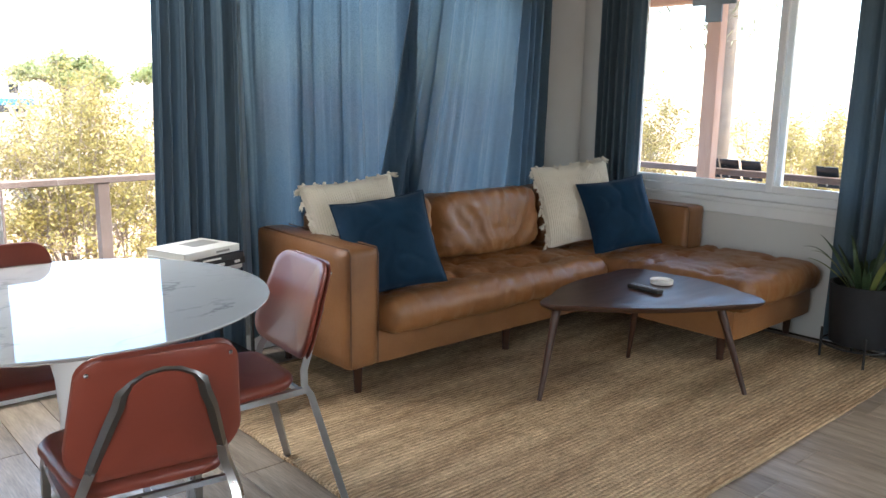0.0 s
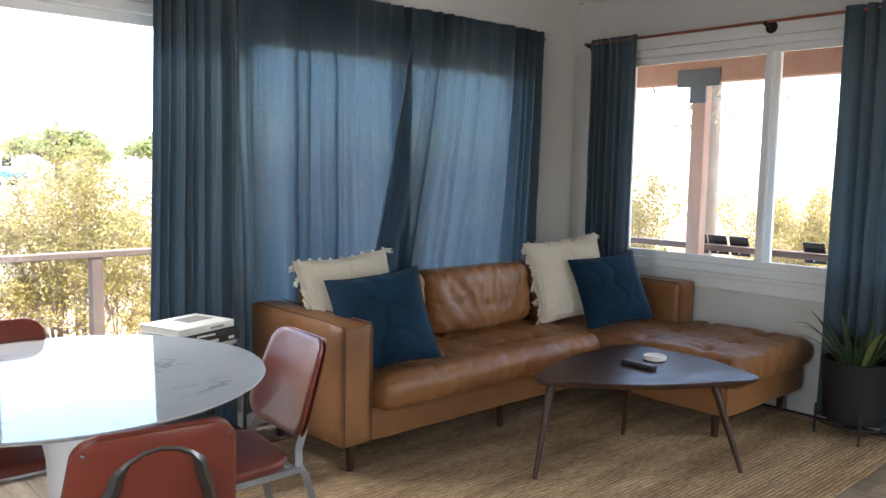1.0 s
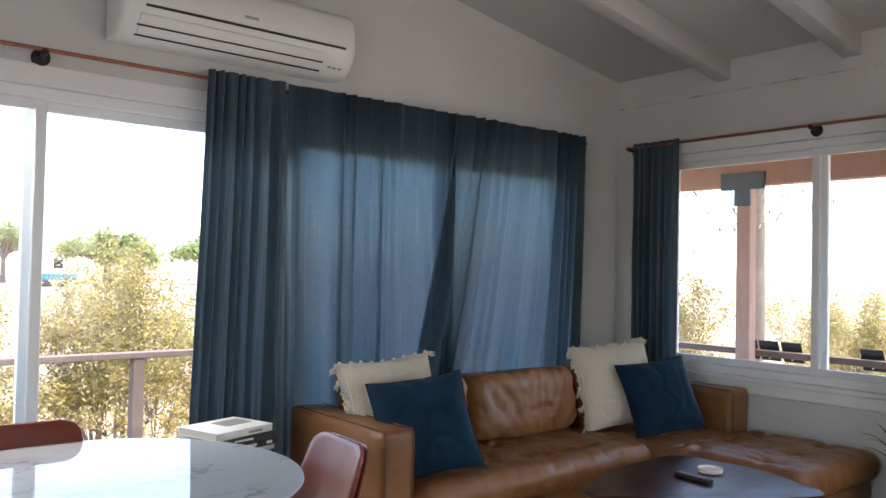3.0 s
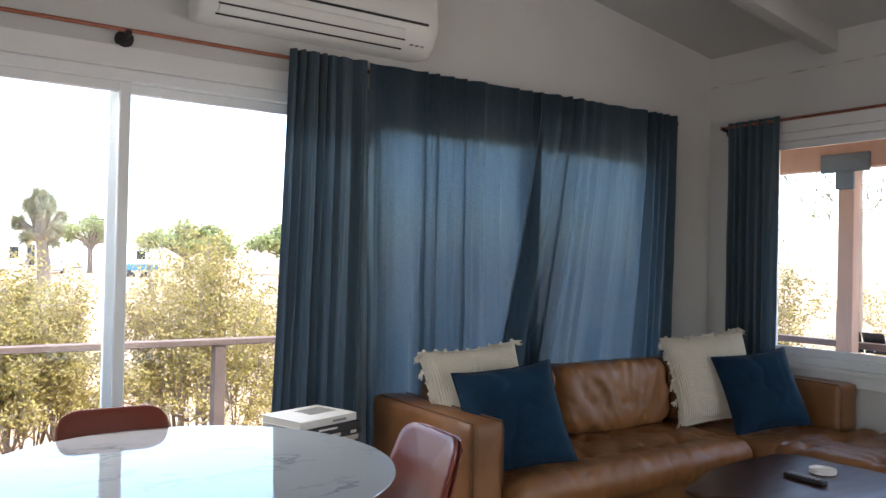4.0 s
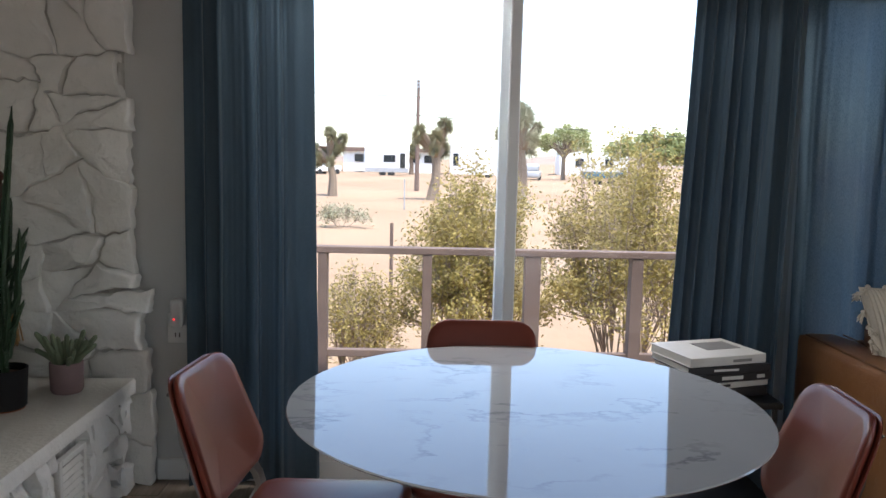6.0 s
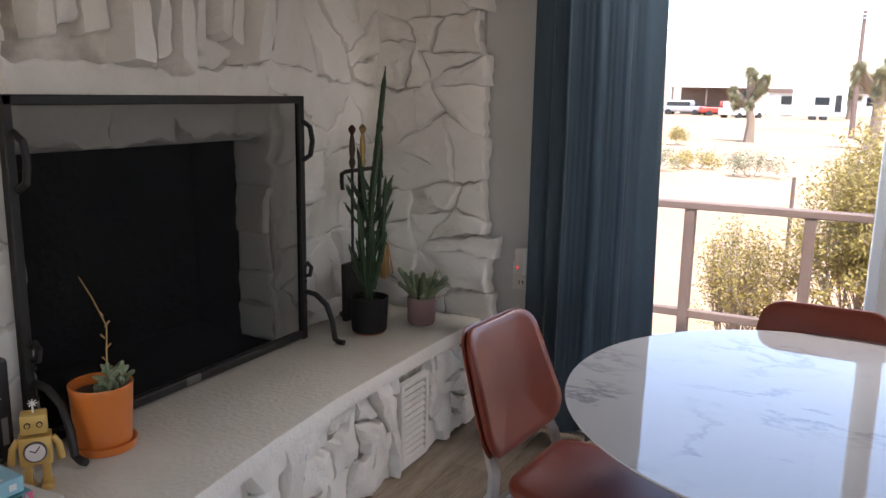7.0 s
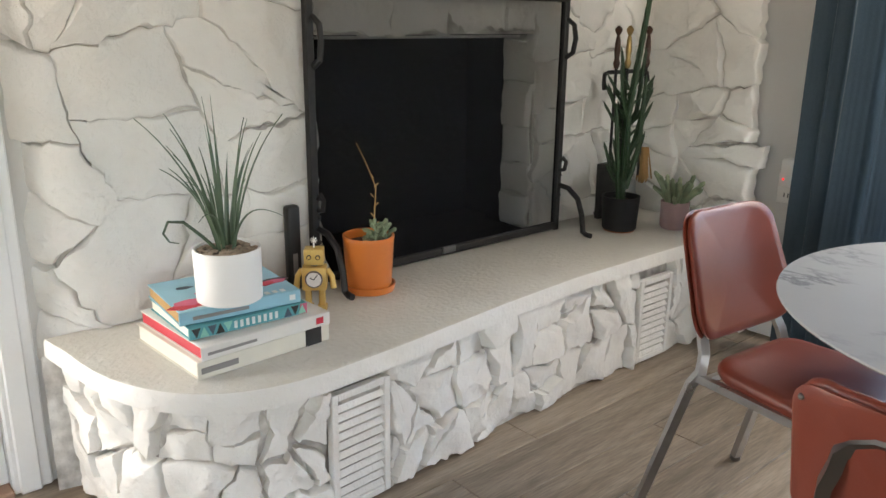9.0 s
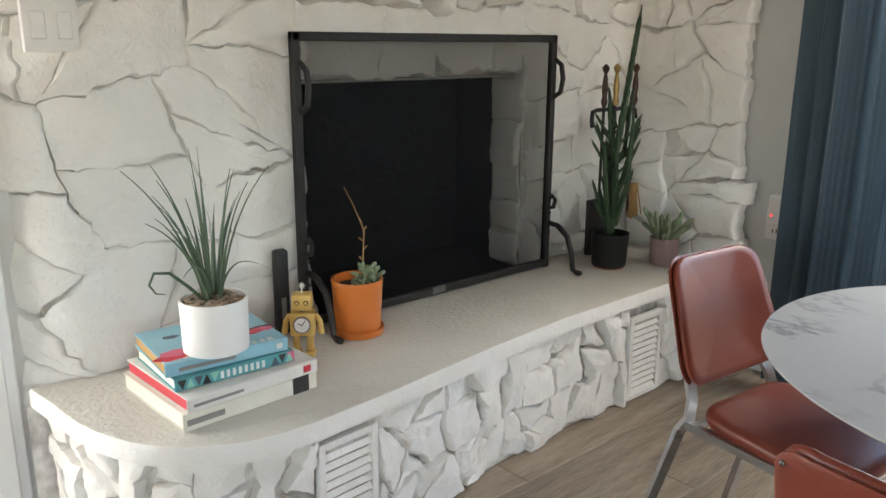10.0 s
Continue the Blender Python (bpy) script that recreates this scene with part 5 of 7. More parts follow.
# ---------- potted snake plant on a stand ----------
PP = Vector((4.62, 1.78, 0))
plant = thing("potted_plant", PP, "spiky green plant in a black pot on a wire stand", "plant")
bm = B()
lathe(bm, [(0.13, 0.10), (0.145, 0.11), (0.165, 0.40), (0.168, 0.42), (0.155, 0.42), (0.15, 0.38)], 36, PP)
part("pot", bm, pot_black, plant)
bm = B()
lathe(bm, [(0.152, 0.372), (0.10, 0.385), (0.02, 0.39)], 24, PP)
part("soil", bm, soil, plant)
for k in range(4):
    a = radians(30 + 90 * k)
    bm = B()
    d = Vector((math.cos(a), math.sin(a), 0))
    tube(bm, [PP + d * 0.18, PP + d * 0.18 + Vector((0, 0, 0.17))], 0.007, 8)
    part("stand_leg", bm, iron_black, plant)
bm = B()
tube(bm, arc_pts((PP.x, PP.y), 0.178, 0, 345, 23, 0.095), 0.005, 6, closed=True)
part("stand_ring", bm, iron_black, plant)


def blade(bm, base, tip, width, curl, n=8, keel=0.25):
    """A tapering strap leaf from base to tip, bowed by curl."""
    base, tip = Vector(base), Vector(tip)
    d = tip - base
    side = d.cross(Vector((0, 0, 1)))
    if side.length < 1e-4:
        side = Vector((1, 0, 0))
    side.normalize()
    out = side.cross(d).normalized()
    prev = None
    for i in range(n + 1):
        t = i / n
        p = base + d * t + Vector(curl) * (4 * t * (1 - t)) * 0.5
        w = width * (1 - t ** 2.2) * (0.75 + 0.5 * math.sin(math.pi * min(1, t * 1.3)))
        row = [bm.verts.new(p - side * w), bm.verts.new(p + out * w * keel), bm.verts.new(p + side * w), bm.verts.new(p + out * (w * keel + 0.002))]
        if prev:
            for k in range(4):
                bm.faces.new((prev[k], prev[(k + 1) % 4], row[(k + 1) % 4], row[k]))
        prev = row
    return prev


r = random.Random(5)
for k in range(30):
    a = r.uniform(0, math.tau)
    l = r.uniform(0.10, 0.30)
    sp = r.uniform(0.06, 0.27)
    b = PP + Vector((0.06 * math.cos(a), 0.06 * math.sin(a), 0.37))
    bm = B()
    blade(bm, b, b + Vector((sp * math.cos(a), sp * math.sin(a), l)), r.uniform(0.009, 0.016), (sp * 0.1 * math.cos(a), sp * 0.1 * math.sin(a), r.uniform(0.05, 0.16)))
    part("leaf", bm, snake_yellow if k % 5 == 0 else snake_green, plant)


# ---------- books and side table ----------
def book(lo_x, lo_y, z, w, d, h, rot, cover, label, stripes=(), group="", page=paper, spine="y-"):
    """A closed book lying flat: boards, page block, spine marks."""
    ob = thing("book", (lo_x, lo_y, z), label, "book", group)
    M = pose(lo_x, lo_y, z, 0, 0, rot)
    bm = B()
    t = 0.003
    box(bm, (-w / 2, -d / 2, 0), (w / 2, d / 2, t), 0.001, 1, m=M)
    box(bm, (-w / 2, -d / 2, h - t), (w / 2, d / 2, h), 0.001, 1, m=M)
    box(bm, (-w / 2 - 0.002, -d / 2 - 0.002, 0), (w / 2, -d / 2 + 0.002, h), 0.002, 1, m=M)
    part("cover", bm, cover, ob)
    bm = B()
    box(bm, (-w / 2 + 0.004, -d / 2 + 0.002, t), (w / 2 - 0.004, d / 2 - 0.005, h - t), m=M)
    part("page_block", bm, page, ob)
    for u0, u1, v0, v1, m2 in stripes:
        bm = B()
        box(bm, (u0 * w - w / 2, -d / 2 - 0.0032, v0 * h), (u1 * w - w / 2, -d / 2 - 0.0015, v1 * h), m=M)
        part("spine_mark", bm, m2, ob)
    return ob


def plain(name, c, rough=0.5):
    return mat(name, c, rough, col2=tuple(x * 0.88 for x in c), scale=14, amount=0.6, fine=0.05)


book_white = plain("book_white", (0.72, 0.70, 0.66))
book_black = plain("book_black", (0.025, 0.026, 0.03))
book_blue = plain("book_blue", (0.28, 0.52, 0.62))
book_teal = plain("book_teal", (0.10, 0.34, 0.36))
book_red = plain("book_red", (0.55, 0.03, 0.05))
book_slate = plain("book_slate", (0.07, 0.10, 0.13))
book_pink = plain("book_pink", (0.60, 0.12, 0.20))
book_cream = plain("book_cream", (0.70, 0.67, 0.58))
ink = plain("ink", (0.03, 0.03, 0.03))
ink_grey = plain("ink_grey", (0.25, 0.24, 0.23))
mint = plain("mint", (0.25, 0.55, 0.45))
white_ink = plain("white_ink", (0.75, 0.75, 0.72))

st = thing("side_table", (1.80, 3.50, 0), "small black side table beside the sofa arm", "side table")
bm = B()
box(bm, (1.60, 3.33, 0.515), (1.99, 3.68, 0.54), 0.006, 2)
part("tabletop", bm, iron_black, st)
for x, y in ((1.62, 3.35), (1.97, 3.35), (1.62, 3.66), (1.97, 3.66)):
    bm = B()
    tube(bm, [(x, y, 0.0), (x, y, 0.517)], 0.009, 4, square=True)
    part("leg", bm, iron_black, st)
bm = B()
box(bm, (1.61, 3.34, 0.18), (1.98, 3.67, 0.195), 0.004, 1)
part("shelf", bm, iron_black, st)
SG = "books on the side table"
book(1.79, 3.50, 0.541, 0.31, 0.24, 0.030, 14, book_black, "black hardback at the bottom of the stack", ((0.1, 0.5, 0.3, 0.6, white_ink),), SG)
book(1.80, 3.50, 0.572, 0.30, 0.23, 0.022, 20, book_white, "white hardback in the stack of books", ((0.1, 0.45, 0.3, 0.7, ink),), SG)
book(1.80, 3.50, 0.595, 0.32, 0.24, 0.030, 17, book_black, "black hardback with white lettering on its spine", ((0.35, 0.62, 0.3, 0.7, white_ink), (0.8, 0.9, 0.3, 0.7, white_ink)), SG)
book(1.79, 3.50, 0.626, 0.32, 0.25, 0.026, 14, book_black, "second black hardback in the stack", ((0.3, 0.6, 0.35, 0.65, white_ink),), SG)
b = book(1.78, 3.50, 0.653, 0.31, 0.24, 0.032, 18, book_white, "white picture book on top of the stack", ((0.55, 0.8, 0.3, 0.6, ink_grey),), SG)
bm = B()
M = pose(1.78, 3.50, 0.653, 0, 0, 18)
box(bm, (-0.02, -0.03, 0.0315), (0.12, 0.07, 0.0335), m=M)
part("cover_picture", bm, ink_grey, b, "dark photograph on the cover")


# ---------- on the hearth ----------
screen = thing("fire_screen", (-0.80, 2.63, HZ), "black wrought iron fire screen with fine mesh", "fire screen")
SX, SY0, SY1, SZ0, SZ1 = -0.803, 2.088, 3.206, HZ + 0.008, 1.345
for a, b in (((SX, SY0, SZ0), (SX, SY0, SZ1)), ((SX, SY1, SZ0), (SX, SY1, SZ1)), ((SX, SY0, SZ0 + 0.012), (SX, SY1, SZ0 + 0.012)), ((SX, SY0, SZ1), (SX, SY1, SZ1))):
    bm = B()
    lo = [min(p, q) - 0.013 for p, q in zip(a, b)]
    hi = [max(p, q) + 0.013 for p, q in zip(a, b)]
    lo[2] = max(lo[2], HZ + 0.001)
    box(bm, lo, hi, 0.003, 1)
    part("frame_bar", bm, iron_black, screen)
mesh_mat = bpy.data.materials.new("wire_mesh")
mesh_mat.use_nodes = True
n_, l_, p_ = nodes_of(mesh_mat)
p_.inputs["Base Color"].default_value = (0.006, 0.006, 0.007, 1)
p_.inputs["Roughness"].default_value = 0.5
p_.inputs["Metallic"].default_value = 0.0
p_.inputs["Specular IOR Level"].default_value = 0.15
tr_ = n_.new("ShaderNodeBsdfTransparent")
mx_ = n_.new("ShaderNodeMixShader")
mx_.inputs[0].default_value = 0.30
l_.new(tr_.outputs[0], mx_.inputs[1])
l_.new(p_.outputs[0], mx_.inputs[2])
l_.new(mx_.outputs[0], n_["Material Output"].inputs[0])
bm = B()
box(bm, (SX - 0.002, SY0, SZ0), (SX + 0.0005, SY1, SZ1))
part("mesh_panel", bm, mesh_mat, screen, "fine black wire mesh", smooth=0)
for y in (SY0 + 0.01, SY1 + 0.002):
    bm = B()
    # bowed foot
    tube(bm, [(SX + 0.01, y, 0.64), (SX + 0.06, y, 0.635), (SX + 0.11, y, 0.60), (SX + 0.135, y, 0.54), (SX + 0.145, y, HZ + 0.02), (SX + 0.165, y, HZ + 0.012), (SX + 0.185, y, HZ + 0.012)], 0.0105, 8)
    part("foot", bm, iron_black, screen)
    bm = B()
    tube(bm, [(SX + 0.012, y, 0.70), (SX + 0.035, y, 0.705), (SX + 0.042, y, 0.735), (SX + 0.025, y, 0.75), (SX + 0.012, y, 0.735)], 0.008, 8)
    part("scroll", bm, iron_black, screen)
    bm = B()
    tube(bm, [(SX + 0.012, y, 1.13), (SX + 0.045, y, 1.15), (SX + 0.055, y, 1.20), (SX + 0.045, y, 1.25), (SX + 0.012, y, 1.27)], 0.0095, 8)
    part("handle", bm, iron_black, screen, "bowed iron lifting handle")
    for z in (0.60, 0.64, 0.68):
        bm = B()
        bmesh.ops.create_uvsphere(bm, u_segments=8, v_segments=6, radius=0.007, matrix=Matrix.Translation((SX + 0.014, y, z)))
        part("rivet", bm, iron_black, screen)
bm = B()
box(bm, (SX + 0.01, 2.60, SZ0 + 0.004), (SX + 0.02, 2.66, SZ0 + 0.03), 0.003, 1)
part("latch", bm, dark_steel, screen)

# fire tools on their stand
tools = thing("fire_tool_set", (-0.80, 3.50, HZ), "iron fire tools with brass handles on a stand", "fire tools")
TX, TY = -0.80, 3.588
bm = B()
lathe(bm, [(0.085, 0.001), (0.088, 0.01), (0.03, 0.022), (0.012, 0.03)], 24, (TX, TY, HZ))
part("base", bm, iron_black, tools)
bm = B()
tube(bm, [(TX, TY, HZ + 0.02), (TX, TY, HZ + 0.64)], 0.008, 8)
part("post", bm, iron_black, tools)
bm = B()
tube(bm, [(TX + 0.02, TY - 0.15, 1.00), (TX + 0.02, TY - 0.155, 1.03), (TX + 0.01, TY - 0.14, 1.06), (TX, TY - 0.10, 1.065), (TX, TY + 0.08, 1.065), (TX, TY + 0.16, 1.055), (TX, TY + 0.17, 1.02)], 0.0085, 8)
part("hook_bar", bm, iron_black, tools)
for dy, kind in ((-0.075, "shovel"), (0.0, "poker"), (0.13, "brush")):
    bm = B()
    tube(bm, [(TX + 0.015, TY + dy, 0.62), (TX + 0.015, TY + dy, 1.10)], 0.006, 8)
    tool = part(kind, bm, iron_black, tools)
    bm = B()
    lathe(bm, [(0.009, 1.08), (0.014, 1.10), (0.009, 1.12), (0.013, 1.15), (0.010, 1.19), (0.006, 1.21), (0.014, 1.225), (0.015, 1.235), (0.004, 1.248)], 12, (TX + 0.015, TY + dy, 0))
    part("handle", bm, brass if dy == 0 else wood_dark, tool, "turned handle")
    bm = B()
    if kind == "shovel":
        vs = [(-0.05, 0.70), (0.05, 0.70), (0.085, 0.48), (-0.085, 0.48)]
        f_ = [bm.verts.new((TX + 0.03 + (0.03 if z < 0.6 else 0), TY - 0.10 + y, z)) for y, z in vs]
        g_ = [bm.verts.new(v.co + Vector((-0.02, 0, 0))) for v in f_]
        bm.faces.new(f_)
        bm.faces.new(list(reversed(g_)))
        for k in range(4):
            bm.faces.new((f_[k], g_[k], g_[(k + 1) % 4], f_[(k + 1) % 4]))
        bmesh.ops.recalc_face_normals(bm, faces=bm.faces)
        part("blade", bm, iron_black, tool)
    elif kind == "brush":
        r = random.Random(3)
        for k in range(60):
            a, rr = r.uniform(0, math.tau), r.uniform(0, 0.03)
            x, y = TX + 0.02 + rr * math.cos(a) * 0.6, TY + dy + 0.02 + rr * math.sin(a)
            tube(bm, [(x, y, 0.74), (x + r.uniform(-0.012, 0.02), y + r.uniform(-0.015, 0.02), 0.585 + r.uniform(0, 0.03))], 0.003, 4)
        part("bristles", bm, rope_tan, tool, "straw broom head")
    else:
        tube(bm, [(TX + 0.015, TY, 0.63), (TX + 0.015, TY, 0.52), (TX + 0.03, TY, 0.50)], 0.006, 8)
        part("tip", bm, iron_black, tool)


def pot(name, at, prof, material, label, parent, seg=36):
    bm = B()
    lathe(bm, prof, seg, at)
    return part(name, bm, material, parent, label)


# tall cactus
CP = Vector((-0.637, 3.408, HZ))
cac = thing("potted_cactus", CP, "tall branching green cactus in a black pot on the hearth", "cactus")
pot("pot", CP, [(0.060, 0.004), (0.068, 0.012), (0.075, 0.135), (0.076, 0.142), (0.070, 0.142), (0.068, 0.115)], pot_black, "", cac)
pot("saucer", CP, [(0.055, 0.0), (0.062, 0.002), (0.062, 0.006)], terracotta, "", cac)
pot("soil", CP, [(0.069, 0.118), (0.02, 0.122)], soil, "", cac)


def cactus_arm(pts, r0, r1, ribs=5, seed=0):
    """A ribbed stem along a line, with a notched crest and small spines."""
    rr = random.Random(seed)
    P = [Vector(p) for p in pts]
    dense = []
    for a, b in zip(P, P[1:]):
        k = max(2, int((b - a).length / 0.018))
        dense += [a + (b - a) * (i / k) for i in range(k)]
    dense.append(P[-1])
    n = len(dense)
    bm = B()
    rings = []
    for i, p in enumerate(dense):
        t = i / (n - 1)
        r = (r0 + (r1 - r0) * t) * (1.0 if t < 0.93 else max(0.25, (1 - t) / 0.07))
        r *= 1 + 0.10 * math.sin(i * 2.2)
        ring = []
        for k in range(ribs * 2):
            a = math.tau * k / (ribs * 2) + 0.15 * t
            q = r * (1.0 if k % 2 == 0 else 0.52)
            ring.append(bm.verts.new(p + Vector((q * math.cos(a), q * math.sin(a), 0))))
        rings.append(ring)
    m = ribs * 2
    for a, b in zip(rings, rings[1:]):
        for k in range(m):
            bm.faces.new((a[k], a[(k + 1) % m], b[(k + 1) % m], b[k]))
    bm.faces.new(rings[-1])
    for i in range(0, n):
        for k in range(0, m, 2):
            v = rings[i][k].co
            d = (v - dense[i]).normalized()
            s = Vector((-d.y, d.x, 0))
            w = rr.uniform(0.008, 0.022)
            bm.faces.new((bm.verts.new(v + s * 0.0020), bm.verts.new(v - s * 0.0020), bm.verts.new(v + d * w + Vector((0, 0, rr.uniform(-0.003, 0.005))))))
    return bm


base = CP + Vector((0, 0, 0.11))
for i, (pts, r0, r1) in enumerate((
        ([base, base + Vector((0.005, 0, 0.35)), base + Vector((0.01, 0.04, 0.60)), base + Vector((0.015, 0.09, 0.905))], 0.034, 0.017),
        ([base + Vector((0.0, -0.01, 0.02)), base + Vector((0.01, -0.05, 0.16)), base + Vector((0.0, -0.075, 0.40))], 0.024, 0.014),
        ([base + Vector((0.01, 0.01, 0.06)), base + Vector((0.02, 0.06, 0.2)), base + Vector((0.02, 0.085, 0.46))], 0.024, 0.014),
        ([base + Vector((0.01, 0.0, 0.18)), base + Vector((0.05, 0.02, 0.28)), base + Vector((0.055, 0.03, 0.50))], 0.022, 0.012),
        ([base + Vector((0, 0, 0.30)), base + Vector((0.0, 0.06, 0.36)), base + Vector((0.0, 0.09, 0.60))], 0.020, 0.012),
        ([base + Vector((0, 0, 0.34)), base + Vector((0.01, -0.05, 0.42)), base + Vector((0.0, -0.06, 0.55))], 0.018, 0.010),
        ([base + Vector((0.01, 0.02, 0.12)), base + Vector((0.04, -0.03, 0.22)), base + Vector((0.045, -0.045, 0.34))], 0.018, 0.010))):
    part("cactus_stem", cactus_arm(pts, r0 * 0.54, r1 * 0.56, 5, i), cactus_green, cac)
r = random.Random(14)
for i in range(22):
    z = r.uniform(0.10, 0.50)
    a = r.uniform(0, math.tau)
    q = base + Vector((0.05 * math.cos(a), 0.06 * math.sin(a), z))
    e = q + Vector((0.035 * math.cos(a), 0.045 * math.sin(a), r.uniform(0.05, 0.14)))
    part("cactus_stem", cactus_arm([base + Vector((0, 0, z - 0.05)), q, e], 0.009, 0.006, 5, 20 + i), cactus_green, cac)

# small succulent
SP = Vector((-0.52, 3.615, HZ))
suc = thing("potted_succulent", SP, "pale fuzzy succulent in a dusty pink pot", "succulent")
pot("pot", SP, [(0.050, 0.0), (0.056, 0.01), (0.058, 0.10), (0.058, 0.112), (0.052, 0.112), (0.05, 0.095)], pot_pink, "", suc, 14)
pot("soil", SP, [(0.051, 0.096), (0.01, 0.10)], soil, "", suc)
r = random.Random(8)
for k in range(34):
    a, sp = r.uniform(0, math.tau), r.uniform(0.01, 0.10)
    b = SP + Vector((0.03 * math.cos(a), 0.03 * math.sin(a), 0.095))
    tip = b + Vector((sp * math.cos(a), sp * math.sin(a), r.uniform(0.04, 0.12)))
    bm = B()
    tube(bm, [b, (b + tip) / 2 + Vector((0, 0, 0.01)), tip, tip + (tip - b).normalized() * 0.008], [0.006, 0.010, 0.009, 0.002], 7)
    part("leaf", bm, succ_green, suc)

# orange pot with a flowering succulent
OP = Vector((-0.675, 2.20, HZ))
orp = thing("potted_succulent", OP, "trailing succulent with a tall dry stalk in an orange pot", "succulent")
pot("pot", OP, [(0.066, 0.018), (0.070, 0.022), (0.078, 0.16), (0.080, 0.175), (0.0785, 0.178), (0.072, 0.176), (0.069, 0.15)], pot_orange, "", orp)
pot("saucer", OP, [(0.070, 0.0), (0.078, 0.003), (0.082, 0.024), (0.078, 0.025), (0.074, 0.018)], pot_orange, "", orp)
pot("soil", OP, [(0.070, 0.152), (0.01, 0.158)], soil, "", orp)
r = random.Random(4)
for k in range(46):
    a, sp = r.uniform(0, math.tau), r.uniform(0.0, 0.05)
    c = OP + Vector((0.015 + sp * math.cos(a), 0.02 + sp * math.sin(a), 0.155 + r.uniform(0, 0.05)))
    d = Vector((r.uniform(-1, 1), r.uniform(-1, 1), r.uniform(0.2, 1))).normalized()
    bm = B()
    tube(bm, [c, c + d * 0.012, c + d * 0.026, c + d * 0.032], [0.003, 0.007, 0.006, 0.001], 6)
    part("leaf", bm, succ_green, orp)
bm = B()
tube(bm, [OP + Vector((0.01, 0.01, 0.15)), OP + Vector((0.005, 0.02, 0.24)), OP + Vector((0.0, 0.03, 0.32)), OP + Vector((-0.01, 0.0, 0.40)), OP + Vector((-0.015, -0.03, 0.46))], [0.0026, 0.0022, 0.0018, 0.0014, 0.0010], 6)
for k in range(6):
    p = OP + Vector((0.003, 0.02, 0.20 + 0.03 * k))
    tube(bm, [p, p + Vector((0.004, 0.014 * (-1) ** k, 0.014))], [0.0012, 0.0024], 5)
part("flower_stalk", bm, rope_tan, orp, "dry reddish flower stalk")

# white pot with spiky leaves
BKX, BKY = -0.575, 1.69
WP = Vector((-0.487, 1.648, HZ + 0.149))
wp = thing("potted_plant", WP, "spiky narrow-leaved plant in a white pot standing on books", "plant")
pot("pot", WP, [(0.074, 0.0), (0.079, 0.003), (0.081, 0.128), (0.080, 0.131), (0.075, 0.130), (0.074, 0.10)], pot_white, "", wp, 48)
pot("soil", WP, [(0.0745, 0.116), (0.01, 0.119)], soil, "", wp)
r = random.Random(6)
bm = B()
for k in range(130):
    a, rr = r.uniform(0, math.tau), 0.068 * math.sqrt(r.random())
    bmesh.ops.create_icosphere(bm, subdivisions=1, radius=r.uniform(0.004, 0.009), matrix=Matrix.Translation(WP + Vector((rr * math.cos(a), rr * math.sin(a), 0.121 + r.uniform(0, 0.008)))) @ Matrix.Diagonal((1, 1.3, 0.7, 1)))
tagged(part("gravel", bm, gravel_mat, wp, "mixed brown pebbles"), kind="stuff")
for k in range(26):
    a = r.uniform(0, math.tau)
    sp = r.uniform(0.02, 0.20) if k > 2 else 0.22
    l = r.uniform(0.20, 0.43) * (1 - sp) if k > 2 else 0.15
    b = WP + Vector((0.018 * math.cos(a), 0.018 * math.sin(a), 0.10))
    bm = B()
    blade(bm, b, b + Vector((sp * math.cos(a), sp * math.sin(a), l)), r.uniform(0.0035, 0.0065), (-0.3 * sp * math.cos(a), -0.3 * sp * math.sin(a), 0.10 if k < 3 else 0.05), 10, 0.35)
    part("leaf", bm, agave_green, wp)
bm = B()
tube(bm, [WP + Vector((0.0, 0.0, 0.10)), WP + Vector((-0.02, -0.05, 0.16)), WP + Vector((-0.03, -0.09, 0.20)), WP + Vector((-0.035, -0.125, 0.205)), WP + Vector((-0.03, -0.14, 0.18)), WP + Vector((-0.02, -0.13, 0.16)), WP + Vector((-0.015, -0.11, 0.155))], [0.005, 0.0045, 0.004, 0.0035, 0.003, 0.002, 0.001], 6)
part("leaf", bm, agave_green, wp, "curling dry leaf")

# large picture books
HB = "books on the hearth"
RB = 93
book(BKX + 0.005, BKY, HZ + 0.001, 0.37, 0.33, 0.045, RB, book_cream, "large cream art book at the bottom of the pile", ((0.02, 0.28, 0.30, 0.62, ink_grey), (0.80, 0.93, 0.0, 0.98, ink)), HB)
book(BKX + 0.01, BKY + 0.005, HZ + 0.047, 0.36, 0.33, 0.034, RB, book_white, "white-spined photography book with a red page edge", ((0.04, 0.40, 0.35, 0.55, ink_grey), (0.88, 0.94, 0.25, 0.75, book_red)), HB, page=book_red)
teal = book(BKX + 0.005, BKY - 0.01, HZ + 0.082, 0.31, 0.26, 0.030, RB - 5, book_teal, "teal patterned cookbook with white lettering",
     tuple((0.36 + 0.05 * i, 0.385 + 0.05 * i, 0.2, 0.8, white_ink) for i in range(8)) + ((0.94, 1.0, 0.05, 0.95, book_pink),), HB)
M = pose(BKX + 0.005, BKY - 0.01, HZ + 0.082, 0, 0, RB - 5)
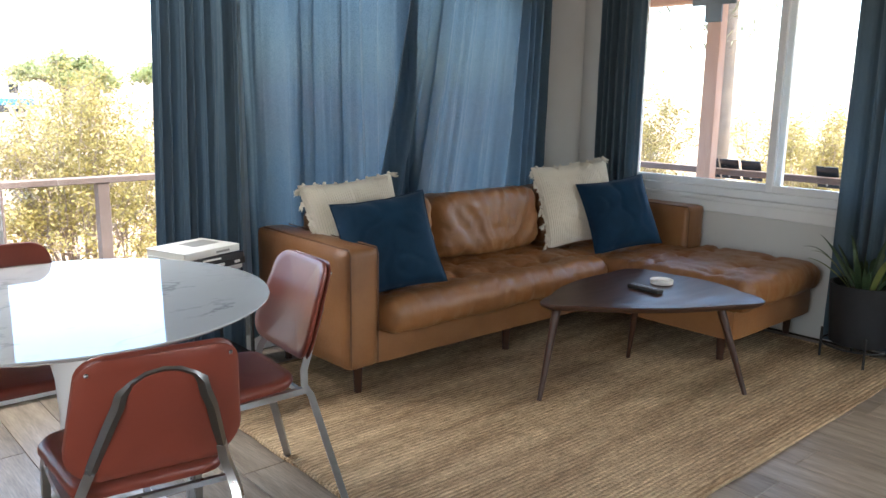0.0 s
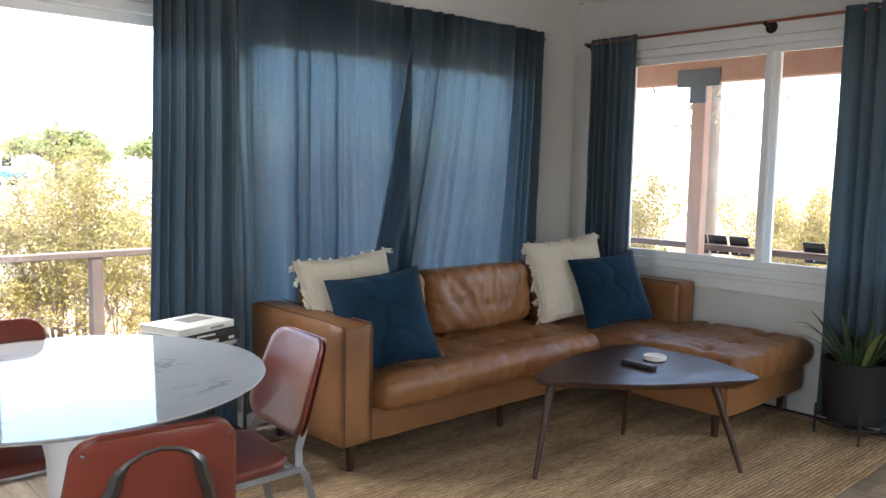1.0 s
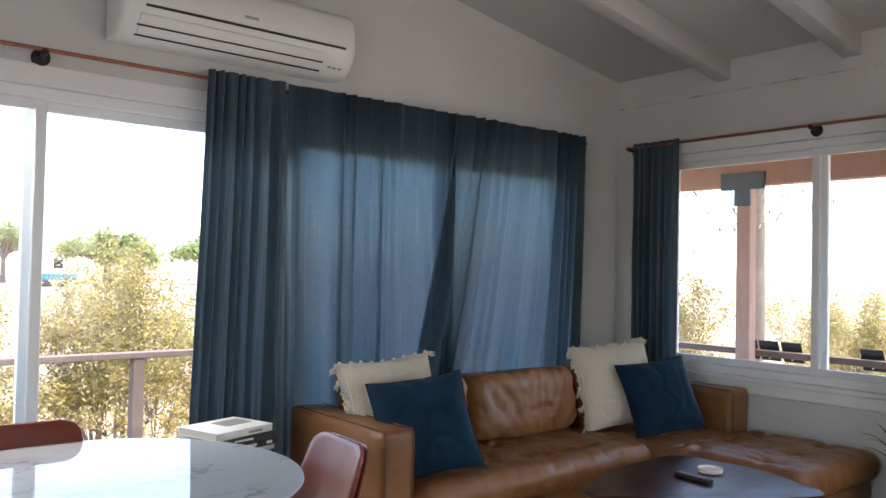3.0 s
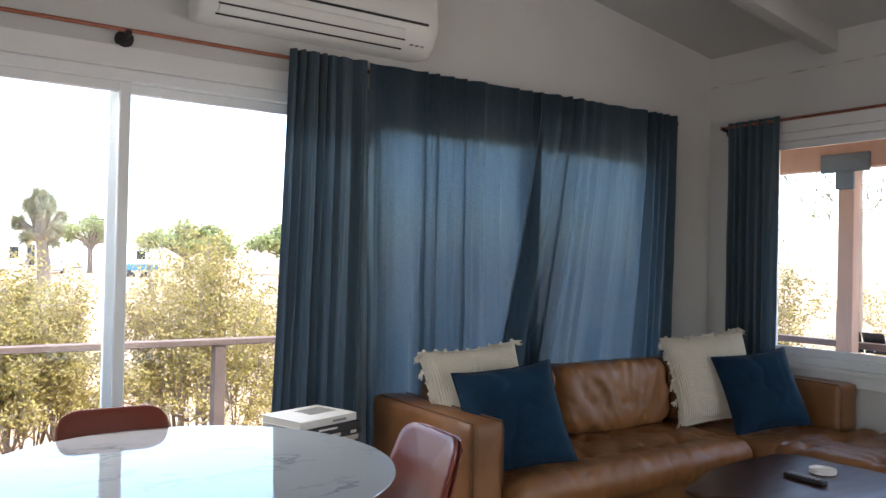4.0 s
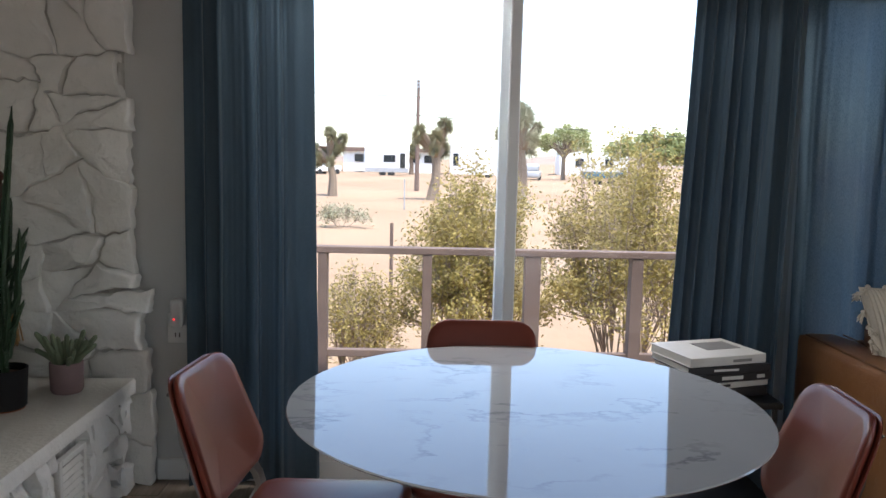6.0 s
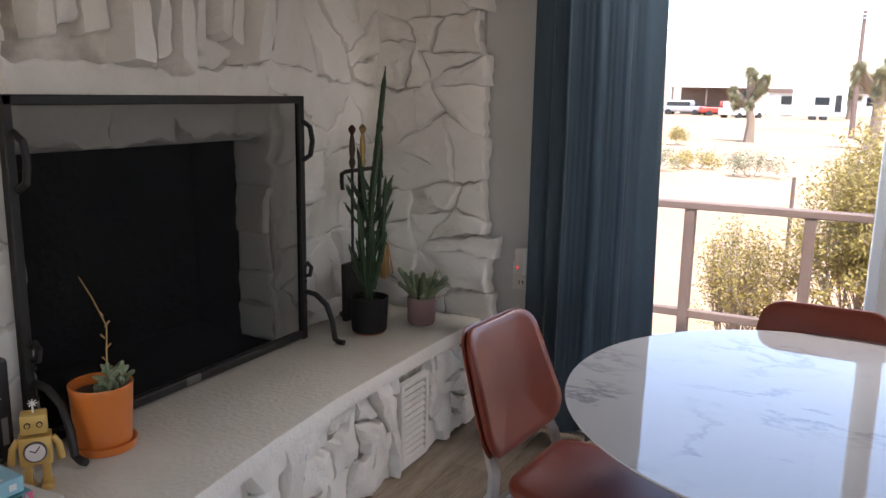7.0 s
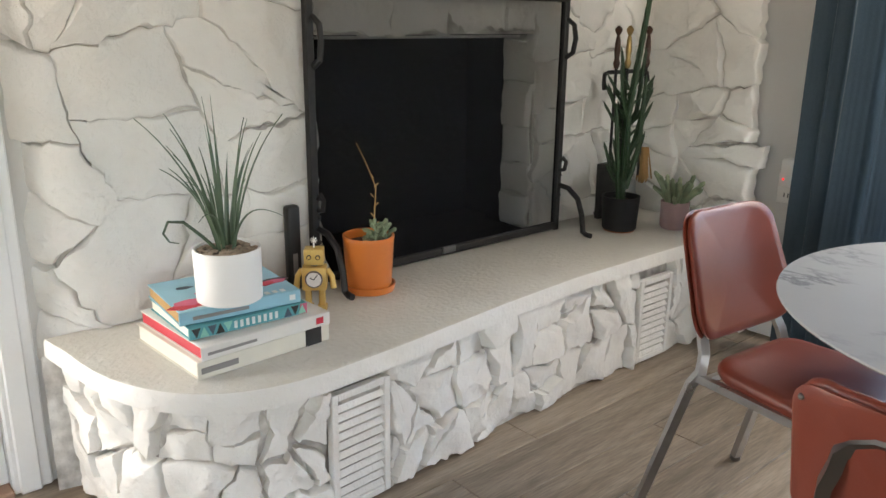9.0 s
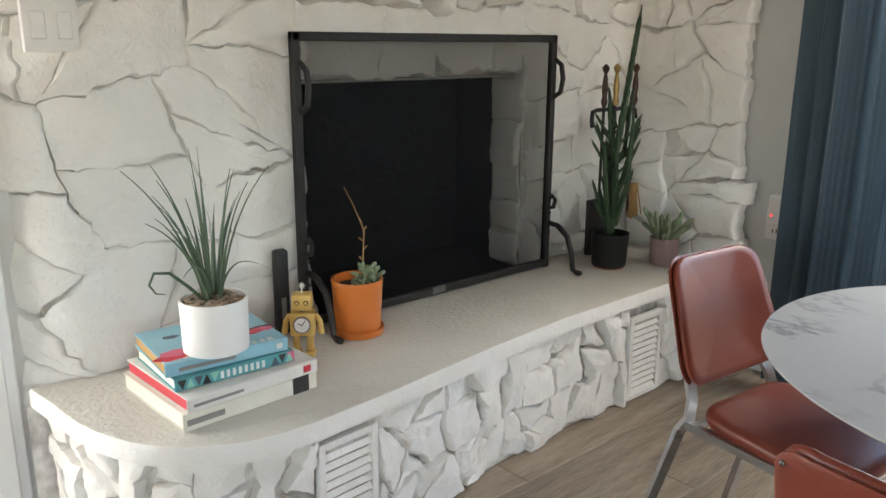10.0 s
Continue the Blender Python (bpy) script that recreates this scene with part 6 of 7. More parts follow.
for k in range(8):
    u = -0.150 + k * 0.020 + (0.14 if k > 4 else 0)
    up = k % 2
    bm = B()
    tri_ = [(u, 0.003 if up else 0.027), (u + 0.022, 0.003 if up else 0.027), (u + 0.011, 0.027 if up else 0.003)]
    fa = [bm.verts.new(M @ Vector((x, -0.1337, z))) for x, z in tri_]
    fb = [bm.verts.new(M @ Vector((x, -0.1310, z))) for x, z in tri_]
    bm.faces.new(fa)
    for i in range(3):
        bm.faces.new((fa[i], fb[i], fb[(i + 1) % 3], fa[(i + 1) % 3]))
    bmesh.ops.recalc_face_normals(bm, faces=bm.faces)
    part("spine_mark", bm, (ink, mint, book_slate)[k % 3], teal, smooth=0)
b = book(BKX - 0.005, BKY - 0.015, HZ + 0.113, 0.31, 0.25, 0.034, RB - 8, book_blue, "pale blue cookbook with pink cover pictures", ((0.1, 0.55, 0.3, 0.55, ink_grey), (0.9, 0.95, 0.3, 0.7, white_ink)), HB, page=rope_tan)
M = pose(BKX - 0.005, BKY - 0.015, HZ + 0.113, 0, 0, RB - 8)
r = random.Random(12)
for k in range(13):
    u, v, w_ = r.uniform(-0.13, 0.13), r.uniform(-0.10, 0.06), r.uniform(0.014, 0.034)
    turn = r.uniform(0, 6)
    bm = B()
    n = r.choice((5, 6, 7))
    ring = []
    for z in (0.0330, 0.0345 + 0.00012 * k):
        ring.append([bm.verts.new(M @ Vector((u + w_ * 1.5 * math.cos(math.tau * i / n + turn) * (1 + 0.4 * nz(i * 3.7, k)), v + w_ * 0.75 * math.sin(math.tau * i / n + turn) * (1 + 0.4 * nz(i * 2.9, k + 5)), z))) for i in range(n)])
    bm.faces.new(ring[1])
    for i in range(n):
        bm.faces.new((ring[0][i], ring[0][(i + 1) % n], ring[1][(i + 1) % n], ring[1][i]))
    bmesh.ops.recalc_face_normals(bm, faces=bm.faces)
    part("cover_picture", bm, (book_pink, ink, book_white, book_slate, book_pink, book_red)[k % 6], b, "bright cut-out cover picture", smooth=0)
for k in range(9):
    bm = B()
    box(bm, (-0.06 + k * 0.021, -0.117, 0.0332), (-0.060 + k * 0.021 + 0.012, -0.100, 0.0348), m=M)
    part("cover_mark", bm, white_ink, b, smooth=0)

# robot alarm clock
RC = Vector((-0.625, 1.975, HZ))
M = Matrix.Translation(RC) @ pose(0, 0, 0, 0, 0, 52) @ Matrix.Diagonal((1.15, 1.15, 1.1, 1))   # faces local -y
rc = thing("alarm_clock", RC, "small brass-yellow alarm clock shaped like a robot", "clock")


def rbox(name, lo, hi, material=gold, bev=0.004, label=""):
    bm = B()
    box(bm, lo, hi, bev, 2, m=M)
    return part(name, bm, material, rc, label)


rbox("body", (-0.030, -0.022, 0.060), (0.030, 0.022, 0.122))
head = rbox("head", (-0.024, -0.020, 0.128), (0.024, 0.020, 0.170))
rbox("neck", (-0.008, -0.008, 0.120), (0.008, 0.008, 0.130), dark_steel)
for s in (-1, 1):
    rbox("leg", (s * 0.017 - 0.008, -0.009, 0.014), (s * 0.017 + 0.008, 0.009, 0.062))
    rbox("foot", (s * 0.017 - 0.012, -0.024, 0.001), (s * 0.017 + 0.012, 0.014, 0.016))
    bm = B()
    tube(bm, [M @ Vector((s * 0.031, 0, 0.112)), M @ Vector((s * 0.042, -0.002, 0.095)), M @ Vector((s * 0.046, -0.004, 0.062))], [0.008, 0.008, 0.009], 10)
    part("arm", bm, gold, rc)
    bm = B()
    tube(bm, [M @ Vector((s * 0.011, -0.0195, 0.150)), M @ Vector((s * 0.011, -0.0225, 0.150))], 0.007, 14)
    part("eye", bm, plastic_black, head)
    bm = B()
    tube(bm, [M @ Vector((s * 0.011, -0.022, 0.150)), M @ Vector((s * 0.011, -0.0240, 0.150))], 0.0045, 14)
    part("eye_lens", bm, gold, head)
bm = B()
tube(bm, [M @ Vector((0, -0.0215, 0.092)), M @ Vector((0, -0.0265, 0.092))], 0.025, 28)
dial = part("dial_rim", bm, dark_steel, rc, "steel clock rim")
bm = B()
tube(bm, [M @ Vector((0, -0.0255, 0.092)), M @ Vector((0, -0.0280, 0.092))], 0.021, 28)
part("clock_face", bm, pot_white, dial, "white clock face")
for ang, ln in ((35, 0.016), (-60, 0.011)):
    bm = B()
    a = radians(ang)
    tube(bm, [M @ Vector((0, -0.0290, 0.092)), M @ Vector((ln * math.sin(a), -0.0290, 0.092 + ln * math.cos(a)))], 0.0012, 5)
    part("clock_hand", bm, plastic_black, dial)
bm = B()
tube(bm, [M @ Vector((0, 0, 0.168)), M @ Vector((0, 0, 0.190))], 0.0025, 6)
for k in range(8):
    a = math.tau * k / 8
    tube(bm, [M @ Vector((0, 0, 0.190)), M @ Vector((0.009 * math.cos(a), 0, 0.190 + 0.009 * math.sin(a)))], 0.0016, 5)
part("antenna", bm, white_ink, rc, "white star-shaped antenna knob")

# long lighter case standing against the stone
bm = B()
box(bm, (-0.034, -0.022, 0.0), (0.0, 0.022, 0.268), 0.010, 3, m=Matrix.Translation((-0.80, 2.018, HZ + 0.001)))
lc = single("lighter_box", bm, plastic_black, "slim black upright box leaning by the fire screen", "box")
bm = B()
box(bm, (-0.8005, 2.008, HZ + 0.05), (-0.7990, 2.024, HZ + 0.12))
part("printed_label", bm, ink_grey, lc, local=True)

# light switch on the stone, outlet with night light on the plaster
sw = thing("light_switch", (-0.84, 1.45, 1.36), "white double light switch plate on the stone", "light switch")
bm = B()
box(bm, (-0.872, 1.39, 1.302), (-0.850, 1.517, 1.425), 0.004, 2)
part("plate", bm, plastic_white, sw)
for y in (1.424, 1.484):
    bm = B()
    box(bm, (-0.852, y - 0.017, 1.332), (-0.844, y + 0.017, 1.398), 0.003, 1)
    part("rocker", bm, plastic_white, sw)
ol = thing("wall_outlet", (-0.21, WA, 0.65), "white wall outlet with a plugged-in night light", "outlet")
bm = B()
box(bm, (-0.25, WA - 0.007, 0.57), (-0.17, WA - 0.0005, 0.69), 0.003, 1)
plate = part("plate", bm, plastic_white, ol)
for z in (0.595, 0.60):
    for x in (-0.218, -0.202):
        bm = B()
        box(bm, (x - 0.002, WA - 0.0085, z), (x + 0.002, WA - 0.0065, z + 0.012))
        part("slot", bm, plastic_black, plate)
bm = B()
box(bm, (-0.228, WA - 0.05, 0.64), (-0.178, WA - 0.0065, 0.755), 0.012, 3)
nl = part("night_light", bm, plastic_white, ol, "small plug-in night light")
red = bpy.data.materials.new("led_red")
red.use_nodes = True
nn_, ll_, pp_ = nodes_of(red)
pp_.inputs["Base Color"].default_value = (0.8, 0.02, 0.02, 1)
pp_.inputs["Emission Color"].default_value = (1, 0.03, 0.03, 1)
pp_.inputs["Emission Strength"].default_value = 0.6
bm = B()
bmesh.ops.create_uvsphere(bm, u_segments=8, v_segments=6, radius=0.004, matrix=Matrix.Translation((-0.21, WA - 0.051, 0.675)))
part("indicator", bm, red, nl, "tiny red indicator light")


# ---------- outside: deck, rail, porch ----------
GZ = -0.75
deck = thing("deck", (1.8, 4.9, -0.05), "weathered wooden deck outside the windows", "deck", kind="structure")
y = WA + TH + 0.005
while y < 5.62:
    bm = B()
    box(bm, (-4.0, y, -0.075), (6.9, y + 0.135, -0.045), 0.004, 1)
    part("board", bm, deck_wood, deck, smooth=0)
    y += 0.142
bm = B()
box(bm, (-4.0, 5.56, -0.30), (6.9, 5.60, -0.08))
part("rim_joist", bm, rail_wood, deck)
x = WB + TH + 0.005
while x < 6.85:
    bm = B()
    box(bm, (x, -3.0, -0.073), (x + 0.135, y - 0.15 - 1.55, -0.043), 0.004, 1)
    part("board", bm, deck_wood, deck, smooth=0)
    x += 0.142

rail = thing("deck_railing", (1.5, 5.5, 0), "brown painted deck railing with square posts", "railing")
RZ = 0.797
bm = B()
box(bm, (-4.0, 5.455, RZ - 0.04), (6.5, 5.545, RZ), 0.004, 1)
part("top_rail", bm, rail_wood, rail)
bm = B()
box(bm, (-4.0, 5.475, 0.125), (6.5, 5.525, 0.17), 0.004, 1)
part("bottom_rail", bm, rail_wood, rail)
for x, w in ((-3.0, 0.045), (-1.9, 0.045), (-0.8, 0.03), (0.173, 0.028), (0.796, 0.028), (1.43, 0.048), (2.06, 0.036), (2.7, 0.03), (3.4, 0.045), (4.4, 0.03), (5.4, 0.045)):
    bm = B()
    box(bm, (x - w, 5.50 - 0.04, -0.045), (x + w, 5.50 + 0.04, RZ - 0.04), 0.003, 1)
    part("post", bm, rail_wood, rail)
rail2 = thing("deck_railing", (6.45, 2.0, 0), "low brown side railing of the porch", "railing")
bm = B()
box(bm, (6.40, -3.0, 0.72), (6.48, 5.45, 0.77), 0.004, 1)
part("top_rail", bm, rail_wood, rail2)
for y in (-2, -0.6, 0.8, 2.2, 5.0):
    bm = B()
    box(bm, (6.41, y - 0.035, -0.043), (6.47, y + 0.035, 0.72), 0.003, 1)
    part("post", bm, rail_wood, rail2)

porch = thing("porch_roof", (6.3, 2.0, 2.0), "wooden porch roof edge with a post and bracket", "porch roof", kind="structure")
bm = B()
box(bm, (6.24, -3.0, 2.09), (6.36, 5.2, 2.32), 0.006, 1)
part("beam", bm, post_wood, porch)
bm = B()
box(bm, (WB + TH, -3.0, 2.33), (6.75, 5.3, 2.37))
part("roof_deck", bm, post_wood, porch)
bm = B()
box(bm, (6.25, 3.66, -0.043), (6.35, 3.78, 2.09), 0.005, 1)
part("post", bm, post_wood, porch)
bm = B()
box(bm, (6.225, 3.53, 2.06), (6.24, 3.91, 2.20), 0.002, 1)
box(bm, (6.225, 3.65, 1.93), (6.248, 3.79, 2.07), 0.002, 1)
part("bracket", bm, bracket_grey, porch, "grey steel T bracket")

for k, y in enumerate((3.80, 3.62, 3.43, 2.82, 2.62)):
    sp_ = thing("solar_panel", (6.52, y, 0.77), "small dark solar panel leaning on the rail", "solar panel", "solar panels on the rail")
    M = Matrix.Translation((6.50, y, 0.775)) @ pose(0, 0, 0, 0, -22, 0)
    bm = B()
    box(bm, (-0.006, -0.083, -0.10), (0.006, 0.083, 0.075), 0.003, 1, m=M)
    part("panel", bm, dark_glass, sp_)
    bm = B()
    tube(bm, [(6.505, y, 0.70), (6.485, y, 0.74)], 0.008, 6)
    part("clip", bm, metal_grey, sp_)

# ---------- desert ground ----------
bm = B()


def groundf(u, v):
    # finer near the house
    x = (u * 2 - 1)
    y = (v * 2 - 1)
    X = 3 + 900 * math.copysign(abs(x) ** 3, x)
    Y = 4 + 900 * math.copysign(abs(y) ** 3, y)
    d = math.hypot(X - 3, Y - 4)
    z = GZ + 0.10 * nz(X * 0.15, Y * 0.15) * min(1, d / 8) + 0.4 * nz(X * 0.02, Y * 0.02) * min(1, d / 60)
    if -2 < X < 7.2 and -4 < Y < 6.2:
        z = min(z, GZ)
    return Vector((X, Y, z))


grid(bm, 120, 120, groundf)
ground = single("ground", bm, sand, "dry sandy desert ground with tracks", "ground", kind="structure")


def bush(at, width, height, seed, leaves, stems, label, dens=1.0, leaf_mat=creosote, twig=0.7, leaf=0.016):
    """A creosote bush: many thin stems fanning out of one crown, with sprays of tiny leaves."""
    r = random.Random(seed)
    ob = thing("desert_bush", at, label, "bush", "desert bushes")
    at = Vector(at)
    bs, bl = B(), B()
    W = width / 2
    # limbs that fork on their way out, each fork ending in a leafy spray
    ends = []
    for s in range(max(5, stems // 7)):
        a = math.tau * (s + r.random()) / max(5, stems // 7)
        reach = math.sqrt(r.uniform(0.04, 1.0))
        p0 = at + Vector((0.10 * math.cos(a), 0.10 * math.sin(a), -0.03))
        fork = at + Vector((W * 0.5 * reach * math.cos(a), W * 0.5 * reach * math.sin(a), height * r.uniform(0.14, 0.36)))
        mid = p0.lerp(fork, 0.5) + Vector((r.uniform(-0.05, 0.05), r.uniform(-0.05, 0.05), -0.02))
        tube(bs, [p0, mid, fork], [0.013, 0.010, 0.008], 5)
        for k in range(10):
            b = a + r.gauss(0, 0.6)
            e = W * min(1.05, max(0.05, reach * r.uniform(0.55, 1.25)))
            lift = math.sqrt(max(0.05, 1.08 - (e / W) ** 2))
            z = height * (0.22 + 0.76 * lift * r.uniform(0.25, 1.0))
            tip = at + Vector((e * math.cos(b), e * math.sin(b), z))
            bend = fork.lerp(tip, 0.55) + Vector((r.uniform(-0.07, 0.07), r.uniform(-0.07, 0.07), -0.04))
            tube(bs, [fork, bend, tip], [0.006, 0.004, 0.0015], 4)
            ends.append((bend, tip))
    per = max(4, leaves // len(ends))
    for p, tip in ends:
        spread = r.uniform(0.6, 1.3) * 0.24 * twig * min(1.0, 0.45 + W * 0.45)
        for k in range(7):
            s0 = p.lerp(tip, r.uniform(0.25, 1.0))
            q = s0 + Vector((r.uniform(-1, 1), r.uniform(-1, 1), r.uniform(-0.6, 0.8))).normalized() * spread * r.uniform(0.5, 1.1)
            tube(bs, [s0, q], [0.003, 0.0012], 3)
            for j in range(per // 7 + 1):
                c = s0.lerp(q, r.uniform(0.25, 1.1)) + Vector((r.gauss(0, 1), r.gauss(0, 1), r.gauss(0, 1))) * (0.030 + leaf)
                d = Vector((r.uniform(-1, 1), r.uniform(-1, 1), r.uniform(-0.3, 1))).normalized()
                e = d.cross(Vector((r.uniform(-1, 1), r.uniform(-1, 1), r.uniform(-1, 1)))).normalized()
                l, w = leaf * r.uniform(0.6, 1.3), leaf * r.uniform(0.35, 0.6)
                bl.faces.new([bl.verts.new(c - d * l), bl.verts.new(c + e * w), bl.verts.new(c + d * l), bl.verts.new(c - e * w)])
    part("stems", bs, stem, ob, smooth=0)
    tagged(part("foliage", bl, leaf_mat, ob, smooth=0), kind="stuff")
    return ob


bush((1.20, 7.7, GZ), 1.45, 2.15, 21, 24000, 120, "large dense olive creosote bush behind the railing", leaf=0.019)
bush((2.54, 7.5, GZ), 1.85, 2.48, 22, 24000, 130, "tall olive-yellow creosote bush with grey forking stems", leaf=0.019)
bush((4.00, 7.8, GZ), 1.8, 2.45, 29, 17000, 110, "pale creosote bush further along the railing", leaf=0.0155)
bush((5.3, 8.2, GZ), 1.6, 2.0, 30, 9000, 80, "creosote bush behind the curtained window", leaf=0.016)
bush((0.22, 7.6, GZ), 0.72, 1.25, 23, 6500, 70, "small brownish creosote bush near the deck", leaf=0.015)
bush((-2.2, 8.2, GZ), 1.7, 1.5, 24, 9000, 70, "golden creosote bush beside the deck", leaf=0.015)
bush((9.2, 6.6, GZ), 2.4, 2.5, 25, 14000, 90, "sunlit creosote bush beyond the porch", leaf=0.021)
bush((9.6, 4.4, GZ), 2.2, 2.1, 26, 12000, 80, "yellow creosote bush seen past the porch post", leaf=0.021)
bush((10.6, 8.9, GZ), 2.6, 2.8, 28, 11000, 80, "large pale creosote bush by the tree trunk", leaf=0.021)
r = random.Random(77)
for k, (x, y, w, h) in enumerate(((-4.5, 24, 1.8, 0.9), (-3.4, 25.6, 1.4, 0.55), (-1.6, 24, 2.0, 0.7), (-6.5, 38, 1.0, 0.8), (-14, 30, 2.0, 1.2), (-22, 46, 2.6, 1.5), (4, 30, 2.2, 1.0), (9, 34, 2.4, 1.3), (14, 28, 2.6, 1.5), (18, 30, 2.6, 1.6),
                              (15, 11, 2.2, 1.6), (16, 7.0, 2.4, 1.7), (18, 13, 2.6, 1.8), (23, 12, 2.6, 1.9), (26, 20, 3, 2), (-9, 16, 2.0, 1.3), (-13, 20, 2.2, 1.4))):
    bush((x, y, GZ + 0.02), w, h, 40 + k, 900, 16, "distant dry desert shrub on the sand", leaf=0.045, twig=1.0, leaf_mat=creosote if k % 2 else joshua)


def cholla(at, height, seed):
    """A pale cholla cactus: jointed stubby branches covered in spines."""
    r = random.Random(seed)
    ob = thing("cholla_cactus", at, "pale golden spiny cholla cactus", "cactus", "cholla cacti")
    at = Vector(at)
    bm = B()
    tube(bm, [at + Vector((0, 0, -0.05)), at + Vector((0, 0, height * 0.5))], [0.06, 0.05], 7)
    part("trunk", bm, bark, ob)
    for k in range(26):
        z = height * r.uniform(0.25, 0.8)
        a = r.uniform(0, math.tau)
        p = at + Vector((0, 0, z))
        bm = B()
        for j in range(3):
            d = Vector((math.cos(a), math.sin(a), r.uniform(0.1, 0.9))).normalized()
            q = p + d * 0.16
            tube(bm, [p, p.lerp(q, 0.3), p.lerp(q, 0.7), q], [0.03, 0.05, 0.05, 0.02], 7)
            for s in range(46):
                t = r.random()
                c = p.lerp(q, t)
                e = Vector((r.uniform(-1, 1), r.uniform(-1, 1), r.uniform(-1, 1))).normalized()
                f = e.cross(d).normalized() * 0.005
                bm.faces.new((bm.verts.new(c + f), bm.verts.new(c - f), bm.verts.new(c + e * 0.085)))
            p = q
            a += r.uniform(-0.7, 0.7)
        part("branch", bm, cholla_gold, ob, smooth=0)
    return ob



cholla((11.0, 4.7, GZ), 1.7, 1)
cholla((11.4, 3.6, GZ), 1.5, 2)
cholla((12.5, 5.4, GZ), 1.6, 3)


def joshua_tree(at, height, seed, label="shaggy Joshua tree with tufted crown"):
    r = random.Random(seed)
    ob = thing("joshua_tree", at, label, "tree", "Joshua trees")
    at = Vector(at)
    bt, bl = B(), B()
    ends = []
    tr = height * 0.055
    crown = at + Vector((r.uniform(-0.2, 0.2), r.uniform(-0.2, 0.2), height * 0.5))
    tube(bt, [at + Vector((0, 0, -0.1)), at.lerp(crown, 0.5) + Vector((0.1, 0, 0)), crown], [tr * 1.4, tr, tr * 0.9], 8)
    for k in range(16):
        a = math.tau * k / 7 + r.uniform(-0.4, 0.4)
        ln = height * r.uniform(0.05, 0.24)
        q = crown + Vector((math.cos(a) * ln, math.sin(a) * ln, height * r.uniform(-0.02, 0.42) * (1.15 - 1.7 * ln / height)))
        tube(bt, [crown - Vector((0, 0, 0.1)), crown.lerp(q, 0.5), q], [tr * 0.8, tr * 0.7, tr * 0.6], 6)
        ends.append(q)
    for q in ends:
        for s in range(300):
            d = Vector((r.uniform(-1, 1), r.uniform(-1, 1), r.uniform(-0.9, 1))).normalized()
            e = d.cross(Vector((0.3, 0.5, 0.8))).normalized()
            l = height * r.uniform(0.07, 0.12)
            b = q + d * 0.02 - Vector((0, 0, r.uniform(0, height * 0.05)))
            bl.faces.new((bl.verts.new(b + e * 0.03), bl.verts.new(b - e * 0.03), bl.verts.new(b + d * l)))
    part("trunk", bt, bark, ob)
    tagged(part("crown", bl, joshua, ob, smooth=0), kind="stuff")
    return ob


def leafy_tree(at, width, height, seed, label):
    r = random.Random(seed)
    ob = thing("tree", at, label, "tree", "distant trees")
    at = Vector(at)
    bt, bl = B(), B()
    top = at + Vector((0, 0, height * 0.5))
    tube(bt, [at - Vector((0, 0, 0.1)), top], [width * 0.05, width * 0.03], 8)
    cl = []
    for k in range(30):
        a = r.uniform(0, math.tau)
        rr = width / 2 * math.sqrt(r.random())
        q = at + Vector((rr * math.cos(a), rr * math.sin(a), height * (0.45 + 0.45 * r.random() * (1 - 0.5 * (2 * rr / width) ** 2))))
        tube(bt, [top.lerp(at, r.uniform(0, 0.4)), top.lerp(q, 0.6), q], [width * 0.02, width * 0.012, 0.01], 5)
        cl.append(q)
    for k in range(5200):
        q = r.choice(cl)
        c = q + Vector((r.gauss(0, 1), r.gauss(0, 1), r.gauss(0, 0.7))) * width * 0.055
        d = Vector((r.uniform(-1, 1), r.uniform(-1, 1), r.uniform(-1, 1))).normalized()
        e = d.cross(Vector((r.uniform(-1, 1), 0.3, 0.8))).normalized()
        s = width * 0.024
        bl.faces.new([bl.verts.new(c - d * s), bl.verts.new(c + e * s), bl.verts.new(c + d * s), bl.verts.new(c - e * s)])
    part("trunk", bt, bark, ob)
    tagged(part("crown", bl, tree_green, ob, smooth=0), kind="stuff")
    return ob


joshua_tree((-4.0, 42.5, GZ), 3.7, 1)
joshua_tree((1.2, 41.0, GZ), 4.4, 2)
joshua_tree((6.3, 46.0, GZ), 5.6, 3, "tall dense Joshua tree")
joshua_tree((-0.7, 95.0, GZ), 4.5, 4)
joshua_tree((-30, 60.0, GZ), 5.0, 5)
leafy_tree((14.3, 78, GZ), 5, 6.4, 1, "round green tree behind the yard")
leafy_tree((23, 78, GZ), 8, 5.4, 2, "spreading green tree behind the yard")
leafy_tree((36, 84, GZ), 9, 5.8, 3, "broad green tree far off")
# bark-covered trunk close to the porch
big = thing("tree", (9.4, 5.4, GZ), "tall shaggy tree trunk beside the porch", "tree", "distant trees")
bm = B()
tube(bm, [(9.4 + 0.02 * nz(z, 1), 5.4 + 0.12 * nz(z * 0.5, 7), GZ - 0.1 + z) for z in [0.4 * i for i in range(13)]], [0.13 + 0.02 * nz(i * 3.1, 2) for i in range(13)], 12)
part("trunk", bm, bark, big)
bm = B()
r = random.Random(31)
for k in range(900):
    z = r.uniform(2.4, 4.3)
    a = r.uniform(0, math.tau)
    c = Vector((9.4 + r.uniform(0, 0.7) * math.cos(a), 5.4 + r.uniform(0, 1.2) * math.sin(a), GZ + z + 0.3))
    d = Vector((r.uniform(-1, 1), r.uniform(-1, 1), r.uniform(-1, 0.4))).normalized()
    e = d.cross(Vector((0.2, 0.4, 0.9))).normalized() * 0.012
    bm.faces.new((bm.verts.new(c + e), bm.verts.new(c - e), bm.verts.new(c + d * 0.2)))
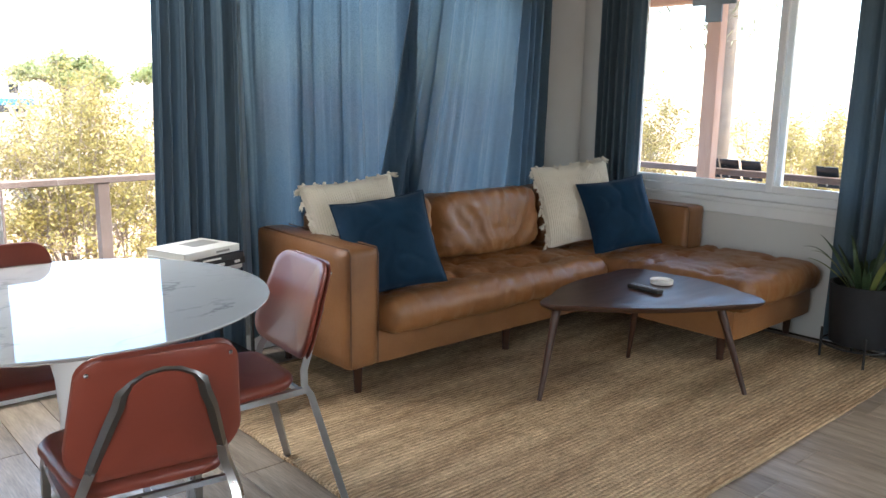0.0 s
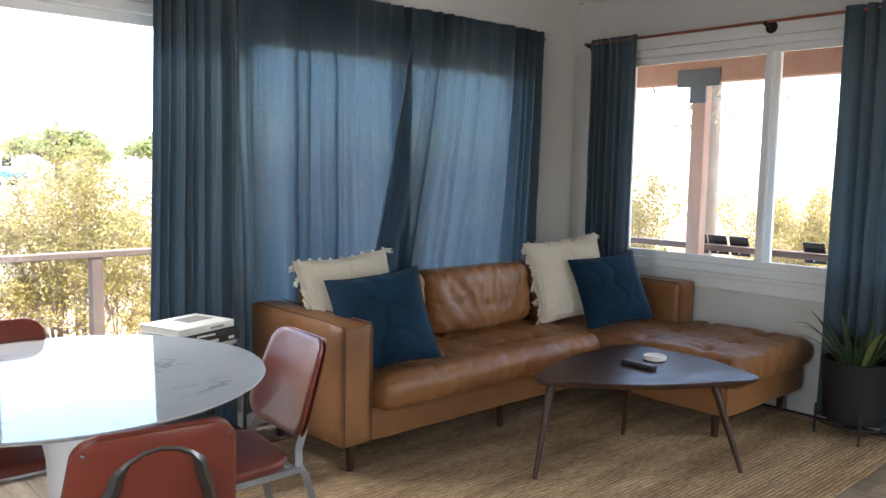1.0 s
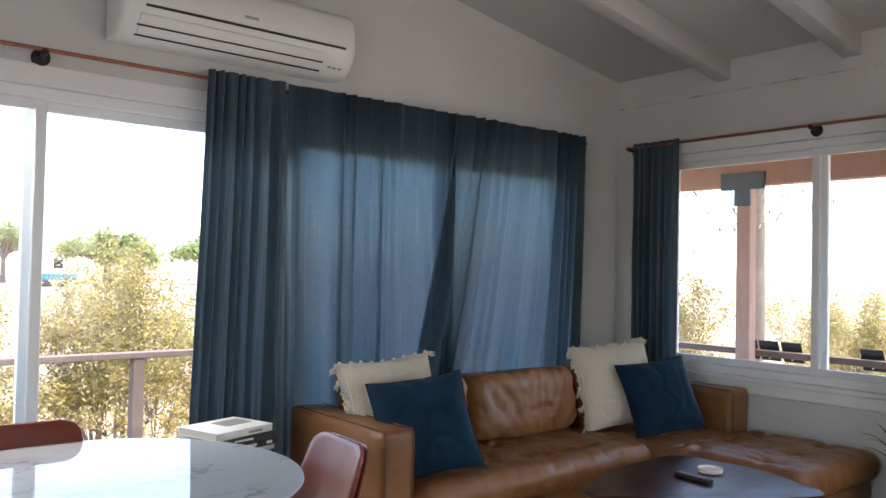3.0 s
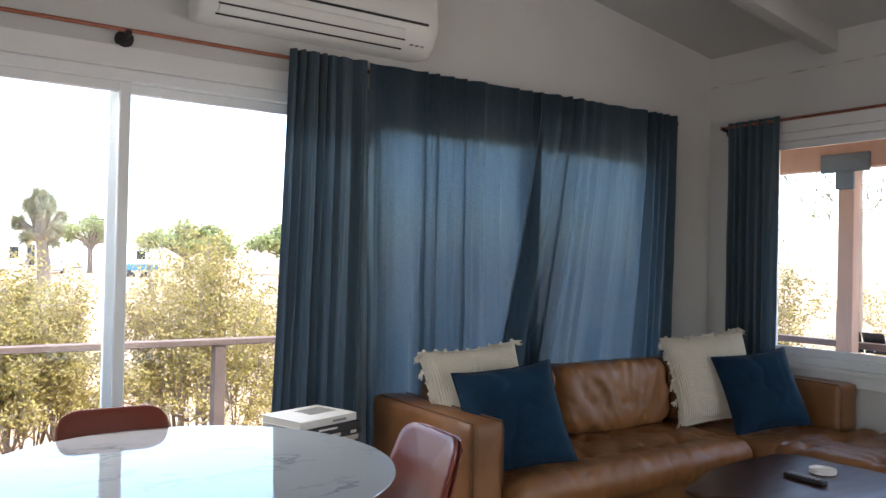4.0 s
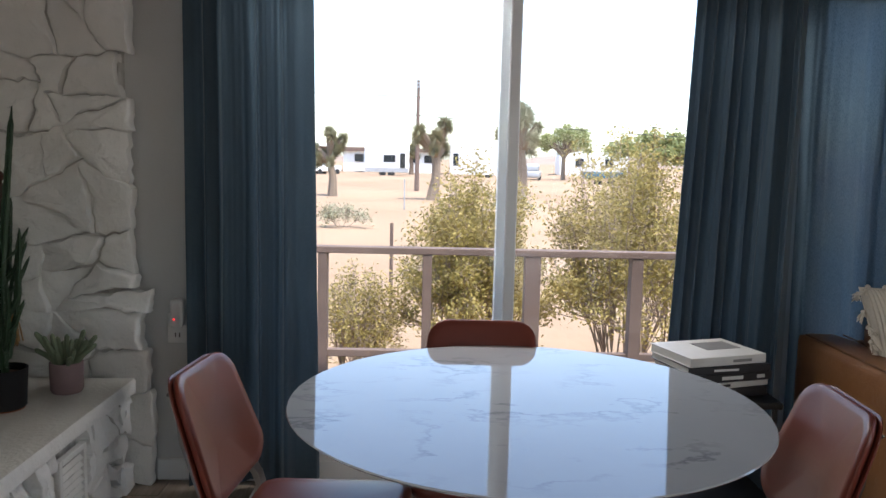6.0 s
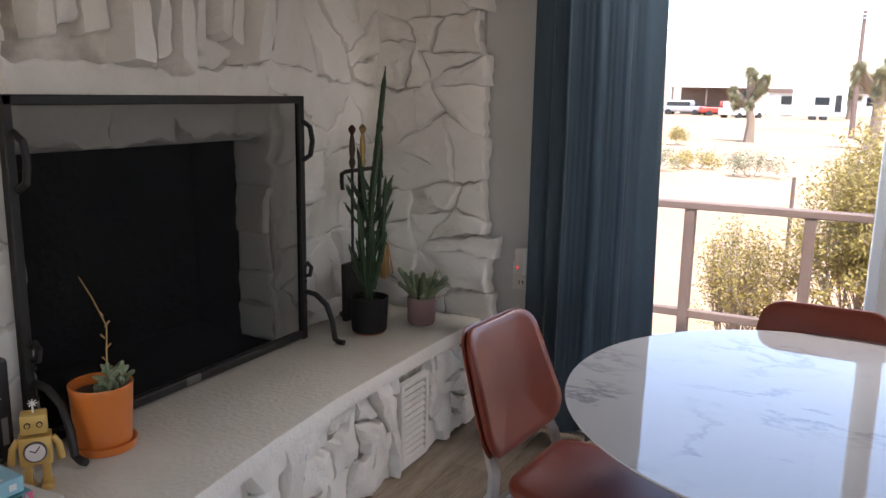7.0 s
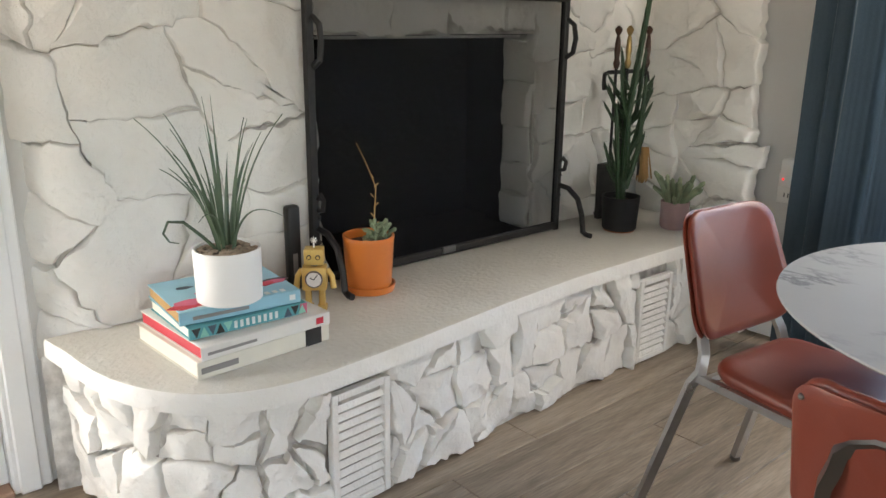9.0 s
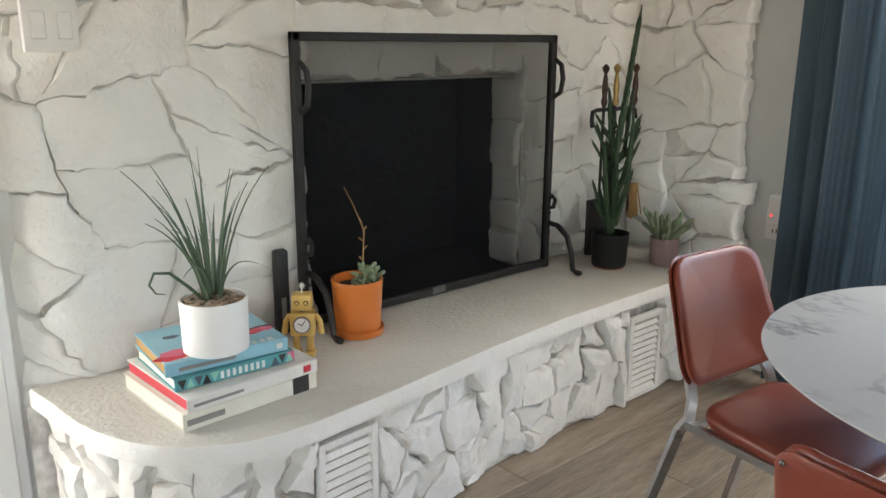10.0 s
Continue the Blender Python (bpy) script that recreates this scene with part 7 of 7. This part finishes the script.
tagged(part("crown", bm, joshua, big, smooth=0), kind="stuff")

# bird feeder on a tall pole
bf = thing("bird_feeder", (9.0, 3.15, GZ), "bird feeder house on a rusty pole", "bird feeder")
bm = B()
tube(bm, [(9.0, 3.15, GZ - 0.05), (9.0, 3.15, 1.82)], 0.022, 8)
part("pole", bm, copper, bf)
bm = B()
box(bm, (8.86, 3.01, 1.82), (9.14, 3.29, 1.84), 0.004, 1)
part("tray", bm, metal_grey, bf)
bm = B()
box(bm, (8.93, 3.08, 1.84), (9.07, 3.22, 2.05), 0.004, 1)
part("house", bm, dark_glass, bf)
bm = B()
lathe(bm, [(0.20, 2.04), (0.19, 2.06), (0.02, 2.17)], 4, (9.0, 3.15, 0))
part("roof", bm, metal_grey, bf)


# ---------- the yard across the sand ----------
def wheel(bm_t, at, r, w, axis=0):
    d = Vector((0, w / 2, 0)) if axis else Vector((w / 2, 0, 0))
    tube(bm_t, [Vector(at) - d, Vector(at) + d], r, 18)


def trailer(at, L, H, W, yaw, label, stripe, wins):
    ob = thing("travel_trailer", (0, 0, 0), label, "trailer", "trailers in the yard")
    bm = B()
    box(bm, (-L / 2, -W / 2, 0.45), (L / 2, W / 2, H), 0.22, 3)
    body = part("body", bm, metal_white, ob, local=True)
    bm = B()
    box(bm, (-L / 2 + 0.1, -W / 2 - 0.012, 0.50), (L / 2 - 0.1, -W / 2 + 0.01, 0.95), 0.005, 1)
    part("lower_band", bm, stripe, body, local=True)
    for a, b, z0, z1 in wins:
        bm = B()
        box(bm, (a, -W / 2 - 0.03, z0), (b, -W / 2 + 0.01, z1), 0.02, 1)
        w_ = part("window", bm, metal_grey, body, local=True)
        bm = B()
        box(bm, (a + 0.05, -W / 2 - 0.04, z0 + 0.05), (b - 0.05, -W / 2 - 0.02, z1 - 0.05), 0.01, 1)
        part("pane", bm, dark_glass, w_, local=True)
    for x in (-0.45, 0.45):
        bm = B()
        wheel(bm, (x, -W / 2 + 0.1, 0.36), 0.36, 0.22, 1)
        part("wheel", bm, rubber, ob, local=True)
    bm = B()
    box(bm, (-0.6, -0.3, H), (0.3, 0.3, H + 0.2), 0.04, 2)
    part("roof_unit", bm, metal_white, ob, local=True)
    bm = B()
    tube(bm, [(-L / 2, 0, 0.5), (-L / 2 - 1.0, 0, 0.45)], 0.06, 6)
    part("hitch", bm, iron_black, ob, local=True)
    ob.matrix_basis = pose(*at, 0, 0, yaw)
    return ob


def car(at, yaw, paint, label, pickup=False):
    ob = thing("car", (0, 0, 0), label, "car", "vehicles in the yard")
    bm = B()
    box(bm, (-2.3, -0.9, 0.45), (2.3, 0.9, 1.05), 0.14, 3)
    part("body", bm, paint, ob, local=True)
    bm = B()
    a, b = (-0.2, 1.4) if pickup else (-1.9, 1.1)
    box(bm, (a, -0.78, 1.0), (b, 0.78, 1.7), 0.22, 3)
    cab = part("cab", bm, paint, ob, local=True)
    for y in (-0.785, 0.785):
        bm = B()
        box(bm, (a + 0.25, y - 0.02, 1.12), (b - 0.25, y + 0.02, 1.52), 0.015, 1)
        part("side_window", bm, dark_glass, cab, local=True)
    for x in (-1.45, 1.45):
        for y in (-0.82, 0.82):
            bm = B()
            wheel(bm, (x, y, 0.36), 0.36, 0.22, 1)
            part("wheel", bm, rubber, ob, local=True)
    for y in (-0.6, 0.6):
        bm = B()
        box(bm, (2.27, y - 0.15, 0.75), (2.32, y + 0.15, 0.9), 0.01, 1)
        part("headlight", bm, pot_white, ob, local=True)
    ob.matrix_basis = pose(*at, 0, 0, yaw)
    return ob


trailer((-3.1, 84, GZ), 4.6, 3.4, 2.4, 4, "white travel trailer with a grey lower band", metal_grey, ((-0.4, 0.9, 1.5, 2.3), (1.3, 1.9, 0.9, 2.5)))
trailer((6.9, 82, GZ), 7.0, 3.9, 2.6, -2, "long white trailer with dark windows", metal_white, ((-3.2, -2.6, 1.3, 2.6), (1.2, 2.0, 1.4, 2.5), (2.6, 3.3, 0.8, 2.7)))
trailer((20.0, 92, GZ), 8.0, 3.2, 2.6, 2, "long white mobile home beyond the bushes", metal_white, ((-2.2, -1.2, 1.4, 2.4), (1.2, 2.2, 1.4, 2.4)))
car((-9.6, 82, GZ), 60, metal_white, "white car parked on the sand")
car((-12.6, 90, GZ), 20, paint_red, "red pickup truck parked by the shed", True)
car((10.9, 76, GZ), 80, metal_grey, "silver car parked by the trailer")
car((-17, 92, GZ), 0, metal_grey, "grey car parked by the shed")

shed = thing("carport", (-15.5, 98, GZ), "brown open carport shed with a flat roof", "shed")
bm = B()
box(bm, (-19.5, 96, 2.4), (-11.2, 102, 2.75), 0.02, 1)
part("roof", bm, metal_white, shed)
bm = B()
box(bm, (-19.3, 101.6, GZ), (-11.4, 101.9, 2.4))
part("back_wall", bm, rail_wood, shed)
for x in (-19.2, -15.4, -11.5):
    bm = B()
    box(bm, (x - 0.08, 96.2, GZ), (x + 0.08, 96.36, 2.4))
    part("post", bm, rail_wood, shed)
house = thing("house", (-4, 110, GZ), "low white house far across the yard", "house")
bm = B()
box(bm, (-10, 108, GZ), (2.5, 116, 2.0))
part("wall", bm, metal_white, house, smooth=0)
bm = B()
box(bm, (-10.5, 107.4, 2.0), (3.0, 116.5, 2.5), 0.02, 1)
part("roof", bm, rail_wood, house)
for x in (-8.5, -5.5, -1.5, 0.8):
    bm = B()
    box(bm, (x, 107.9, 0.6), (x + 1.2, 108.02, 1.6))
    part("window", bm, dark_glass, house, smooth=0)
bt = thing("utility_trailer", (15.5, 66, GZ), "low blue utility trailer on the sand", "trailer")
bm = B()
box(bm, (13.9, 65, 0.0), (17.0, 66.6, 0.5), 0.04, 1)
part("bed", bm, paint_blue, bt)
for x in (14.9, 16.0):
    bm = B()
    wheel(bm, (x, 65.0, GZ + 0.32), 0.34, 0.2, 1)
    part("wheel", bm, rubber, bt)

pole = thing("utility_pole", (0.35, 50, GZ), "tall wooden utility pole with wires", "utility pole")
bm = B()
tube(bm, [(0.35, 50, GZ - 0.2), (0.35, 50, 6.0)], [0.16, 0.10], 10)
part("post", bm, rail_wood, pole)
bm = B()
for z in (5.55, 5.75):
    box(bm, (0.23, 49.86, z), (0.47, 49.94, z + 0.1))
part("insulator", bm, metal_grey, pole)
for a, b in (((-40, 55, 7.4), (0.35, 50, 5.0)), ((0.35, 50, 5.0), (30, 62, 3.6)), ((-40, 55, 5.6), (0.35, 50, 3.9)), ((0.35, 50, 3.9), (40, 62, 3.2))):
    a, b = Vector(a), Vector(b)
    bm = B()
    tube(bm, [a.lerp(b, i / 12) - Vector((0, 0, 0.9 * 4 * (i / 12) * (1 - i / 12) * 0.5)) for i in range(13)], 0.022, 4)
    part("wire", bm, iron_black, pole)
for k, (x, y, h) in enumerate(((-4.0, 31, 1.25), (0.0, 33, 1.2), (-8.5, 32, 1.2), (4.5, 34, 1.2), (-13, 33, 1.2), (0.42, 9.6, 1.35))):
    fp = thing("fence_post", (x, y, GZ), "thin metal fence post on the sand" if k < 5 else "rusty stake in the sand", "fence post", "fence posts")
    bm = B()
    tube(bm, [(x, y, GZ - 0.1), (x, y, GZ + h)], 0.03 if k < 5 else 0.022, 6)
    part("stake", bm, metal_grey if k < 5 else rail_wood, fp)

# far hills
for k, (x, y, w, h) in enumerate(((-78, 330, 100, 11), (-190, 420, 260, 40), (420, 60, 300, 12), (430, -60, 260, 9), (180, 500, 300, 10))):
    bm = B()

    def hillf(u, v, x=x, y=y, w=w, h=h, k=k):
        a, b = 2 * u - 1, 2 * v - 1
        e = max(0, 1 - a * a) * max(0, 1 - b * b)
        return Vector((x + a * w / 2, y + b * w / 2, GZ - 2 + h * e ** 0.8 * (1 + 0.5 * nz(a * 3 + k, b * 3))))
    grid(bm, 40, 40, hillf)
    tagged(new("hill", finish("hill", bm, hill_mat)), "low brown desert hill on the horizon", "hill", "far hills", "structure")


# ---------- floor planks ----------
r = random.Random(9)
PW, PL = 0.181, 1.22


def plank_mesh(length):
    bm = B()
    box(bm, (-PW / 2 + 0.0012, 0.0012, -0.012), (PW / 2 - 0.0012, length - 0.0012, 0.0))
    es = [e for e in bm.edges if all(v.co.z > -0.001 for v in e.verts)]
    bmesh.ops.bevel(bm, geom=es, offset=0.0016, segments=1, profile=0.5, affect="EDGES")
    return finish("plank", bm, plank_wood, smooth=0)


full = plank_mesh(PL)
x = WD + PW / 2
while x < WB:
    y = WS - r.uniform(0.1, 1.1)
    while y < WA:
        a, b = max(y, WS), min(y + PL, WA)
        if b - a > 0.02 and not (x < -0.55 and a > 1.5):
            ob = new("plank", full if b - a > PL - 1e-6 else plank_mesh(b - a))
            ob.location = (x, a, 0)
            ob.parent = floor
        y += PL
    x += PW
